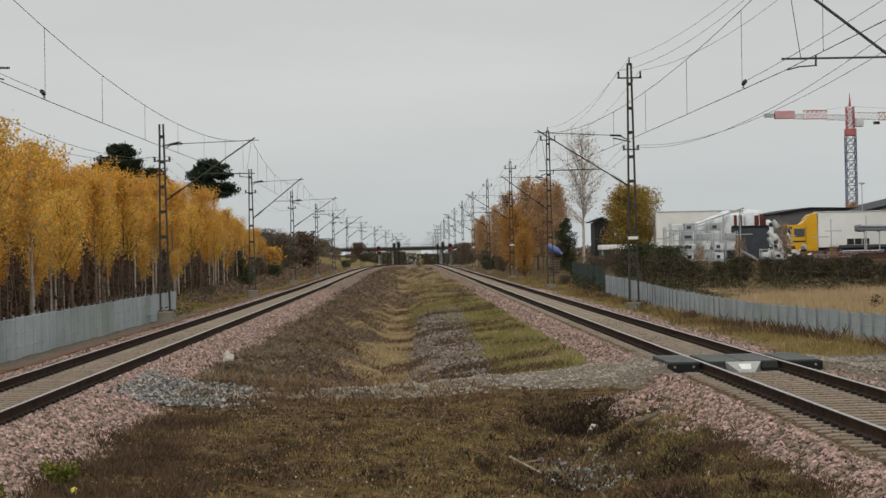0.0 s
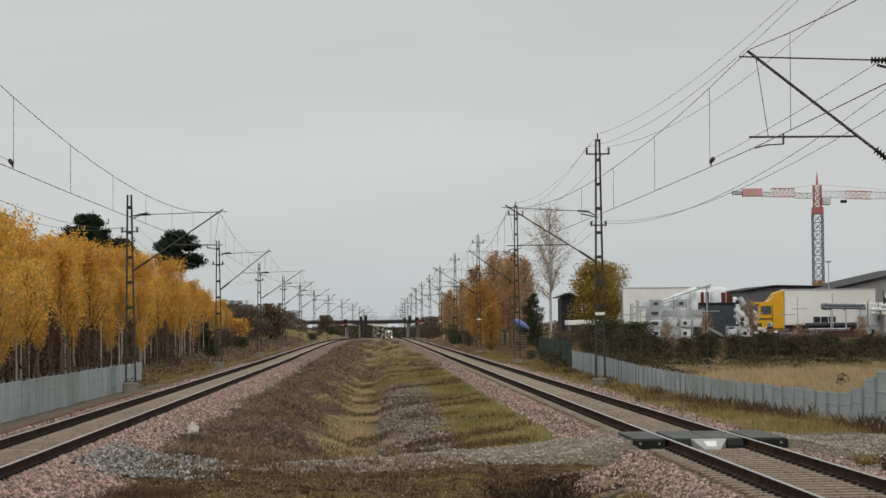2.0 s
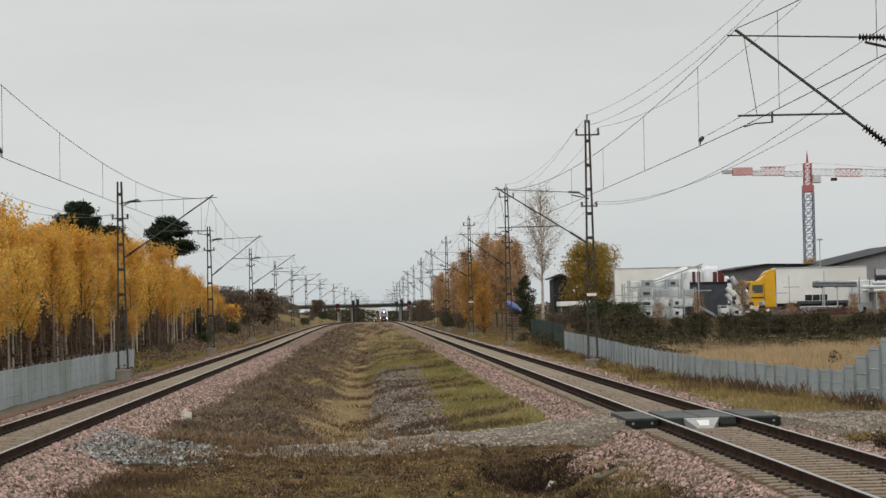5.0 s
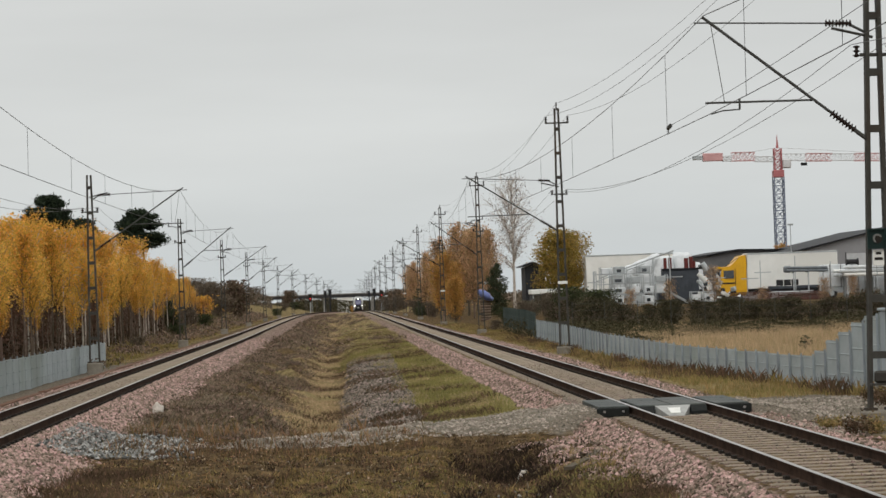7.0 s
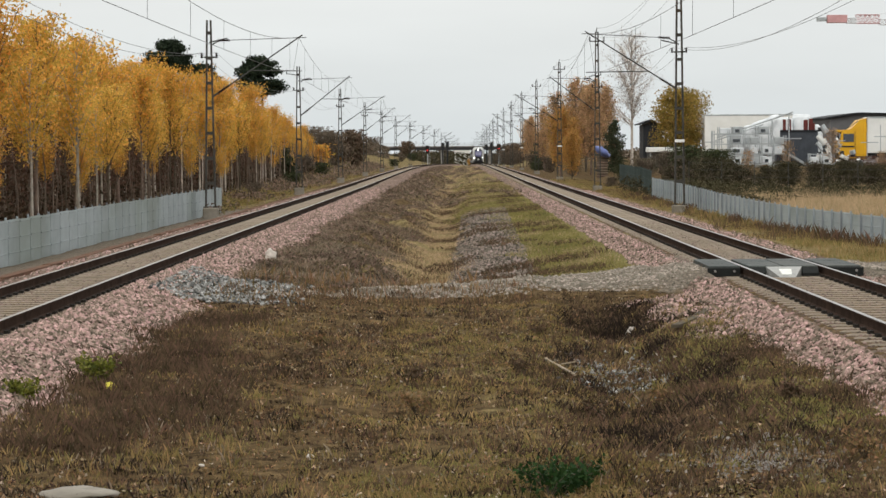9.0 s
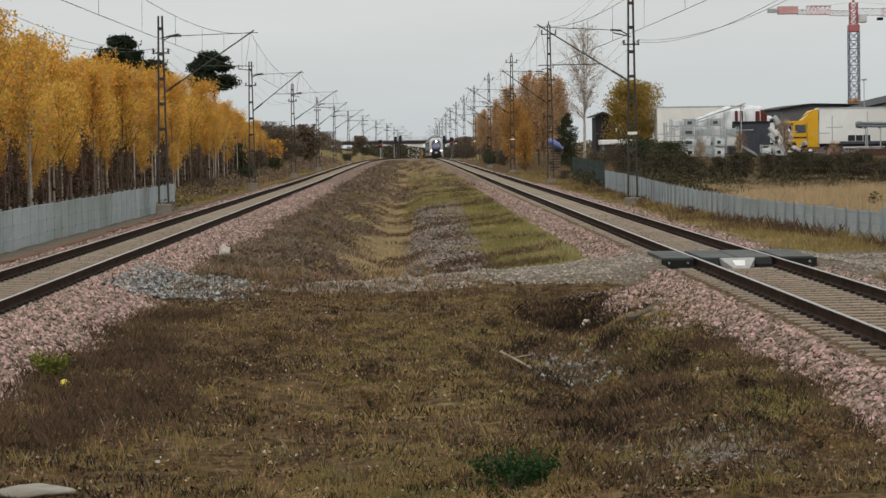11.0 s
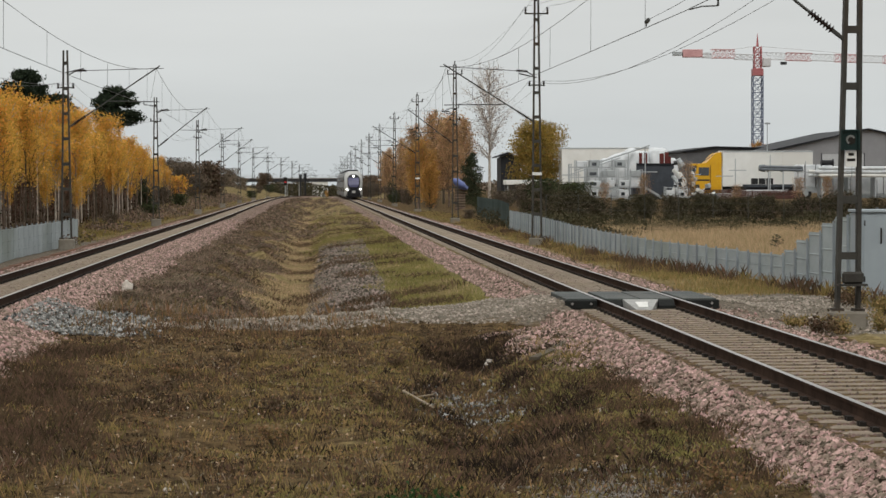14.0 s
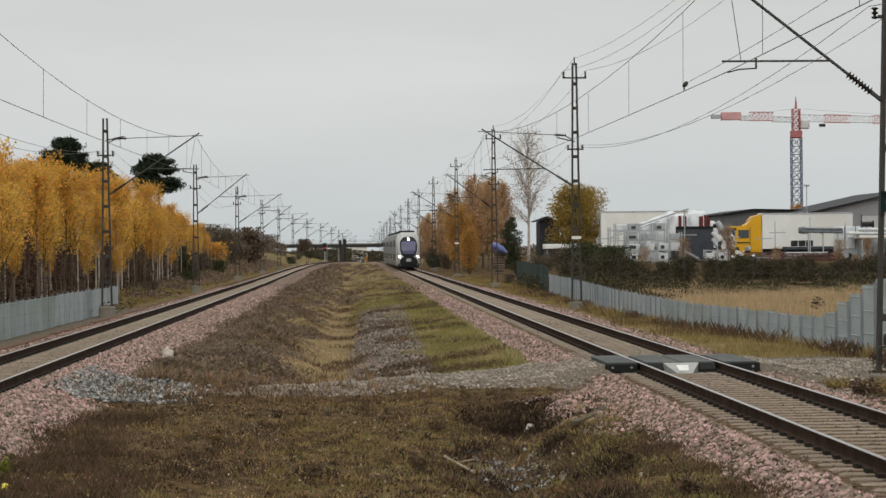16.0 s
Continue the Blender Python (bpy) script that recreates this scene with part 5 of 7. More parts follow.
for xx in (37.3, 38.5, 39.7):
    part("trestle", boxed((xx, 204.85, G - 0.2), (xx + 0.09, 204.95, 3.1)), M_RACK, stack)
    part("trestle_beam", boxed((xx, 204.85, 3.0), (xx + 0.09, 205.9, 3.1)), M_RACK, stack)
bundle = empty("tube_bundle")
tagged(bundle, "long bundle of white wrapped tubes on trestles", "tube bundle")
rr = np.random.default_rng(17)
for i in range(14):
    x0 = 40.6 + rr.uniform(0, 1.2) + 0.4 * (i // 5)
    part("tube", rods(((x0, 205.6 + 0.3 * (i % 5), 2.72 + 0.3 * (i // 5)), (x0 + rr.uniform(5, 8), 205.6 + 0.3 * (i % 5), 2.68 + 0.3 * (i // 5))), w=0.29, sides=10), M_SHEET if i % 3 else M_TRAILER, bundle)
for xx in (41.8, 44.0, 46.2):
    part("trestle", boxed((xx, 205.4, G - 0.2), (xx + 0.1, 207.1, 2.53)), M_RACK, bundle)
drum = empty("cable_drum")
tagged(drum, "dark cable drum lying on the wrapped tubes", "cable drum")
part("core", rods(((41.9, 205.9, 3.75), (42.8, 205.9, 3.75)), w=0.42, sides=12), M_CHASSIS, drum)
for xx in (41.86, 42.8):
    part("flange", rods(((xx, 205.9, 3.75), (xx + 0.07, 205.9, 3.75)), w=0.62, sides=14), M_CHASSIS, drum)
scrap = empty("scrap_heap")
tagged(scrap, "heap of scrapped machine parts in black, grey and white", "scrap heap")
for i in range(64):
    u_ = rr.uniform(0, 1)
    top_z = 0.4 + 3.2 * max(0.0, 1 - u_ * 0.85) * (0.6 + 0.4 * math.sin(u_ * 17))
    c3 = Vector((29.0 + 3.3 * u_, 199.4 + rr.uniform(0, 2.0), G - 0.2 + top_z * rr.uniform(0, 1) ** 0.7))
    turn = Matrix.Translation(c3) @ Matrix.Rotation(rr.uniform(0, 3), 4, "Y") @ Matrix.Rotation(rr.uniform(0, 3), 4, "Z")
    bm = bmesh.new()
    if i % 4 == 0:
        bmesh.ops.create_cone(bm, cap_ends=True, segments=10, radius1=rr.uniform(0.1, 0.35), radius2=rr.uniform(0.1, 0.3), depth=rr.uniform(0.2, 0.9), matrix=turn)
    else:
        box(bm, (-0.5, -0.5, -0.5), (0.5, 0.5, 0.5), 0.08)
        bmesh.ops.transform(bm, matrix=turn @ Matrix.Diagonal((rr.uniform(0.15, 0.8), rr.uniform(0.1, 0.6), rr.uniform(0.1, 0.35), 1)), verts=bm.verts)
    part("scrap_piece", bm, (M_CHASSIS, M_SHEET, M_CHASSIS, M_RACK, M_CONTAINER, M_TRAILER)[int(rr.integers(0, 6))], scrap)
ramp_board = empty("loading_ramp")
tagged(ramp_board, "grey plank ramp leaning against the container", "ramp")
part("plank", loft(bmesh.new(), [[(x, 201.0, z), (x + 0.12, 201.0, z + 0.14), (x + 0.12, 201.6, z + 0.14), (x, 201.6, z)] for x, z in ((25.6, 2.35), (28.3, 0.75))]), M_RACK, ramp_board)
heap = empty("wrapped_goods")
tagged(heap, "tall goods wrapped in crumpled white plastic behind the container", "wrapped goods")
for x0, x1, z1 in ((26.2, 27.9, 4.75), (27.95, 29.4, 5.0), (29.5, 30.3, 4.2)):
    bm = boxed((x0, 207, G - 0.2), (x1, 208.6, z1), 0.25)
    bmesh.ops.subdivide_edges(bm, edges=bm.edges[:], cuts=3, use_grid_fill=True)
    for v_ in bm.verts:
        v_.co += Vector((noise.noise(v_.co * 1.7), noise.noise(v_.co * 1.9 + Vector((5, 0, 0))), noise.noise(v_.co * 1.5 + Vector((0, 9, 0))))) * 0.16
    part("bale", bm, M_SHEET, heap, "", True)
for i, (x0, x1, z0, z1) in enumerate(((40.2, 43.0, 1.6, 3.6), (43.2, 46.6, 1.0, 2.9), (47, 51, 1.0, 3.2), (36.2, 39.6, 0.7, 1.5), (32.0, 35.2, 0.7, 1.3))):
    p_ = empty("goods_pallet")
    tagged(p_, "pallet of white wrapped goods in the yard", "pallet", "pallets in the yard")
    part("load", boxed((x0, 207 + i * 0.6, z0 + 0.14), (x1, 209 + i * 0.6, z1), 0.06), M_SHEET, p_)
    part("pallet", boxed((x0, 207 + i * 0.6, z0 - 0.2), (x1, 209 + i * 0.6, z0 + 0.13)), M_RACK, p_)
    for xx in np.arange(x0 + 0.5, x1, 0.9):
        part("strap", boxed((xx, 206.985 + i * 0.6, z0 + 0.14), (xx + 0.05, 206.998 + i * 0.6, z1)), M_CHASSIS, p_)
crates = empty("crate_row")
tagged(crates, "row of dark crates before the white trailer", "crates")
for xx in (37.6, 38.25, 38.9):
    part("crate", boxed((xx, 214, 2.0), (xx + 0.5, 214.6, 2.5), 0.02), M_CHASSIS, crates)
part("shelf", boxed((36.9, 213.9, 1.75), (42, 214.7, 1.98)), M_CONTAINER, crates)
for xx in (37, 39.4, 41.8):
    part("leg", boxed((xx, 214, G - 0.3), (xx + 0.12, 214.6, 1.74)), M_CONTAINER, crates)

for tx0, ty0, ln, hh in ((31.0, 200, 3.6, 0.75), (34.9, 203, 4.4, 0.6), (36.0, 199, 3.0, 0.5)):
    ts_ = empty("timber_stack", pose(tx0, ty0, G - 0.2))
    tagged(ts_, "stack of red-brown boards on bearers", "timber stack", "timber stacks in the yard")
    rr = np.random.default_rng(int(tx0))
    for zz in np.arange(0.2, 0.2 + hh, 0.11):
        for kk in range(3):
            part("board", boxed((rr.uniform(-0.15, 0.1), kk * 0.34, zz), (ln + rr.uniform(-0.2, 0.15), kk * 0.34 + 0.3, zz + 0.085)), M_REDBROWN, ts_)
    for xx in (0.3, ln - 0.4):
        part("bearer", boxed((xx, 0, 0), (xx + 0.12, 1.0, 0.19)), M_TIMBER, ts_)
for px_, py_, ht in ((36.0, 213, 3.6), (33.4, 204, 2.9), (30.6, 203, 3.1), (38.6, 211, 3.9), (40.0, 203, 3.3), (44.2, 205, 3.4), (47.4, 204, 3.0), (29.6, 198, 2.7), (24.9, 187, 3.3), (19.2, 187, 3.0)):
    sp = empty("steel_post", pose(px_, py_, G - 0.3))
    tagged(sp, "thin grey steel post standing in the yard", "post", "yard posts")
    part("shaft", rods(((0, 0, 0), (0, 0, ht)), w=0.08), M_RACK, sp)
    part("crossbar", boxed((-0.5, -0.04, ht * 0.72), (0.9, 0.04, ht * 0.72 + 0.07)), M_RACK, sp)
# grey halls
def hall(x0, x1, y, depth, eave, ridge_x, ridge, label, material, openings):
    h = empty("industrial_hall")
    tagged(h, label, "building")
    bm = bmesh.new()
    loft(bm, [[(x0, yy, -0.5), (x1, yy, -0.5), (x1, yy, eave[1]), (ridge_x, yy, ridge), (x0, yy, eave[0])] for yy in (y, y + depth)])
    part("wall", bm, material, h)
    bm = bmesh.new()
    loft(bm, [[(x0 - 0.5, yy, eave[0] + 0.02), (ridge_x, yy, ridge + 0.02), (x1 + 0.5, yy, eave[1] + 0.02), (x1 + 0.5, yy, eave[1] + 0.17), (ridge_x, yy, ridge + 0.17), (x0 - 0.5, yy, eave[0] + 0.17)]
              for yy in (y - 0.6, y + depth + 0.6)])
    part("roof", bm, M_ROOF, h)
    for xx in np.arange(x0 + 1.0, x1, 1.0):
        zt = float(np.interp(xx, [x0, ridge_x, x1], [eave[0], ridge, eave[1]]))
        part("cladding_joint", boxed((xx, y - 0.03, 0), (xx + 0.06, y - 0.004, zt - 0.05)), material, h)
    for a, b, c, d in openings:
        o = part("gate", boxed((a, y - 0.05, c), (b, y - 0.032, d)), M_DOOR, h, "pale hall gate")
        part("gate_frame", boxed((a - 0.12, y - 0.045, c), (a - 0.005, y - 0.031, d + 0.12)), M_ROOF, o)
        part("gate_frame", boxed((b + 0.005, y - 0.045, c), (b + 0.12, y - 0.031, d + 0.12)), M_ROOF, o)


hall(47.5, 66.0, 318, 25, (5.9, 6.1), 51, 6.5, "long low grey hall with a dark flat roof edge", M_WALLGREY, ((52, 57, 0, 4.5),))
hall(54.6, 78.6, 300, 30, (5.65, 5.65), 66.6, 8.35, "grey metal-clad hall with a low pitched roof", M_WALLLIGHT, ((61.1, 66.1, 0, 5.45),))
plant(gold, 62.8, 352, 0.98, label="amber tree showing over the hall roof")
hall(22.0, 24.2, 290, 6, (5.0, 4.6), 22.9, 5.5, "small dark gabled shed behind the birch", M_ROOF, ())
post_l = empty("light_pole")
tagged(post_l, "slender yard light pole with a flat lamp head", "light pole")
part("pole", rods(((52.7, 290, 0), (52.7, 290, 8.8)), w=0.14, d=0.09), M_RACK, post_l)
part("lamp_head", boxed((52.4, 289.7, 8.8), (53.0, 290.3, 9.0), 0.04), M_RACK, post_l)
roofs = empty("flat_shelter")
tagged(roofs, "low shelter with a white roof edge behind the hedge", "shelter")
part("roof", boxed((17.2, 221, 2.0), (20.6, 224, 2.42), 0.04), M_WHITE, roofs)
for xx in (17.4, 19.0, 20.4):
    part("post", boxed((xx - 0.05, 221.2, -0.6), (xx + 0.05, 221.3, 2.0)), M_RACK, roofs)
part("wall", boxed((17.3, 223.7, -0.6), (20.5, 223.9, 2.0)), M_WALLGREY, roofs)
tarp = tagged(new("tarpaulin_heap", None), "heap under a crumpled blue tarpaulin beside the trees", "tarpaulin")
bm = bmesh.new()
bmesh.ops.create_icosphere(bm, subdivisions=3, radius=1.0)
for v_ in bm.verts:
    p3 = v_.co
    k3 = 1 + 0.3 * noise.noise(p3 * 2.1)
    v_.co = Vector((14.35 + p3.x * 0.72 * k3, 240 + p3.y * 0.8, 2.05 + p3.z * 0.42 * k3 - 0.4 * p3.x))
part("cloth", bm, M_BLUE, tarp, "", True)
for zz in np.arange(-0.5, 1.75, 0.25):
    part("log", rods(((13.85, 240.2, zz), (14.85, 240.2, zz)), w=0.26, sides=8), M_TIMBER, tarp)
chain = empty("mesh_fence")
tagged(chain, "row of thin steel posts of a wire mesh fence", "fence")
for i, xx in enumerate(np.arange(15.0, 34, 1.9)):
    yy = 160 - i * 1.4
    g0 = float(height(xx, yy))
    part("post", rods(((xx, yy, g0 - 0.1), (xx, yy, g0 + 1.9)), w=0.045), M_DARKMETAL, chain)
    if i:
        for hz_ in (0.9, 1.35, 1.8):
            part("strand", rods(((xx - 1.9, yy + 1.4, g0 + hz_), (xx, yy, g0 + hz_)), w=0.012, sides=4), M_WIRE, chain)
sap = tree(91, 1.2, 0.2, 0.45, 16, 120, 0.06, M_YOUNGBARK, M_CONIFER, "small young pine sapling in the straw field", "tree", "pine_sapling", 0.03, 1.0)
plant(sap, 18.2, 98, 0.55)


# ---- tower crane ----
def lattice(a, b, w, material, parent, name, bays, d=0.11):
    """A square lattice girder from a to b."""
    a, b = Vector(a), Vector(b)
    u = (b - a).normalized()
    s1 = u.cross(Vector((0, 1, 0))).normalized() * (w / 2)
    s2 = u.cross(s1).normalized() * (w / 2)
    bm = bmesh.new()
    cs = (s1 + s2, s1 - s2, -s1 - s2, -s1 + s2)
    for c in cs:
        bar(bm, a + c, b + c, d)
    for i in range(bays):
        p0, p1 = a + (b - a) * (i / bays), a + (b - a) * ((i + 1) / bays)
        for j in range(4):
            c0, c1 = cs[j], cs[(j + 1) % 4]
            bar(bm, p0 + c0, p1 + c1, d * 0.6)
            bar(bm, p0 + c0, p0 + c1, d * 0.6)
            bar(bm, p0 + c1, p1 + c0, d * 0.45)
    return part(name, bm, material, parent)


cr = empty("tower_crane", pose(80.0, 450, 0))
tagged(cr, "tower crane with blue-grey lattice mast and red and white jib", "crane")
lattice((0, 0, -1), (0, 0, 21.0), 1.75, M_BLUEGREY, cr, "mast", 15, 0.17)
part("slewing_ring", boxed((-0.95, -0.95, 21.0), (0.95, 0.95, 22.3), 0.1), M_REDPAINT, cr)
lattice((0, 0, 22.3), (0, 0, 26.2), 1.25, M_REDPAINT, cr, "tower_head", 4, 0.16)
part("apex", rods(((0, 0, 26.2), (0, 0, 28.6)), w=0.55, d=0.06), M_REDPAINT, cr)
part("cab", boxed((0.75, -1.3, 22.6), (2.2, 0.2, 24.2), 0.15), M_CRANEWHITE, cr)
lattice((-0.7, 0, 24.3), (-4.2, 0, 24.4), 0.9, M_CRANEWHITE, cr, "counter_jib", 3)
lattice((-4.2, 0, 24.9), (-8.3, 0, 24.95), 1.5, M_PINKPAINT, cr, "counter_jib", 5)
lattice((-8.3, 0, 24.6), (-9.9, 0, 24.65), 0.8, M_CRANEWHITE, cr, "counter_jib", 2)
part("ballast_block", boxed((-13.4, -0.7, 24.3), (-9.9, 0.7, 25.7), 0.06), M_PINKPAINT, cr, "red counterweight block")
part("winch", boxed((-15.2, -0.5, 24.6), (-13.5, 0.5, 25.3), 0.05), M_RACK, cr)
x_ = 0.7
for i, (ln, mt) in enumerate(((4.4, M_CRANEWHITE), (4.6, M_PINKPAINT), (4.2, M_CRANEWHITE), (4.6, M_PINKPAINT), (4.2, M_CRANEWHITE), (4.6, M_PINKPAINT), (4.4, M_CRANEWHITE), (4.6, M_PINKPAINT))):
    lattice((x_, 0, 24.6 - 0.03 * x_), (x_ + ln, 0, 24.6 - 0.03 * (x_ + ln)), 1.35 if mt is M_PINKPAINT else 1.2, mt, cr, "jib", 5, 0.11 if mt is M_PINKPAINT else 0.06)
    x_ += ln
part("trolley", boxed((4.2, -0.4, 23.0), (5.2, 0.4, 23.5)), M_CHASSIS, cr)
part("tie_bar", rods(((0, 0, 26.3), (-9.6, 0, 25.1)), ((0, 0, 26.3), (16, 0, 25.0)), w=0.06, sides=4), M_CRANEWHITE, cr)

# ---- road bridge and signals ----
M_DECK = mat("dark_bridge_girder", (0.055, 0.055, 0.058), (0.035, 0.035, 0.038), 0.5, 0.8)
M_PIER = mat("bridge_concrete", (0.30, 0.29, 0.27), (0.2, 0.19, 0.18), 0.4, 0.9)
by = 900
bz = float(dip(by))
br = empty("road_bridge")
tagged(br, "dark low road bridge with railings over the railway", "bridge")
part("girder", boxed((-48, by, 2.5), (60, by + 8, 3.55), 0.05), M_DECK, br)
part("deck_edge", boxed((-50, by - 0.4, 3.56), (62, by + 8.4, 3.95), 0.04), M_PIER, br)
for z_ in (4.45, 4.95):
    part("handrail", boxed((-50, by - 0.3, z_), (62, by - 0.2, z_ + 0.09)), M_RACK, br)
for xx in np.arange(-50, 62, 2.5):
    part("railing_post", boxed((xx, by - 0.3, 3.96), (xx + 0.1, by - 0.2, 4.95)), M_RACK, br)
for xx in (-18, -3.5, 13.5, 30):
    part("pier", boxed((xx, by + 1, bz - 1), (xx + 1.1, by + 7, 2.49), 0.05), M_PIER, br)
for sgn, xx in ((-1, -50), (1, 50)):
    part("abutment", boxed((xx - 6, by - 2, bz - 1), (xx + 6, by + 10, 2.48), 0.1), M_PIER, br)
wb_ = empty("distant_building")
tagged(wb_, "long low white building far beyond the bridge", "building")
part("wall", boxed((1.6, 1010, -6), (7.8, 1020, 2.5), 0.05), M_WHITE, wb_)
part("roof", boxed((1.4, 1009.6, 2.52), (8.0, 1020.4, 2.8), 0.05), M_RACK, wb_)
M_REDLAMP = mat("red_signal_lens", (0.6, 0.02, 0.02), None, 3, 0.4, glow=(1.0, 0.06, 0.07, 0.6))


def signal(x, y, lit, label, high):
    s = empty("signal_post", pose(x, y, float(dip(y))))
    tagged(s, label, "railway signal")
    part("post", rods(((0, 0.15, -0.4), (0, 0.15, high)), w=0.18, sides=8), M_RACK, s)
    part("background", boxed((-0.45, -0.06, high - 1.9), (0.45, 0.0, high), 0.1), M_CLIP, s, "black signal background")
    part("cap", boxed((-0.3, -0.12, high - 0.15), (0.3, 0.1, high + 0.05)), M_CLIP, s)
    if lit:
        part("lens", rods(((0, -0.12, high - 1.1), (0, -0.065, high - 1.1)), w=0.36, sides=14), M_REDLAMP, s, "glowing red lens")
    part("ladder", rods(((0.3, 0.3, 0), (0.3, 0.3, high - 0.3)), ((0.55, 0.3, 0), (0.55, 0.3, high - 0.3)), w=0.06, sides=4), M_RACK, s)


signal(-5.4, 600, True, "signal post showing a red light beside the line", 4.3)
signal(11.4, 600, True, "signal post showing a red light by the straight track", 4.6)
for xx, yy in ((-1.9, 640), (-0.7, 620), (10.4, 640), (9.8, 690)):
    g_ = empty("gantry_post", pose(xx, yy, float(dip(yy))))
    tagged(g_, "dark broad gantry post near the bridge", "gantry post")
    part("column", boxed((-0.17, -0.17, -0.5), (0.17, 0.17, 5.2), 0.03), M_ROOF, g_)
    part("head", boxed((-0.36, -0.3, 3.9), (0.36, 0.3, 5.4), 0.05), M_ROOF, g_)

# ---- train ----
M_BODY = mat("silver_grey_train_paint", (0.22, 0.22, 0.218), (0.17, 0.17, 0.17), 0.6, 0.6, 0.2, stain=(0.17, 0.172, 0.175), spec=0.1)
M_NOSE = mat("pale_nose_paint", (0.47, 0.47, 0.45), (0.38, 0.38, 0.37), 0.6, 0.35, 0.1)
M_TRAINDARK = mat("black_window_band", (0.05, 0.055, 0.06), (0.03, 0.033, 0.038), 0.8, 0.2)
M_SCREEN = mat("violet_tinted_windscreen", (0.07, 0.07, 0.16), (0.045, 0.045, 0.11), 1, 0.1, spec=0.8)
M_BLACKNOSE = mat("black_coupler_cover", (0.015, 0.015, 0.017), None, 2, 0.5)
M_HEAD = mat("headlamp", (1, 1, 1), None, 2, 0.3, glow=(1.0, 0.98, 0.94, 9.0))
M_UNDER = mat("train_underframe", (0.03, 0.03, 0.03), None, 2, 0.8)
train = empty("train")
tagged(train, "silver double-deck passenger train with lit headlamps", "train")


def section(w, z0, z1, shoulder, y, k=1.0):
    """Body outline at y."""
    return [(-w * 0.94, y, z0), (w * 0.94, y, z0), (w, y, z0 + 0.45), (w, y, z1 - shoulder), (w * 0.86, y, z1 - shoulder * 0.45), (w * 0.55, y, z1 - shoulder * 0.08),
            (-w * 0.55, y, z1 - shoulder * 0.08), (-w * 0.86, y, z1 - shoulder * 0.45), (-w, y, z1 - shoulder), (-w, y, z0 + 0.45)]


bm = bmesh.new()
loft(bm, [section(w, z0, z1, sh, y) for w, z0, z1, sh, y in ((1.02, 0.42, 2.15, 0.5, 0.0), (1.20, 0.35, 2.9, 0.75, 0.35), (1.30, 0.33, 3.55, 0.95, 1.0), (1.36, 0.32, 4.0, 1.0, 1.9), (1.40, 0.32, 4.25, 0.9, 3.2))])
nose = part("nose", bm, M_NOSE, train, "pale rounded cab front")
def face(rows_):
    """A curved plate over the front: half width, y, z per row."""
    return loft(bmesh.new(), [[(-a, y, z), (a, y, z), (a, y + 0.1, z), (-a, y + 0.1, z)] for a, y, z in rows_])


part("front_mask", face(((0.55, -0.10, 1.40), (0.80, -0.09, 1.62), (0.95, -0.06, 2.1), (1.0, 0.16, 2.75), (0.92, 0.52, 3.2), (0.66, 0.82, 3.52), (0.42, 0.98, 3.66))), M_BLACKNOSE, nose, "black mask round the windscreen")
part("windscreen", face(((0.62, -0.13, 1.72), (0.78, -0.12, 2.1), (0.84, 0.10, 2.75), (0.76, 0.46, 3.15))), M_SCREEN, nose, "violet-tinted windscreen")
part("coupler_cover", face(((0.72, -0.14, 0.2), (1.0, -0.17, 0.55), (1.02, -0.16, 0.95), (0.85, -0.13, 1.25), (0.5, -0.12, 1.42))), M_BLACKNOSE, nose, "black coupler cover")
part("plough", loft(bmesh.new(), [[(-1.15, y, 0.12), (1.15, y, 0.12), (1.25, y, 0.62), (-1.25, y, 0.62)] for y in (0.1, 0.8)]), M_BLACKNOSE, nose)
part("number_panel", boxed((-0.26, -0.19, 0.85), (0.26, -0.16, 1.2)), M_NOSE, nose, "pale panel on the coupler cover")
for x, z, y, d in ((-1.04, 1.42, 0.0, 0.24), (1.04, 1.42, 0.0, 0.18), (0.0, 3.42, 0.66, 0.27)):
    part("headlamp", rods(((x, y - 0.12, z), (x, y + 0.1, z)), w=d, sides=14), M_HEAD, nose, "glowing white headlamp")
y0 = 3.2
for c in range(4):
    y1 = y0 + (22.0 if c == 0 else 25.5)
    bm = bmesh.new()
    loft(bm, [section(1.40, 0.32, 4.25, 0.9, y) for y in (y0 + 0.01, y1 - 0.5)])
    body = part("car_body", bm, M_BODY, train, "silver-grey double-deck car")
    for zz in (0.95, 2.55):
        for yy in np.arange(y0 + 1.5, y1 - 3, 2.2):
            for sx_ in (-1, 1):
                part("window", boxed((sx_ * 1.405 - 0.012, yy, zz), (sx_ * 1.405 + 0.012, yy + 1.7, zz + 0.75)), M_TRAINDARK, body)
    part("gangway", boxed((-1.1, y1 - 0.5, 0.5), (1.1, y1 + 0.02, 3.9)), M_UNDER, train, "black gangway bellows")
    for yy in (y0 + 3, y1 - 4):
        part("bogie", boxed((-1.2, yy - 1.3, 0.12), (1.2, yy + 1.3, 0.6), 0.08), M_UNDER, train)
    part("roof_gear", boxed((-0.9, y0 + 5, 4.15), (0.9, y0 + 12, 4.42), 0.08), M_UNDER, train)
    y0 = y1

train.scale = (0.91, 0.94, 0.92)


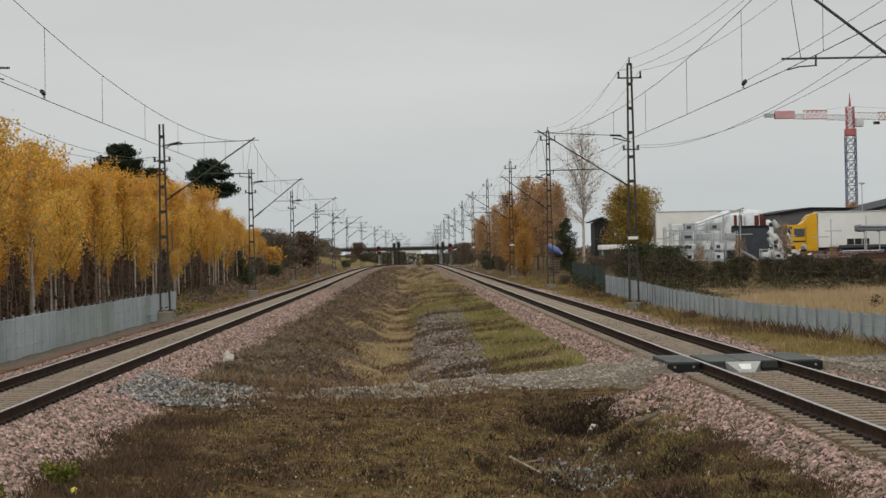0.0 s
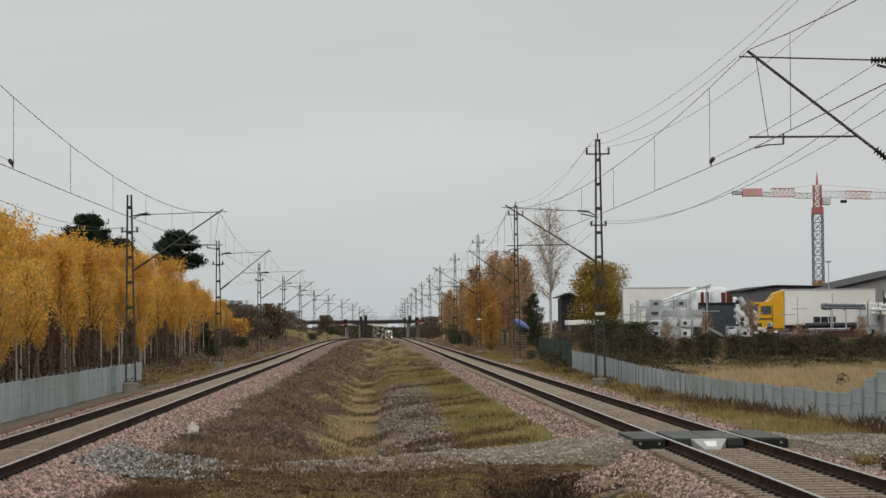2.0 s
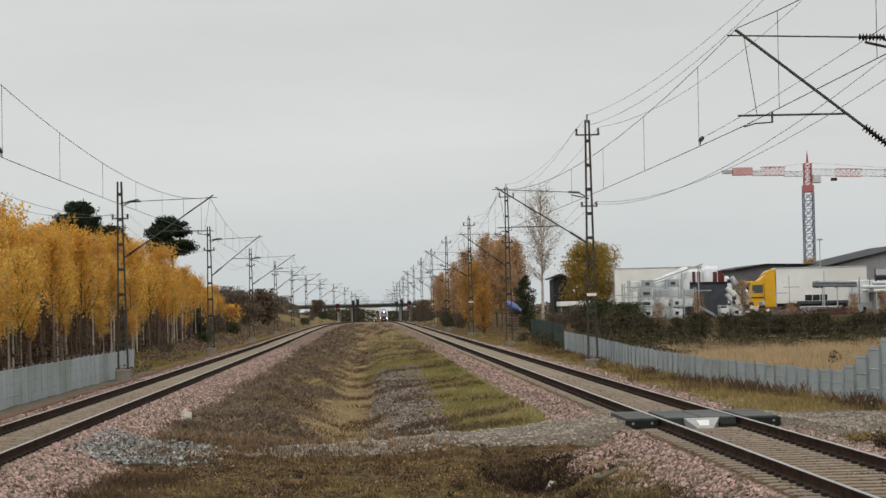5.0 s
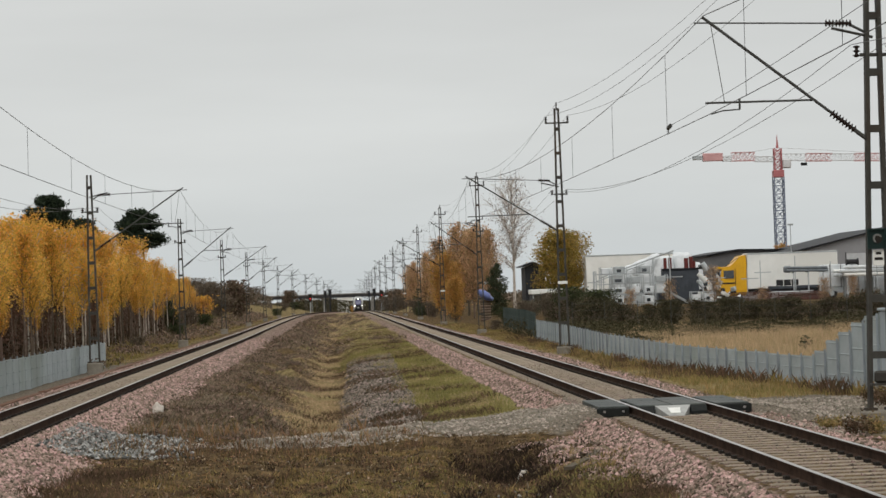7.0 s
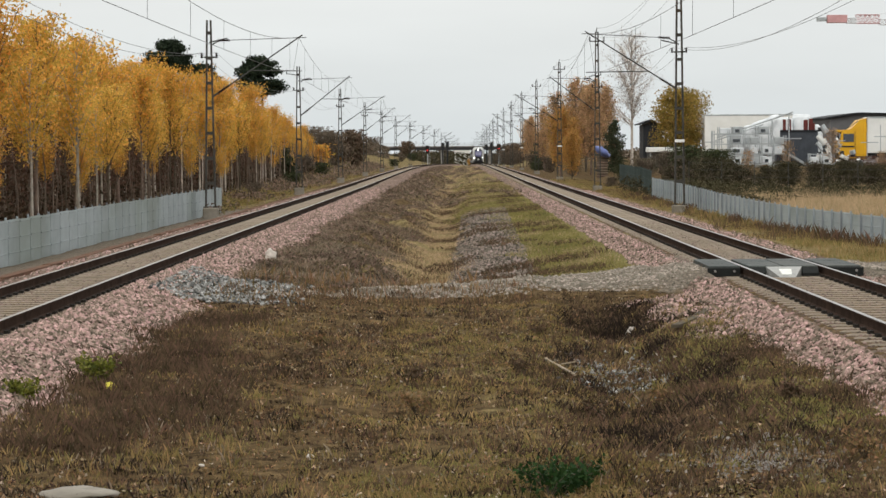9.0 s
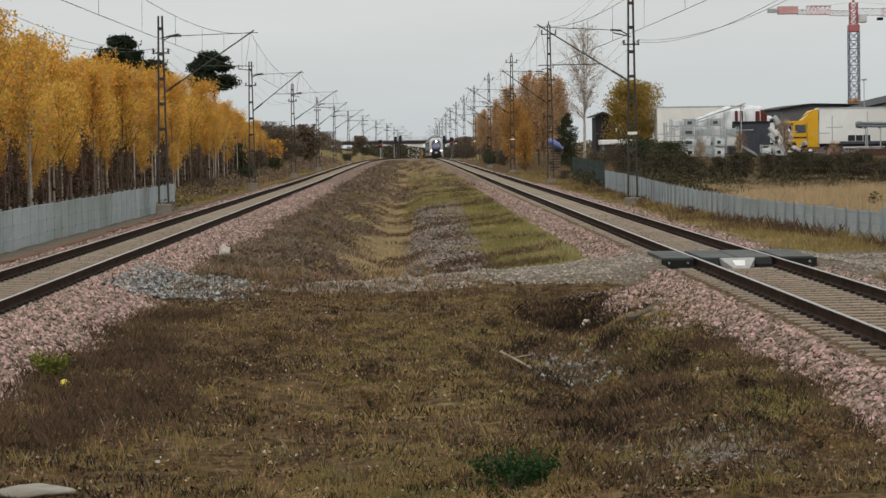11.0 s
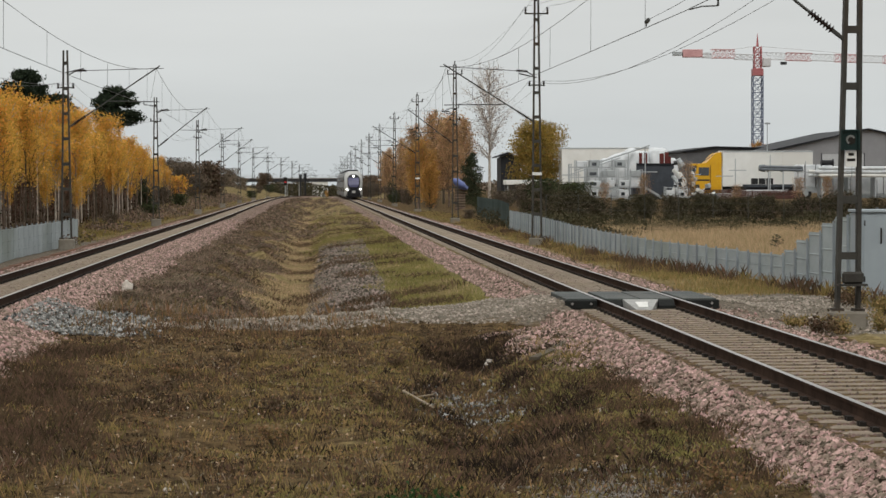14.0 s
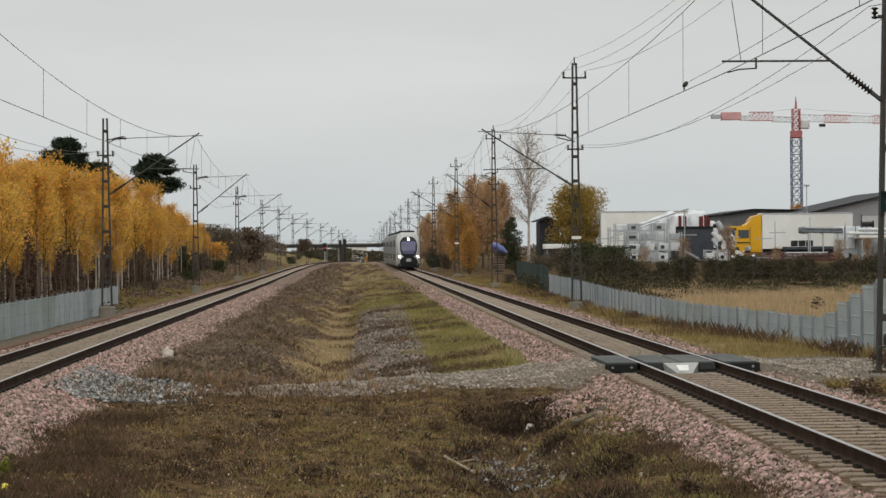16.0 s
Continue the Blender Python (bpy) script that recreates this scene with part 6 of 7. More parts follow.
# ---- ballast stones, grass and litter ----
def stones(name, x, y, z, size, material, label, seed):
    """Irregular stones, eight faces each, half sunk at the given places."""
    r = np.random.default_rng(seed)
    n = len(x)
    base = np.array([(1, 0, 0), (-1, 0, 0), (0, 1, 0), (0, -1, 0), (0, 0, 1), (0, 0, -1)], float)
    fc = np.array([(0, 2, 4), (2, 1, 4), (1, 3, 4), (3, 0, 4), (2, 0, 5), (1, 2, 5), (3, 1, 5), (0, 3, 5)])
    s = size * r.uniform(0.55, 1.35, (n, 1, 1))
    v = base[None] * s * r.uniform(0.65, 1.25, (n, 6, 1)) + r.normal(0, 0.22, (n, 6, 3)) * s
    v[:, :, 2] *= 0.8
    a = r.uniform(0, 2 * np.pi, n)
    c, q = np.cos(a)[:, None], np.sin(a)[:, None]
    v = np.stack([v[:, :, 0] * c - v[:, :, 1] * q, v[:, :, 0] * q + v[:, :, 1] * c, v[:, :, 2]], -1)
    v += np.stack([x, y, z], -1)[:, None, :]
    f = (np.arange(n)[:, None, None] * 6 + fc[None]).reshape(-1, 3)
    ob = new(name, mesh_np(name, v.reshape(-1, 3), f, material))
    return tagged(ob, label, "ballast", kind="stuff")


def scatter_bed(path_x, y0, y1, n, seed, lo, hi):
    r = np.random.default_rng(seed)
    y = y0 + (y1 - y0) * r.uniform(0, 1, n) ** 1.5
    d = r.uniform(lo, hi, n)
    x = path_x(y) + d
    z = height(x, y)
    keep = (bed(x, y) + 0.1 > land(x, y)) & ~((np.abs(y - 49.9) < 1.9) & (np.abs(x - XR) < 1.6))
    return x[keep], y[keep], z[keep]


for path_x, seed, spans, y0, first in (
        (right_x, 41, ((-2.5, -1.3, 38000, 0), (1.3, 2.9, 16000, 0), (-1.3, 1.3, 20000, 1)), 20.0, 19.0),
        (left_x, 42, ((0.96, 2.8, 52000, 0), (-2.4, -0.96, 9000, 0), (-0.96, 0.96, 12000, 1)), 25.0, 31.81)):
    for lo, hi, n, inner in spans:
        x, y, z = scatter_bed(path_x, y0, 85 if inner else 165, n, seed + n, lo, hi)
        if inner:
            gap = np.abs((y - first + PITCH / 2) % PITCH - PITCH / 2) > 0.15
            x, y, z = x[gap], y[gap], z[gap] - 0.012
        stones("ballast", x, y, z + 0.008, 0.027 if inner else 0.039, M_STONE_DARK if inner else M_STONE,
               "dark brown ballast between the sleepers" if inner else "pink crushed granite ballast", seed + n)
r = np.random.default_rng(51)
M_PALESTONE = mat("pale_grey_stone", (0.34, 0.34, 0.32), (0.085, 0.085, 0.08), 6, 0.9, bump=0.3, island=0.75, spec=0.05)
M_MOUND = mat("brown_grey_gravel", (0.25, 0.21, 0.17), (0.08, 0.066, 0.052), 6, 0.9, bump=0.3, island=0.7, spec=0.15)
n = 11000
x = r.uniform(-6, 5.0, n)
y = 47.6 + (2.8 + 1.6 * np.clip(x, 0, 6)) * r.uniform(0, 1, n)
k = (x > 2.2) | (vnoise(x, y * 0.7, 0.8, 89) + 0.22 * x > -0.75)
x, y = x[k], y[k]
stones("path_gravel", x, y, height(x, y), 0.034, M_PATHSTONE, "grey crushed rock on the path over the swale", 51)
n = 3600
x = np.clip(r.normal(-4.2, 0.55, n), -5.3, -2.6)
y = r.uniform(44.5, 52.5, n)
stones("stone_heap", x, y, height(x, y) + 0.01 + 0.04 * r.uniform(0, 1, n), 0.042, M_PALESTONE, "heap of pale grey broken stone by the path", 52)
n = 7000
mid = 0.5 * (left_x(80) + right_x(80))
y = r.uniform(58, 126, n)
x = mid + r.uniform(0.25, 2.35, n) + 0.011 * (y - 78)
kk = vnoise(x, y, 1.2, 43) > -0.45
x, y, n = x[kk], y[kk], int(kk.sum())
stones("gravel_mound", x, y, height(x, y) + 0.02, 0.055, M_MOUND, "grey gravel mound between the tracks", 53)
n = 1500
x, y = r.normal(2.75, 0.42, n), r.normal(22.6, 0.75, n)
stones("loose_gravel", x, y, height(x, y), 0.024, M_GREY_STONE, "loose grey gravel at the edge of the grass", 54)
n = 600
x, y = r.normal(2.2, 0.34, n), r.normal(33.4, 1.5, n)
stones("loose_gravel", x, y, height(x, y) + 0.02, 0.03, M_PALESTONE, "loose stones in the hollow", 55)
n = 9000
x, y = r.uniform(7.9, 11.8, n), r.uniform(43.5, 58, n)
k = (vnoise(x, y, 0.9, 58) > -0.55) & ~((y > 48.2) & (y < 51.6) & (x < 8.0))
stones("loose_gravel", x[k], y[k], height(x[k], y[k]) + 0.005, 0.036, M_PATHSTONE, "coarse pale gravel between the crossing and the fence", 57)


# twig colour taken down to black to carry the shade of the hollow
M_PIT = mat("dead_brambles_and_shade", (0.045, 0.034, 0.026), (0.018, 0.014, 0.011), 0.8, 0.95, island=0.4, spec=0.02)
M_OCHREGRASS = mat("ochre_dead_grass", (0.38, 0.29, 0.12), (0.18, 0.135, 0.052), 0.8, 0.9, island=0.5, trans=0.2, spec=0.03)
M_LITTERDARK = mat("dark_litter", (0.085, 0.058, 0.040), (0.026, 0.018, 0.013), 2, 0.95, island=0.5, spec=0.02)
M_PALELITTER = mat("pale_litter", (0.44, 0.38, 0.29), (0.24, 0.20, 0.15), 2, 0.9, island=0.5, spec=0.05)
M_PALEGRASS = mat("pale_dead_stems", (0.30, 0.25, 0.175), (0.16, 0.13, 0.09), 0.8, 0.9, island=0.5, trans=0.15, spec=0.03)


def blades(name, x, y, h, width, lean, material, label, seed, per=1, spread=0.05):
    """Tufts of thin tapering blades."""
    r = np.random.default_rng(seed)
    x, y, h = np.repeat(x, per), np.repeat(y, per), np.repeat(h, per)
    n = len(x)
    x, y = x + r.normal(0, spread, n), y + r.normal(0, spread, n)
    z = height(x, y) - 0.02
    h = h * r.uniform(0.5, 1.25, n)
    a = r.uniform(0, 2 * np.pi, n)
    w = width * r.uniform(0.6, 1.3, n)
    dx, dy = np.cos(a) * w, np.sin(a) * w
    lx, ly = r.normal(0, lean, n) * h, r.normal(0, lean, n) * h
    p = np.stack([x, y, z], -1)
    mid_ = p + np.stack([lx * 0.35, ly * 0.35, h * 0.6], -1)
    tip = p + np.stack([lx, ly, h], -1)
    sd = np.stack([dx, dy, dx * 0], -1)
    if width > 0.0085:
        v = np.stack([p - sd, p + sd, tip], 1).reshape(-1, 3)
        f = np.arange(3 * n).reshape(-1, 3)
    else:
        v = np.stack([p - sd, p + sd, tip + sd * 0.15, mid_ - sd * 0.7], 1).reshape(-1, 3)
        f = np.arange(4 * n).reshape(-1, 4)
    return tagged(new(name, mesh_np(name, v, f, material)), label, "grass", kind="stuff")


def off_bed(x, y, gap=0.02):
    return (land(x, y) > bed(x, y) + gap) & ~((y > 47.5) & (y < 49.8 + 1.5 * np.clip(x, 0, 6)) & (x > -4.5))


r = np.random.default_rng(61)


def field(n, x0, x1, y0, y1, clump, seed, thr=-0.2, power=1.3):
    y = y0 + (y1 - y0) * r.uniform(0, 1, n) ** power
    x = r.uniform(x0, x1, n)
    k = off_bed(x, y) & (vnoise(x, y, clump, seed) + 0.5 * vnoise(x, y, clump * 0.35, seed + 1) > thr)
    return x[k], y[k]


x, y = field(36000, -5.0, 5.0, 19, 47, 0.6, 11, -0.05)
blades("withered_grass", x, y, 0.050 + 0.03 * vnoise(x, y, 0.5, 70), 0.0036, 0.26, M_BROWNGRASS, "short withered brown grass between the tracks", 62, 3, 0.06)
x, y = field(18000, -5.5, 4.6, 19, 47.2, 1.1, 13, 0.05)
blades("dead_heather", x, y, 0.062 + 0.045 * vnoise(x, y, 0.45, 71), 0.0036, 0.26, M_HEATHER, "dark dead heather and weeds", 63, 4, 0.07)
x, y = field(20000, -1.0, 2.2, 19, 46, 1.2, 15, -0.2)
blades("straw_tufts", x, y, 0.060 + 0.04 * vnoise(x, y, 0.45, 72), 0.0036, 0.30, M_OCHREGRASS, "pale straw tufts in the brown grass", 64, 3, 0.05)
x, y = field(7000, -4.5, 1.0, 19, 40, 1.0, 73, 0.45)
blades("straw_tufts", x, y, 0.075 + 0.03 * vnoise(x, y, 0.6, 74), 0.0038, 0.30, M_OCHREGRASS, "pale straw tufts among the dark weeds", 94, 3, 0.05)
x, y = field(9000, -1.0, 4.6, 19, 40, 1.0, 17, 0.05)
blades("green_tufts", x, y, np.full(len(x), 0.06), 0.005, 0.4, M_GREENGRASS, "patches of short green grass", 65, 4, 0.06)
# fine litter: bits of stem, bark and leaf on the soil
for seed, n, material, size, label in ((110, 30000, M_LITTERDARK, 0.012, "dark bits of stem and bark on the soil"), (111, 26000, M_BROWNGRASS, 0.011, "brown bits of dead grass on the soil"),
                                       (112, 5200, M_PALELITTER, 0.010, "pale bits of stem and gravel on the soil")):
    x, y = field(n, -5.0, 4.8, 19, 47.5, 0.5, seed, -0.15)
    c = np.column_stack([x, y, height(x, y) + 0.012 + 0.035 * r.uniform(0, 1, len(x))])
    tagged(new("ground_litter", leaves(r, c, size, "ground_litter", material, 0.3, 1.5)), label, "litter", kind="stuff")
# pale stems, small dark tussocks and ochre clumps scattered through the brown grass
x, y = field(2600, -4.6, 4.2, 19, 47, 0.5, 78, 0.1)
blades("pale_stems", x, y, 0.09 + 0.06 * vnoise(x, y, 0.4, 79), 0.0034, 0.30, M_PALEGRASS, "thin pale dead stems in the brown grass", 98, 3, 0.04)
for seed, n, material, h, label in ((85, 1100, M_PIT, 0.085, "small black tussocks in the brown grass"), (86, 1300, M_HEATHER, 0.10, "dark brown tussocks in the grass"),
                                    (87, 950, M_OCHREGRASS, 0.10, "ochre tussocks in the grass"), (88, 420, M_GREENGRASS, 0.07, "small green tussocks in the grass")):
    x, y = field(n, -4.8, 4.4, 19, 47, 1.6, seed, 0.05)
    blades("tussocks", x, y, h * r.uniform(0.6, 1.5, len(x)), 0.0038, 0.24, material, label, seed + 100, 20, 0.075)
n = 5200
x, y = r.uniform(2.9, 4.7, n), r.uniform(36.5, 47.5, n)
k = (vnoise(x, y, 1.0, 35) + (x - 3.6) > -0.35) & (x > 3.12 + 0.15 * vnoise(x, y, 0.5, 36))
stones("ballast", x[k], y[k], height(x[k], y[k]) + 0.01, 0.038, M_STONE, "pink ballast spilled beside the hollow", 56)
n = 1800
x, y = r.uniform(-4.5, 4.8, n), 19 + 27 * r.uniform(0, 1, n)
k = off_bed(x, y)
lit = np.column_stack([x, y, height(x, y) + 0.03 + 0.04 * r.uniform(0, 1, n)])[k]
tagged(new("fallen_leaves", leaves(r, lit, 0.016, "fallen_leaves", mat("dry_leaf", (0.40, 0.31, 0.19), (0.2, 0.14, 0.08), 3, 0.8, island=0.5), 0.5)), "dry pale leaves scattered in the grass", "leaves", kind="stuff")
n = 2600
g = r.integers(0, 3, n)
x = np.array([3.55, 3.2, 3.55])[g] + r.normal(0, 0.34, n)
y = np.array([36.8, 32.5, 25.8])[g] + r.normal(0, 1.5, n)
k = off_bed(x, y)
blades("green_tufts", x[k], y[k], np.full(k.sum(), 0.08), 0.005, 0.4, M_GREENGRASS, "patches of short green grass beside the ballast", 91, 3, 0.06)
n = 1200
x, y = r.uniform(0.9, 3.4, n), r.uniform(21, 33, n)
k = off_bed(x, y) & (vnoise(x, y, 0.9, 57) > -0.1)
blades("dead_heather", x[k], y[k], r.uniform(0.05, 0.16, k.sum()), 0.004, 0.4, M_HEATHER, "dark dead heather in the brown grass", 92, 6, 0.09)
n = 3000
x, y = r.normal(1.35, 0.45, n), r.uniform(19.5, 31, n)
k = off_bed(x, y) & (vnoise(x, y, 0.7, 113) > -0.3)
blades("straw_tufts", x[k], y[k], 0.065 + 0.03 * vnoise(x[k], y[k], 0.4, 114), 0.0036, 0.26, M_OCHREGRASS, "ochre grass on the edge of the gully", 115, 4, 0.06)
n = 2200
x, y = r.uniform(-0.9, 3.6, n), r.normal(20.8, 0.9, n)
k = off_bed(x, y) & (y > 19) & (vnoise(x, y, 0.6, 116) > -0.1)
blades("green_tufts", x[k], y[k], np.full(k.sum(), 0.05), 0.004, 0.3, M_GREENGRASS, "green grass at the near edge of the ground", 117, 4, 0.05)
# along the gully and up its bank
n = 3800
y = 23 + 22 * r.uniform(0, 1, n)
x = np.interp(y, [22, 34, 46], [2.0, 2.45, 2.75]) + r.normal(0.25, 0.75, n) * np.interp(y, [22, 34, 46], [1.0, 0.95, 0.4])
k = off_bed(x, y) & (vnoise(x, y * 0.6, 0.7, 75) + 0.4 * vnoise(x, y, 0.3, 76) > -0.15)
blades("dark_weeds", x[k], y[k], r.uniform(0.03, 0.13, k.sum()), 0.0038, 0.28, M_HEATHER, "dark weeds along the gully beside the ballast", 95, 10, 0.09)
k = off_bed(x, y) & (vnoise(x, y * 0.6, 0.6, 77) > 0.28)
blades("dark_weeds", x[k], y[k], r.uniform(0.05, 0.15, k.sum()), 0.0036, 0.28, M_PIT, "black dead weeds in the gully", 96, 12, 0.08)
# around the hollow
# the hollow's shade is put into these near-black bramble blades
n = 3000
x, y = r.normal(2.66, 0.27, n), r.normal(43.1, 1.5, n)
k = off_bed(x, y)
blades("dead_brambles", x[k], y[k], r.uniform(0.03, 0.11, k.sum()), 0.0036, 0.28, M_PIT, "dead brambles with the hollow's shade in their black, before the crossing", 93, 16, 0.10)
n = 1100
x, y = r.normal(2.55, 0.22, n), r.normal(43.4, 1.5, n)
k = off_bed(x, y)
blades("dark_weeds", x[k], y[k], r.uniform(0.04, 0.13, k.sum()), 0.0036, 0.28, M_HEATHER, "tall dark weeds in the hollow before the crossing", 66, 8, 0.08)
n = 800
x, y = r.uniform(-4.4, 1.6, n), 47.6 + r.normal(0, 1.2, n)
blades("dark_weeds", x, y, r.uniform(0.04, 0.16, n), 0.004, 0.3, M_HEATHER, "dark weeds along the stony path", 120, 6, 0.10)
blades("weed_stalks", x, y, r.uniform(0.06, 0.26, n), 0.0028, 0.15, M_BROWNGRASS, "tall brown weed stalks along the path", 67, 2, 0.05)
x, y = r.uniform(-4.2, 0.5, 420), 52.6 + r.normal(0, 0.8, 420)
blades("weed_stalks", x, y, r.uniform(0.1, 0.42, 420), 0.003, 0.15, M_BROWNGRASS, "tall brown weed stalks beyond the path", 68, 2, 0.05)
# dark brambles along the foot of the ballast
n = 4600
x, y = r.normal(-3.6, 0.75, n), r.uniform(23, 42, n)
k = off_bed(x, y) & (vnoise(x, y, 1.3, 37) > -0.35)
blades("dark_weeds", x[k], y[k], r.uniform(0.04, 0.17, k.sum()), 0.0038, 0.28, M_HEATHER, "dark tangled weeds along the ballast foot", 81, 11, 0.1)
n = 2200
x, y = r.normal(4.0, 0.4, n), r.uniform(22, 37, n)
k = off_bed(x, y) & (vnoise(x, y, 1.3, 39) > -0.1)
blades("dark_weeds", x[k], y[k], r.uniform(0.04, 0.13, k.sum()), 0.0038, 0.28, M_HEATHER, "dark tangled weeds beside the ballast", 82, 11, 0.1)
# the swale beyond the path
M_SHRUBTWIG = mat("dark_twiggy_scrub", (0.26, 0.20, 0.142), (0.08, 0.058, 0.043), 0.8, 0.95, island=0.6, spec=0.03)
yy = 52 + 170 * r.uniform(0, 1, 52000) ** 1.5
mid = 0.5 * (left_x(yy) + right_x(yy))
xx = mid + r.uniform(-4.4, 4.2, len(yy))
ok = off_bed(xx, yy)
rel = xx - mid + 0.55 * vnoise(xx, yy * 0.6, 1.7, 12)
left_bank = ok & (rel < -1.2) & (xx > left_x(yy) + 2.35) & (vnoise(xx, yy * 0.6, 0.9, 33) > -0.25)
straw_z = ok & (rel > -1.5) & (rel < 0.4) & (vnoise(xx, yy, 1.6, 21) > -0.5)
green_z = ok & ((rel > 2.1) | ((yy > 118) & (rel > 0.2)))
blades("bank_heather", xx[left_bank], yy[left_bank], np.full(left_bank.sum(), 0.13), 0.008, 0.5, M_SHRUBTWIG, "brown heather bank below the curving track", 71, 3, 0.12)
k = left_bank & (vnoise(xx, yy * 0.45, 0.9, 6) > 0.0)
lit = np.column_stack([xx, yy, height(xx, yy)])[k]
lit = np.repeat(lit, 5, axis=0) + r.normal(0, 1, (5 * k.sum(), 3)) * (0.16, 0.24, 0.04) + (0, 0, 0.05)
tagged(new("bank_scrub", leaves(r, lit, 0.02, "bank_scrub", M_SHRUBTWIG, 0.0, 2.6)), "dark twiggy scrub in clumps on the bank", "scrub", kind="stuff")
k = left_bank & (vnoise(xx, yy, 0.9, 23) > np.interp(yy, [52, 70, 100], [-0.5, -0.25, 0.05]))
blades("bank_grass", xx[k], yy[k], np.full(k.sum(), 0.15), 0.007, 0.45, M_PALEGRASS, "withered grass on the bank", 72, 2, 0.12)
blades("swale_straw", xx[straw_z], yy[straw_z], np.full(straw_z.sum(), 0.12), 0.009, 0.4, M_STRAW, "straw-coloured grass in the swale", 73, 4, 0.12)
blades("swale_green", xx[green_z], yy[green_z], np.full(green_z.sum(), 0.11), 0.009, 0.35, M_GREENGRASS, "dull green grass beside the ballast", 74, 5, 0.12)
k = ok & (rel > -1.5) & (vnoise(xx, yy * 0.7, 1.5, 45) + 0.4 * vnoise(xx, yy, 0.5, 46) > 0.30)
blades("swale_weeds", xx[k], yy[k], np.full(k.sum(), 0.14), 0.008, 0.4, M_HEATHER, "dark weed clumps scattered in the swale", 83, 3, 0.15)
k = green_z & (vnoise(xx, yy * 0.6, 1.2, 25) + 0.5 * vnoise(xx, yy, 0.5, 26) > 0.3)
blades("swale_straw", xx[k], yy[k], np.full(k.sum(), 0.14), 0.009, 0.35, M_STRAW, "straw tufts in the green grass", 75, 2, 0.12)
# rough growth on the rise towards the crest
n = 9000
yc = 150 + 290 * r.uniform(0, 1, n)
uc = r.uniform(0, 1, n)
xc = left_x(yc) + 2.4 + uc * np.maximum(right_x(yc) - left_x(yc) - 4.4, 0.3)
ok2 = off_bed(xc, yc)
tuft = vnoise(xc, yc * 0.14, 0.9, 61) + 0.4 * vnoise(xc, yc * 0.3, 0.4, 62)
k = ok2 & (tuft + 0.9 * (0.35 - uc) > 0.15)
lit = np.repeat(np.column_stack([xc, yc, height(xc, yc)])[k], 7, axis=0)
lit = lit + r.normal(0, 1, lit.shape) * (0.20, 0.5, 0.09) + (0, 0, 0.10)
tagged(new("bank_scrub", leaves(r, lit, 0.04, "bank_scrub", M_SHRUBTWIG, 0.0, 2.0)), "dark scrub clumps between the tracks farther off", "scrub", kind="stuff")
k = ok2 & (tuft < 0.1) & (uc > 0.3)
blades("swale_straw", xc[k], yc[k], np.full(k.sum(), 0.16), 0.02, 0.4, M_STRAW, "straw tufts between the tracks farther off", 97, 3, 0.3)
# right verge, straw field, left verge
n = 20000
yv = 36 + 190 * r.uniform(0, 1, n) ** 1.4
xv = right_x(yv) + r.uniform(2.5, 5.4, n)
k = off_bed(xv, yv) & ~((yv < 55) & (vnoise(xv, yv, 1.2, 59) < 0.25)) & (vnoise(xv, yv * 0.4, 1.0, 63) + (xv - right_x(yv) - 3.2) > -0.25)
blades("verge_straw", xv[k], yv[k], np.full(k.sum(), 0.17), 0.009, 0.35, M_OCHREGRASS, "yellowed grass verge below the fence", 76, 2, 0.1)
kg = k & (vnoise(xv, yv, 2.5, 28) > 0.0)
blades("verge_green", xv[kg], yv[kg], np.full(kg.sum(), 0.13), 0.009, 0.4, M_GREENGRASS, "green grass on the verge", 84, 2, 0.1)
k = k & (vnoise(xv, yv, 2, 27) > 0.3)
blades("verge_weeds", xv[k], yv[k], np.full(k.sum(), 0.24), 0.009, 0.4, M_HEATHER, "dark weeds on the verge", 77, 2, 0.1)
yw = 52 + 90 * r.uniform(0, 1, 700) ** 1.3
xw = np.interp(yw, [56, 66, 84, 100, 138], [12.3, 11.75, 10.5, 10.15, 10.5]) - np.abs(r.normal(0, 0.3, 700))
k = vnoise(yw, yw * 0, 2.0, 118) > -0.1
blades("fence_weeds", xw[k], yw[k], r.uniform(0.12, 0.42, k.sum()), 0.005, 0.25, M_HEATHER, "dark weeds at the foot of the sheet fence", 119, 9, 0.09)
blades("fence_weeds", xw[~k], yw[~k], r.uniform(0.12, 0.36, (~k).sum()), 0.005, 0.25, M_OCHREGRASS, "yellowed weeds at the foot of the sheet fence", 121, 8, 0.09)
n = 26000
xf, yf = r.uniform(12, 33, n), r.uniform(66, 168, n)
blades("straw_field", xf, yf, 0.36 + 0.14 * vnoise(xf, yf * 0.4, 1.5, 64), 0.012, 0.3, M_STRAW, "tall straw-coloured grass behind the fence", 78, 3, 0.25)
n = 16000
yf = 108 + 300 * r.uniform(0, 1, n) ** 1.2
xf = left_x(yf) - 3.6 - r.gamma(2, 1.6, n)
k = vnoise(xf, yf * 0.35, 1.6, 65) + 0.4 * vnoise(xf, yf, 0.7, 66) > 0.05
lit = np.repeat(np.column_stack([xf, yf, height(xf, yf)])[k], 5, axis=0)
lit = lit + r.normal(0, 1, lit.shape) * (0.3, 0.5, 0.13) + (0, 0, 0.2)
tagged(new("bank_scrub", leaves(r, lit, 0.04, "bank_scrub", M_SHRUBTWIG, 0.0, 2.2)), "brown twiggy scrub on the left bank", "scrub", kind="stuff")
blades("bank_straw", xf, yf, np.full(n, 0.32), 0.014, 0.35, M_OCHREGRASS, "pale dry grass on the left bank", 79, 2, 0.2)
k = vnoise(xf, yf, 3, 29) > 0.1
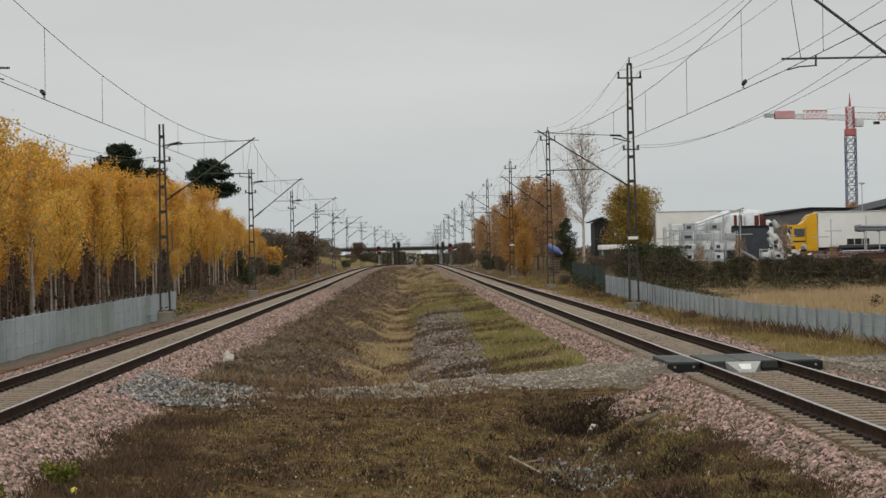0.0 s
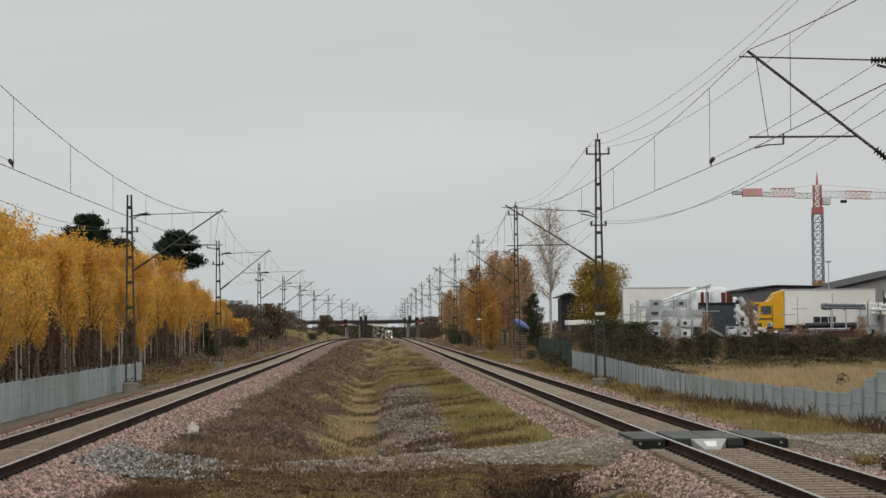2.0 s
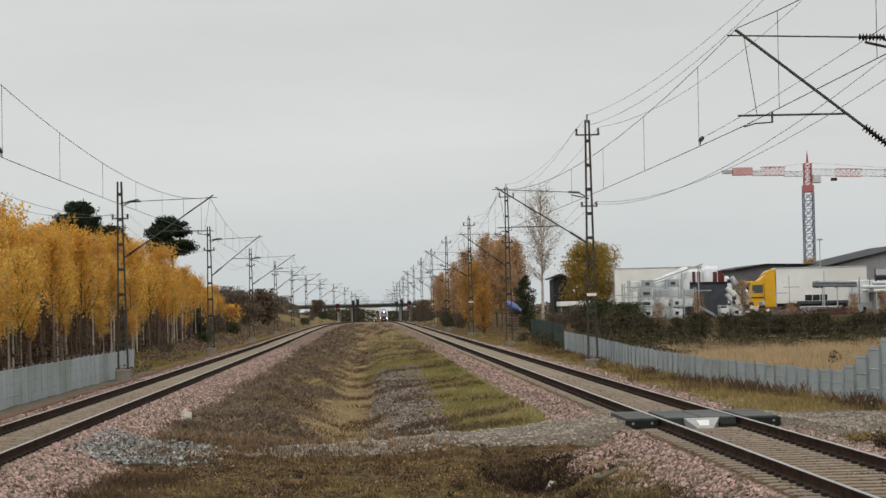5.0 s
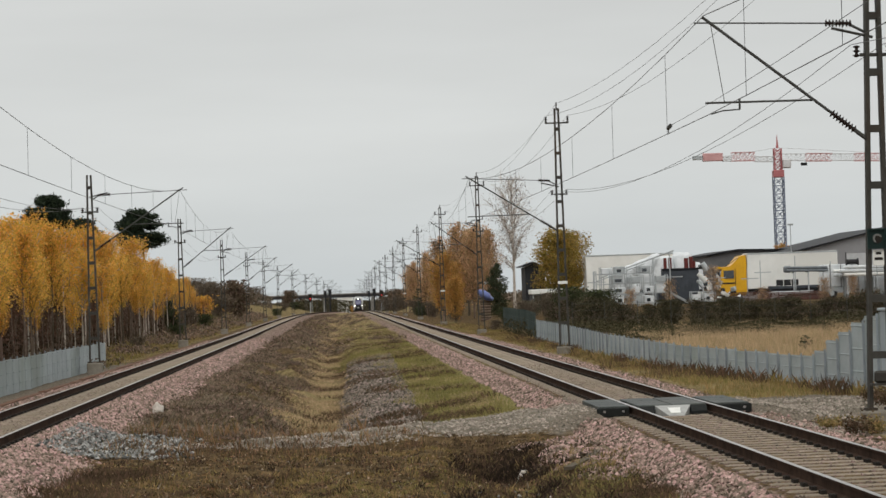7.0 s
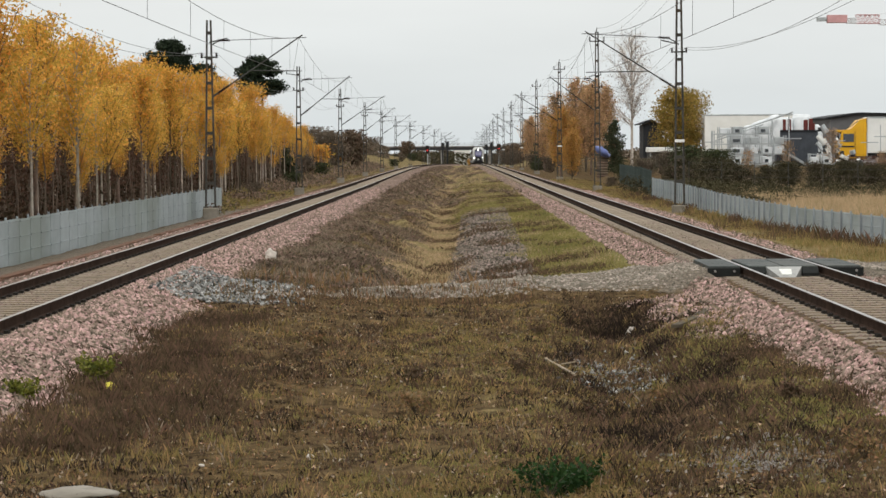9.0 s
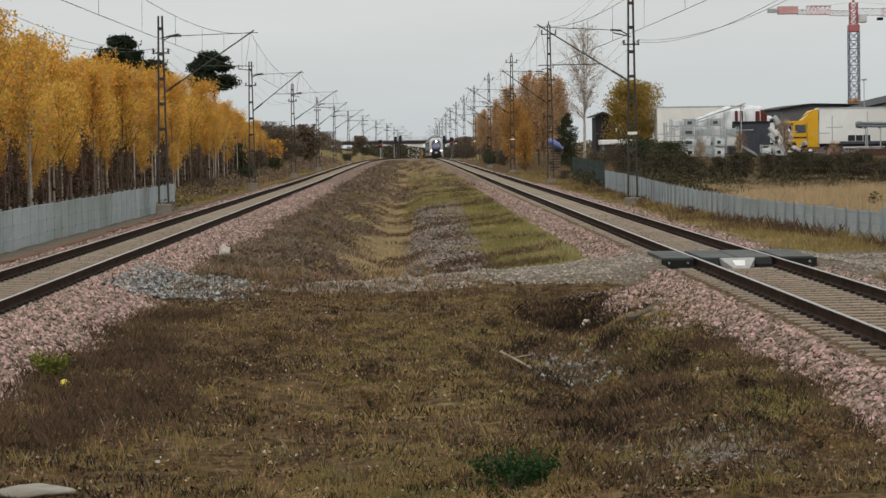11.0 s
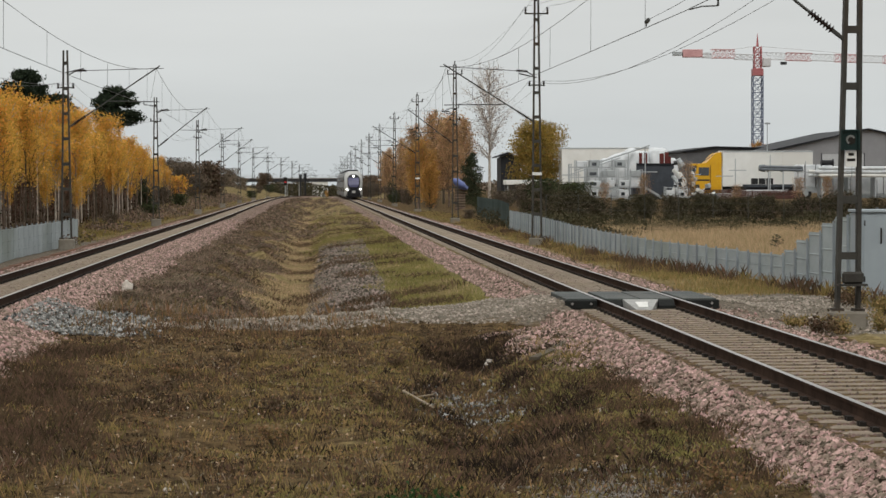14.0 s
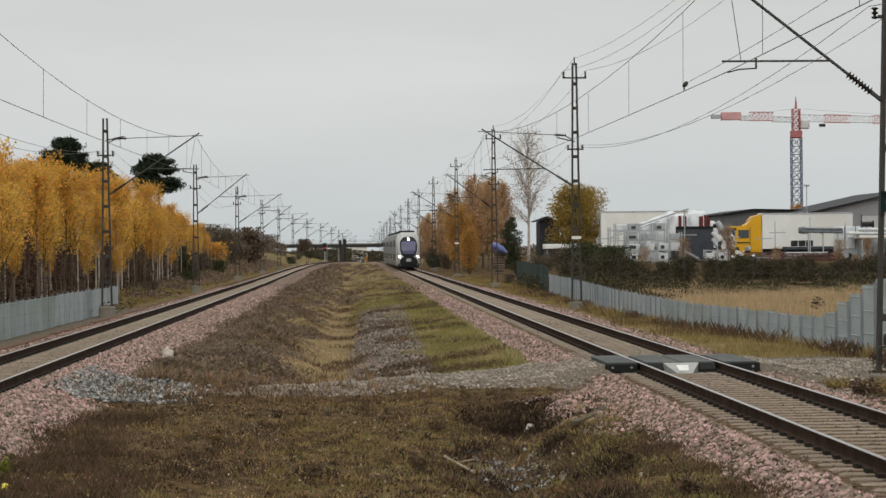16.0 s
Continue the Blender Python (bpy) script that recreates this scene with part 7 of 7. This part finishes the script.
blades("bank_green", xf[k], yf[k], np.full(k.sum(), 0.3), 0.02, 0.4, M_GREENGRASS, "green grass on the left bank", 80, 2, 0.2)


# small things lying about
def lump(name, x, y, size, material, label, category, seed, sink=0.3):
    bm = bmesh.new()
    bmesh.ops.create_icosphere(bm, subdivisions=3, radius=1.0)
    for v in bm.verts:
        k = 1 + 0.45 * noise.noise(v.co * 1.4 + Vector((seed, 0, 0))) + 0.16 * noise.noise(v.co * 4 + Vector((seed, 0, 0)))
        v.co = Vector((v.co.x * size[0] * k, v.co.y * size[1] * k, v.co.z * size[2] * k))
    me = bpy.data.meshes.new(name)
    bm.to_mesh(me)
    bm.free()
    me.materials.append(material)
    me.polygons.foreach_set("use_smooth", np.full(len(me.polygons), True))
    ob = new(name, me)
    ob.location = (x, y, float(height(x, y)) + size[2] * (1 - sink))
    return tagged(ob, label, category)


M_PALE = mat("pale_plastic", (0.60, 0.54, 0.48), (0.40, 0.36, 0.31), 6, 0.6)
M_LEMON = mat("yellow_wrapper", (0.75, 0.66, 0.10), (0.6, 0.5, 0.07), 6, 0.6)
M_GREENDARK = mat("dark_green_leaves", (0.030, 0.075, 0.018), (0.016, 0.040, 0.010), 3, 0.7, island=0.4, trans=0.25)
M_LIME = mat("fresh_green_leaves", (0.19, 0.19, 0.028), (0.085, 0.10, 0.02), 3, 0.7, island=0.4, trans=0.25)
M_WOOD = mat("bleached_stick", (0.40, 0.33, 0.24), (0.25, 0.2, 0.14), 5, 0.9)
lump("boulder", -4.42, 62.3, (0.14, 0.12, 0.16), M_PALE, "pale rounded boulder at the foot of the ballast", "rock", 1)
lump("plastic_bag", 3.02, 42.3, (0.09, 0.07, 0.12), M_PALE, "crumpled pale plastic bag on the slope", "bag", 2)
lump("plastic_scrap", 3.46, 30.0, (0.10, 0.05, 0.035), M_PALE, "white plastic scrap lying in the grass", "litter", 3)
lump("wrapper", -3.85, 28.6, (0.07, 0.05, 0.05), M_LEMON, "bright yellow wrapper in the weeds", "litter", 4)
for i, (x, y, s) in enumerate(((2.05, 25.8, 0.05), (-3.0, 26.0, 0.05), (-1.28, 23.0, 0.07), (0.1, 41.0, 0.06), (0.42, 41.5, 0.06), (-0.6, 30.0, 0.04), (1.5, 24.0, 0.05), (-2.2, 22.3, 0.05), (3.0, 34.0, 0.08), (2.6, 33.0, 0.07), (2.9, 35.5, 0.06))):
    lump("pale_stone", x, y, (s * 0.55, s * 0.4, s * 0.3), M_PALE, "small pale stone lying in the brown grass", "stone", 10 + i)
lump("concrete_slab", -2.95, 19.9, (0.28, 0.34, 0.05), M_CONCRETE, "worn grey concrete slab sunk in the grass", "slab", 30)
stick = new("stick", None)
tagged(stick, "bleached broken stick lying in the grass", "stick")
za = float(height(1.42, 33.0))
part("shaft", rods(((1.28, 34.3, za + 0.06), (1.56, 31.9, za + 0.05)), w=0.035), M_WOOD, stick)
part("side_twig", rods(((1.42, 33.2, za + 0.07), (1.62, 33.0, za + 0.12)), w=0.018), M_WOOD, stick)
log_ = new("rotten_board", None)
tagged(log_, "dark rotten board half buried in the ballast", "board")
zb = float(height(3.75, 38.5))
part("plank", loft(bmesh.new(), [[(x - 0.05, y, z), (x + 0.08, y, z), (x + 0.08, y, z + 0.05), (x - 0.05, y, z + 0.05)] for x, y, z in ((3.35, 38.0, zb + 0.02), (3.8, 39.5, zb + 0.05), (4.1, 41.0, zb + 0.07))]), M_SHRUB, log_)


def weed(x, y, h, spread, n, size, material, label, seed):
    r = np.random.default_rng(seed)
    vs, fs, cs = [], [], []
    for i in range(14):
        a, k = r.uniform(0, 6.28), r.uniform(0.4, 1)
        p = np.array([[0, 0, 0], [math.cos(a) * spread * 0.4 * k, math.sin(a) * spread * 0.4 * k, h * 0.6 * k], [math.cos(a) * spread * k, math.sin(a) * spread * k, h * k]])
        tube(vs, fs, p, (0.006, 0.004, 0.002), 3)
        cs.append(p[1] + (p[2] - p[1]) * r.uniform(0, 1, (n // 14, 1)) + r.normal(0, spread * 0.16, (n // 14, 3)))
    t = new("weed_plant", mesh_np("stems", np.concatenate(vs), np.concatenate(fs), M_SHRUB))
    t.location = (x, y, float(height(x, y)))
    tagged(t, label, "plant")
    part("foliage", leaves(r, np.concatenate(cs), size, "foliage", material), None, t)


weed(-4.05, 29.1, 0.30, 0.28, 420, 0.022, M_LIME, "green leafy weed beside the ballast", 1)
weed(-4.6, 27.3, 0.22, 0.25, 320, 0.022, M_LIME, "green leafy weed at the ballast foot", 2)
weed(0.78, 20.0, 0.28, 0.30, 600, 0.018, M_GREENDARK, "fresh dark green leafy weed", 3)
weed(1.0, 20.4, 0.24, 0.25, 480, 0.018, M_GREENDARK, "fresh dark green leafy weed", 4)
for i, (x, y, h, sp) in enumerate(((8.9, 43.4, 0.32, 0.4), (9.3, 44.3, 0.3, 0.35), (10.3, 44.9, 0.36, 0.4), (10.9, 46.0, 0.34, 0.4), (9.0, 46.4, 0.22, 0.3), (11.4, 49.5, 0.4, 0.4), (11.2, 52.4, 0.42, 0.45), (11.6, 53.3, 0.4, 0.4))):
    weed(x, y, h, sp, 700, 0.02, M_OCHREGRASS if i % 3 else M_HEATHER, "yellow-brown weed in the gravel near the mast", 400 + i)
for i in range(26):
    rr = np.random.default_rng(200 + i)
    x, y = rr.uniform(-4.4, 4.4), rr.uniform(21, 46)
    if off_bed(np.array([x]), np.array([y]))[0] and i % 2:
        weed(x, y, rr.uniform(0.12, 0.26), rr.uniform(0.15, 0.3), 260, 0.016, M_HEATHER if i % 3 else M_BROWNGRASS, "dark dead heather bush in the brown grass", 300 + i)


def motions():
    rows = []
    for t in np.arange(0, 16.01, 0.5):
        y = 264 + 45.0 * (16 - t)
        x = float(right_x(y))
        slope = float((dip(y + 50) - dip(y)) / 50)
        yaw = -math.atan(float(right_x(y + 50) - right_x(y)) / 50)
        rows.append((float(t), pose(x, y, float(dip(y)), math.degrees(math.atan(slope)), 0, math.degrees(yaw))))
    walk(train, rows)


motions()
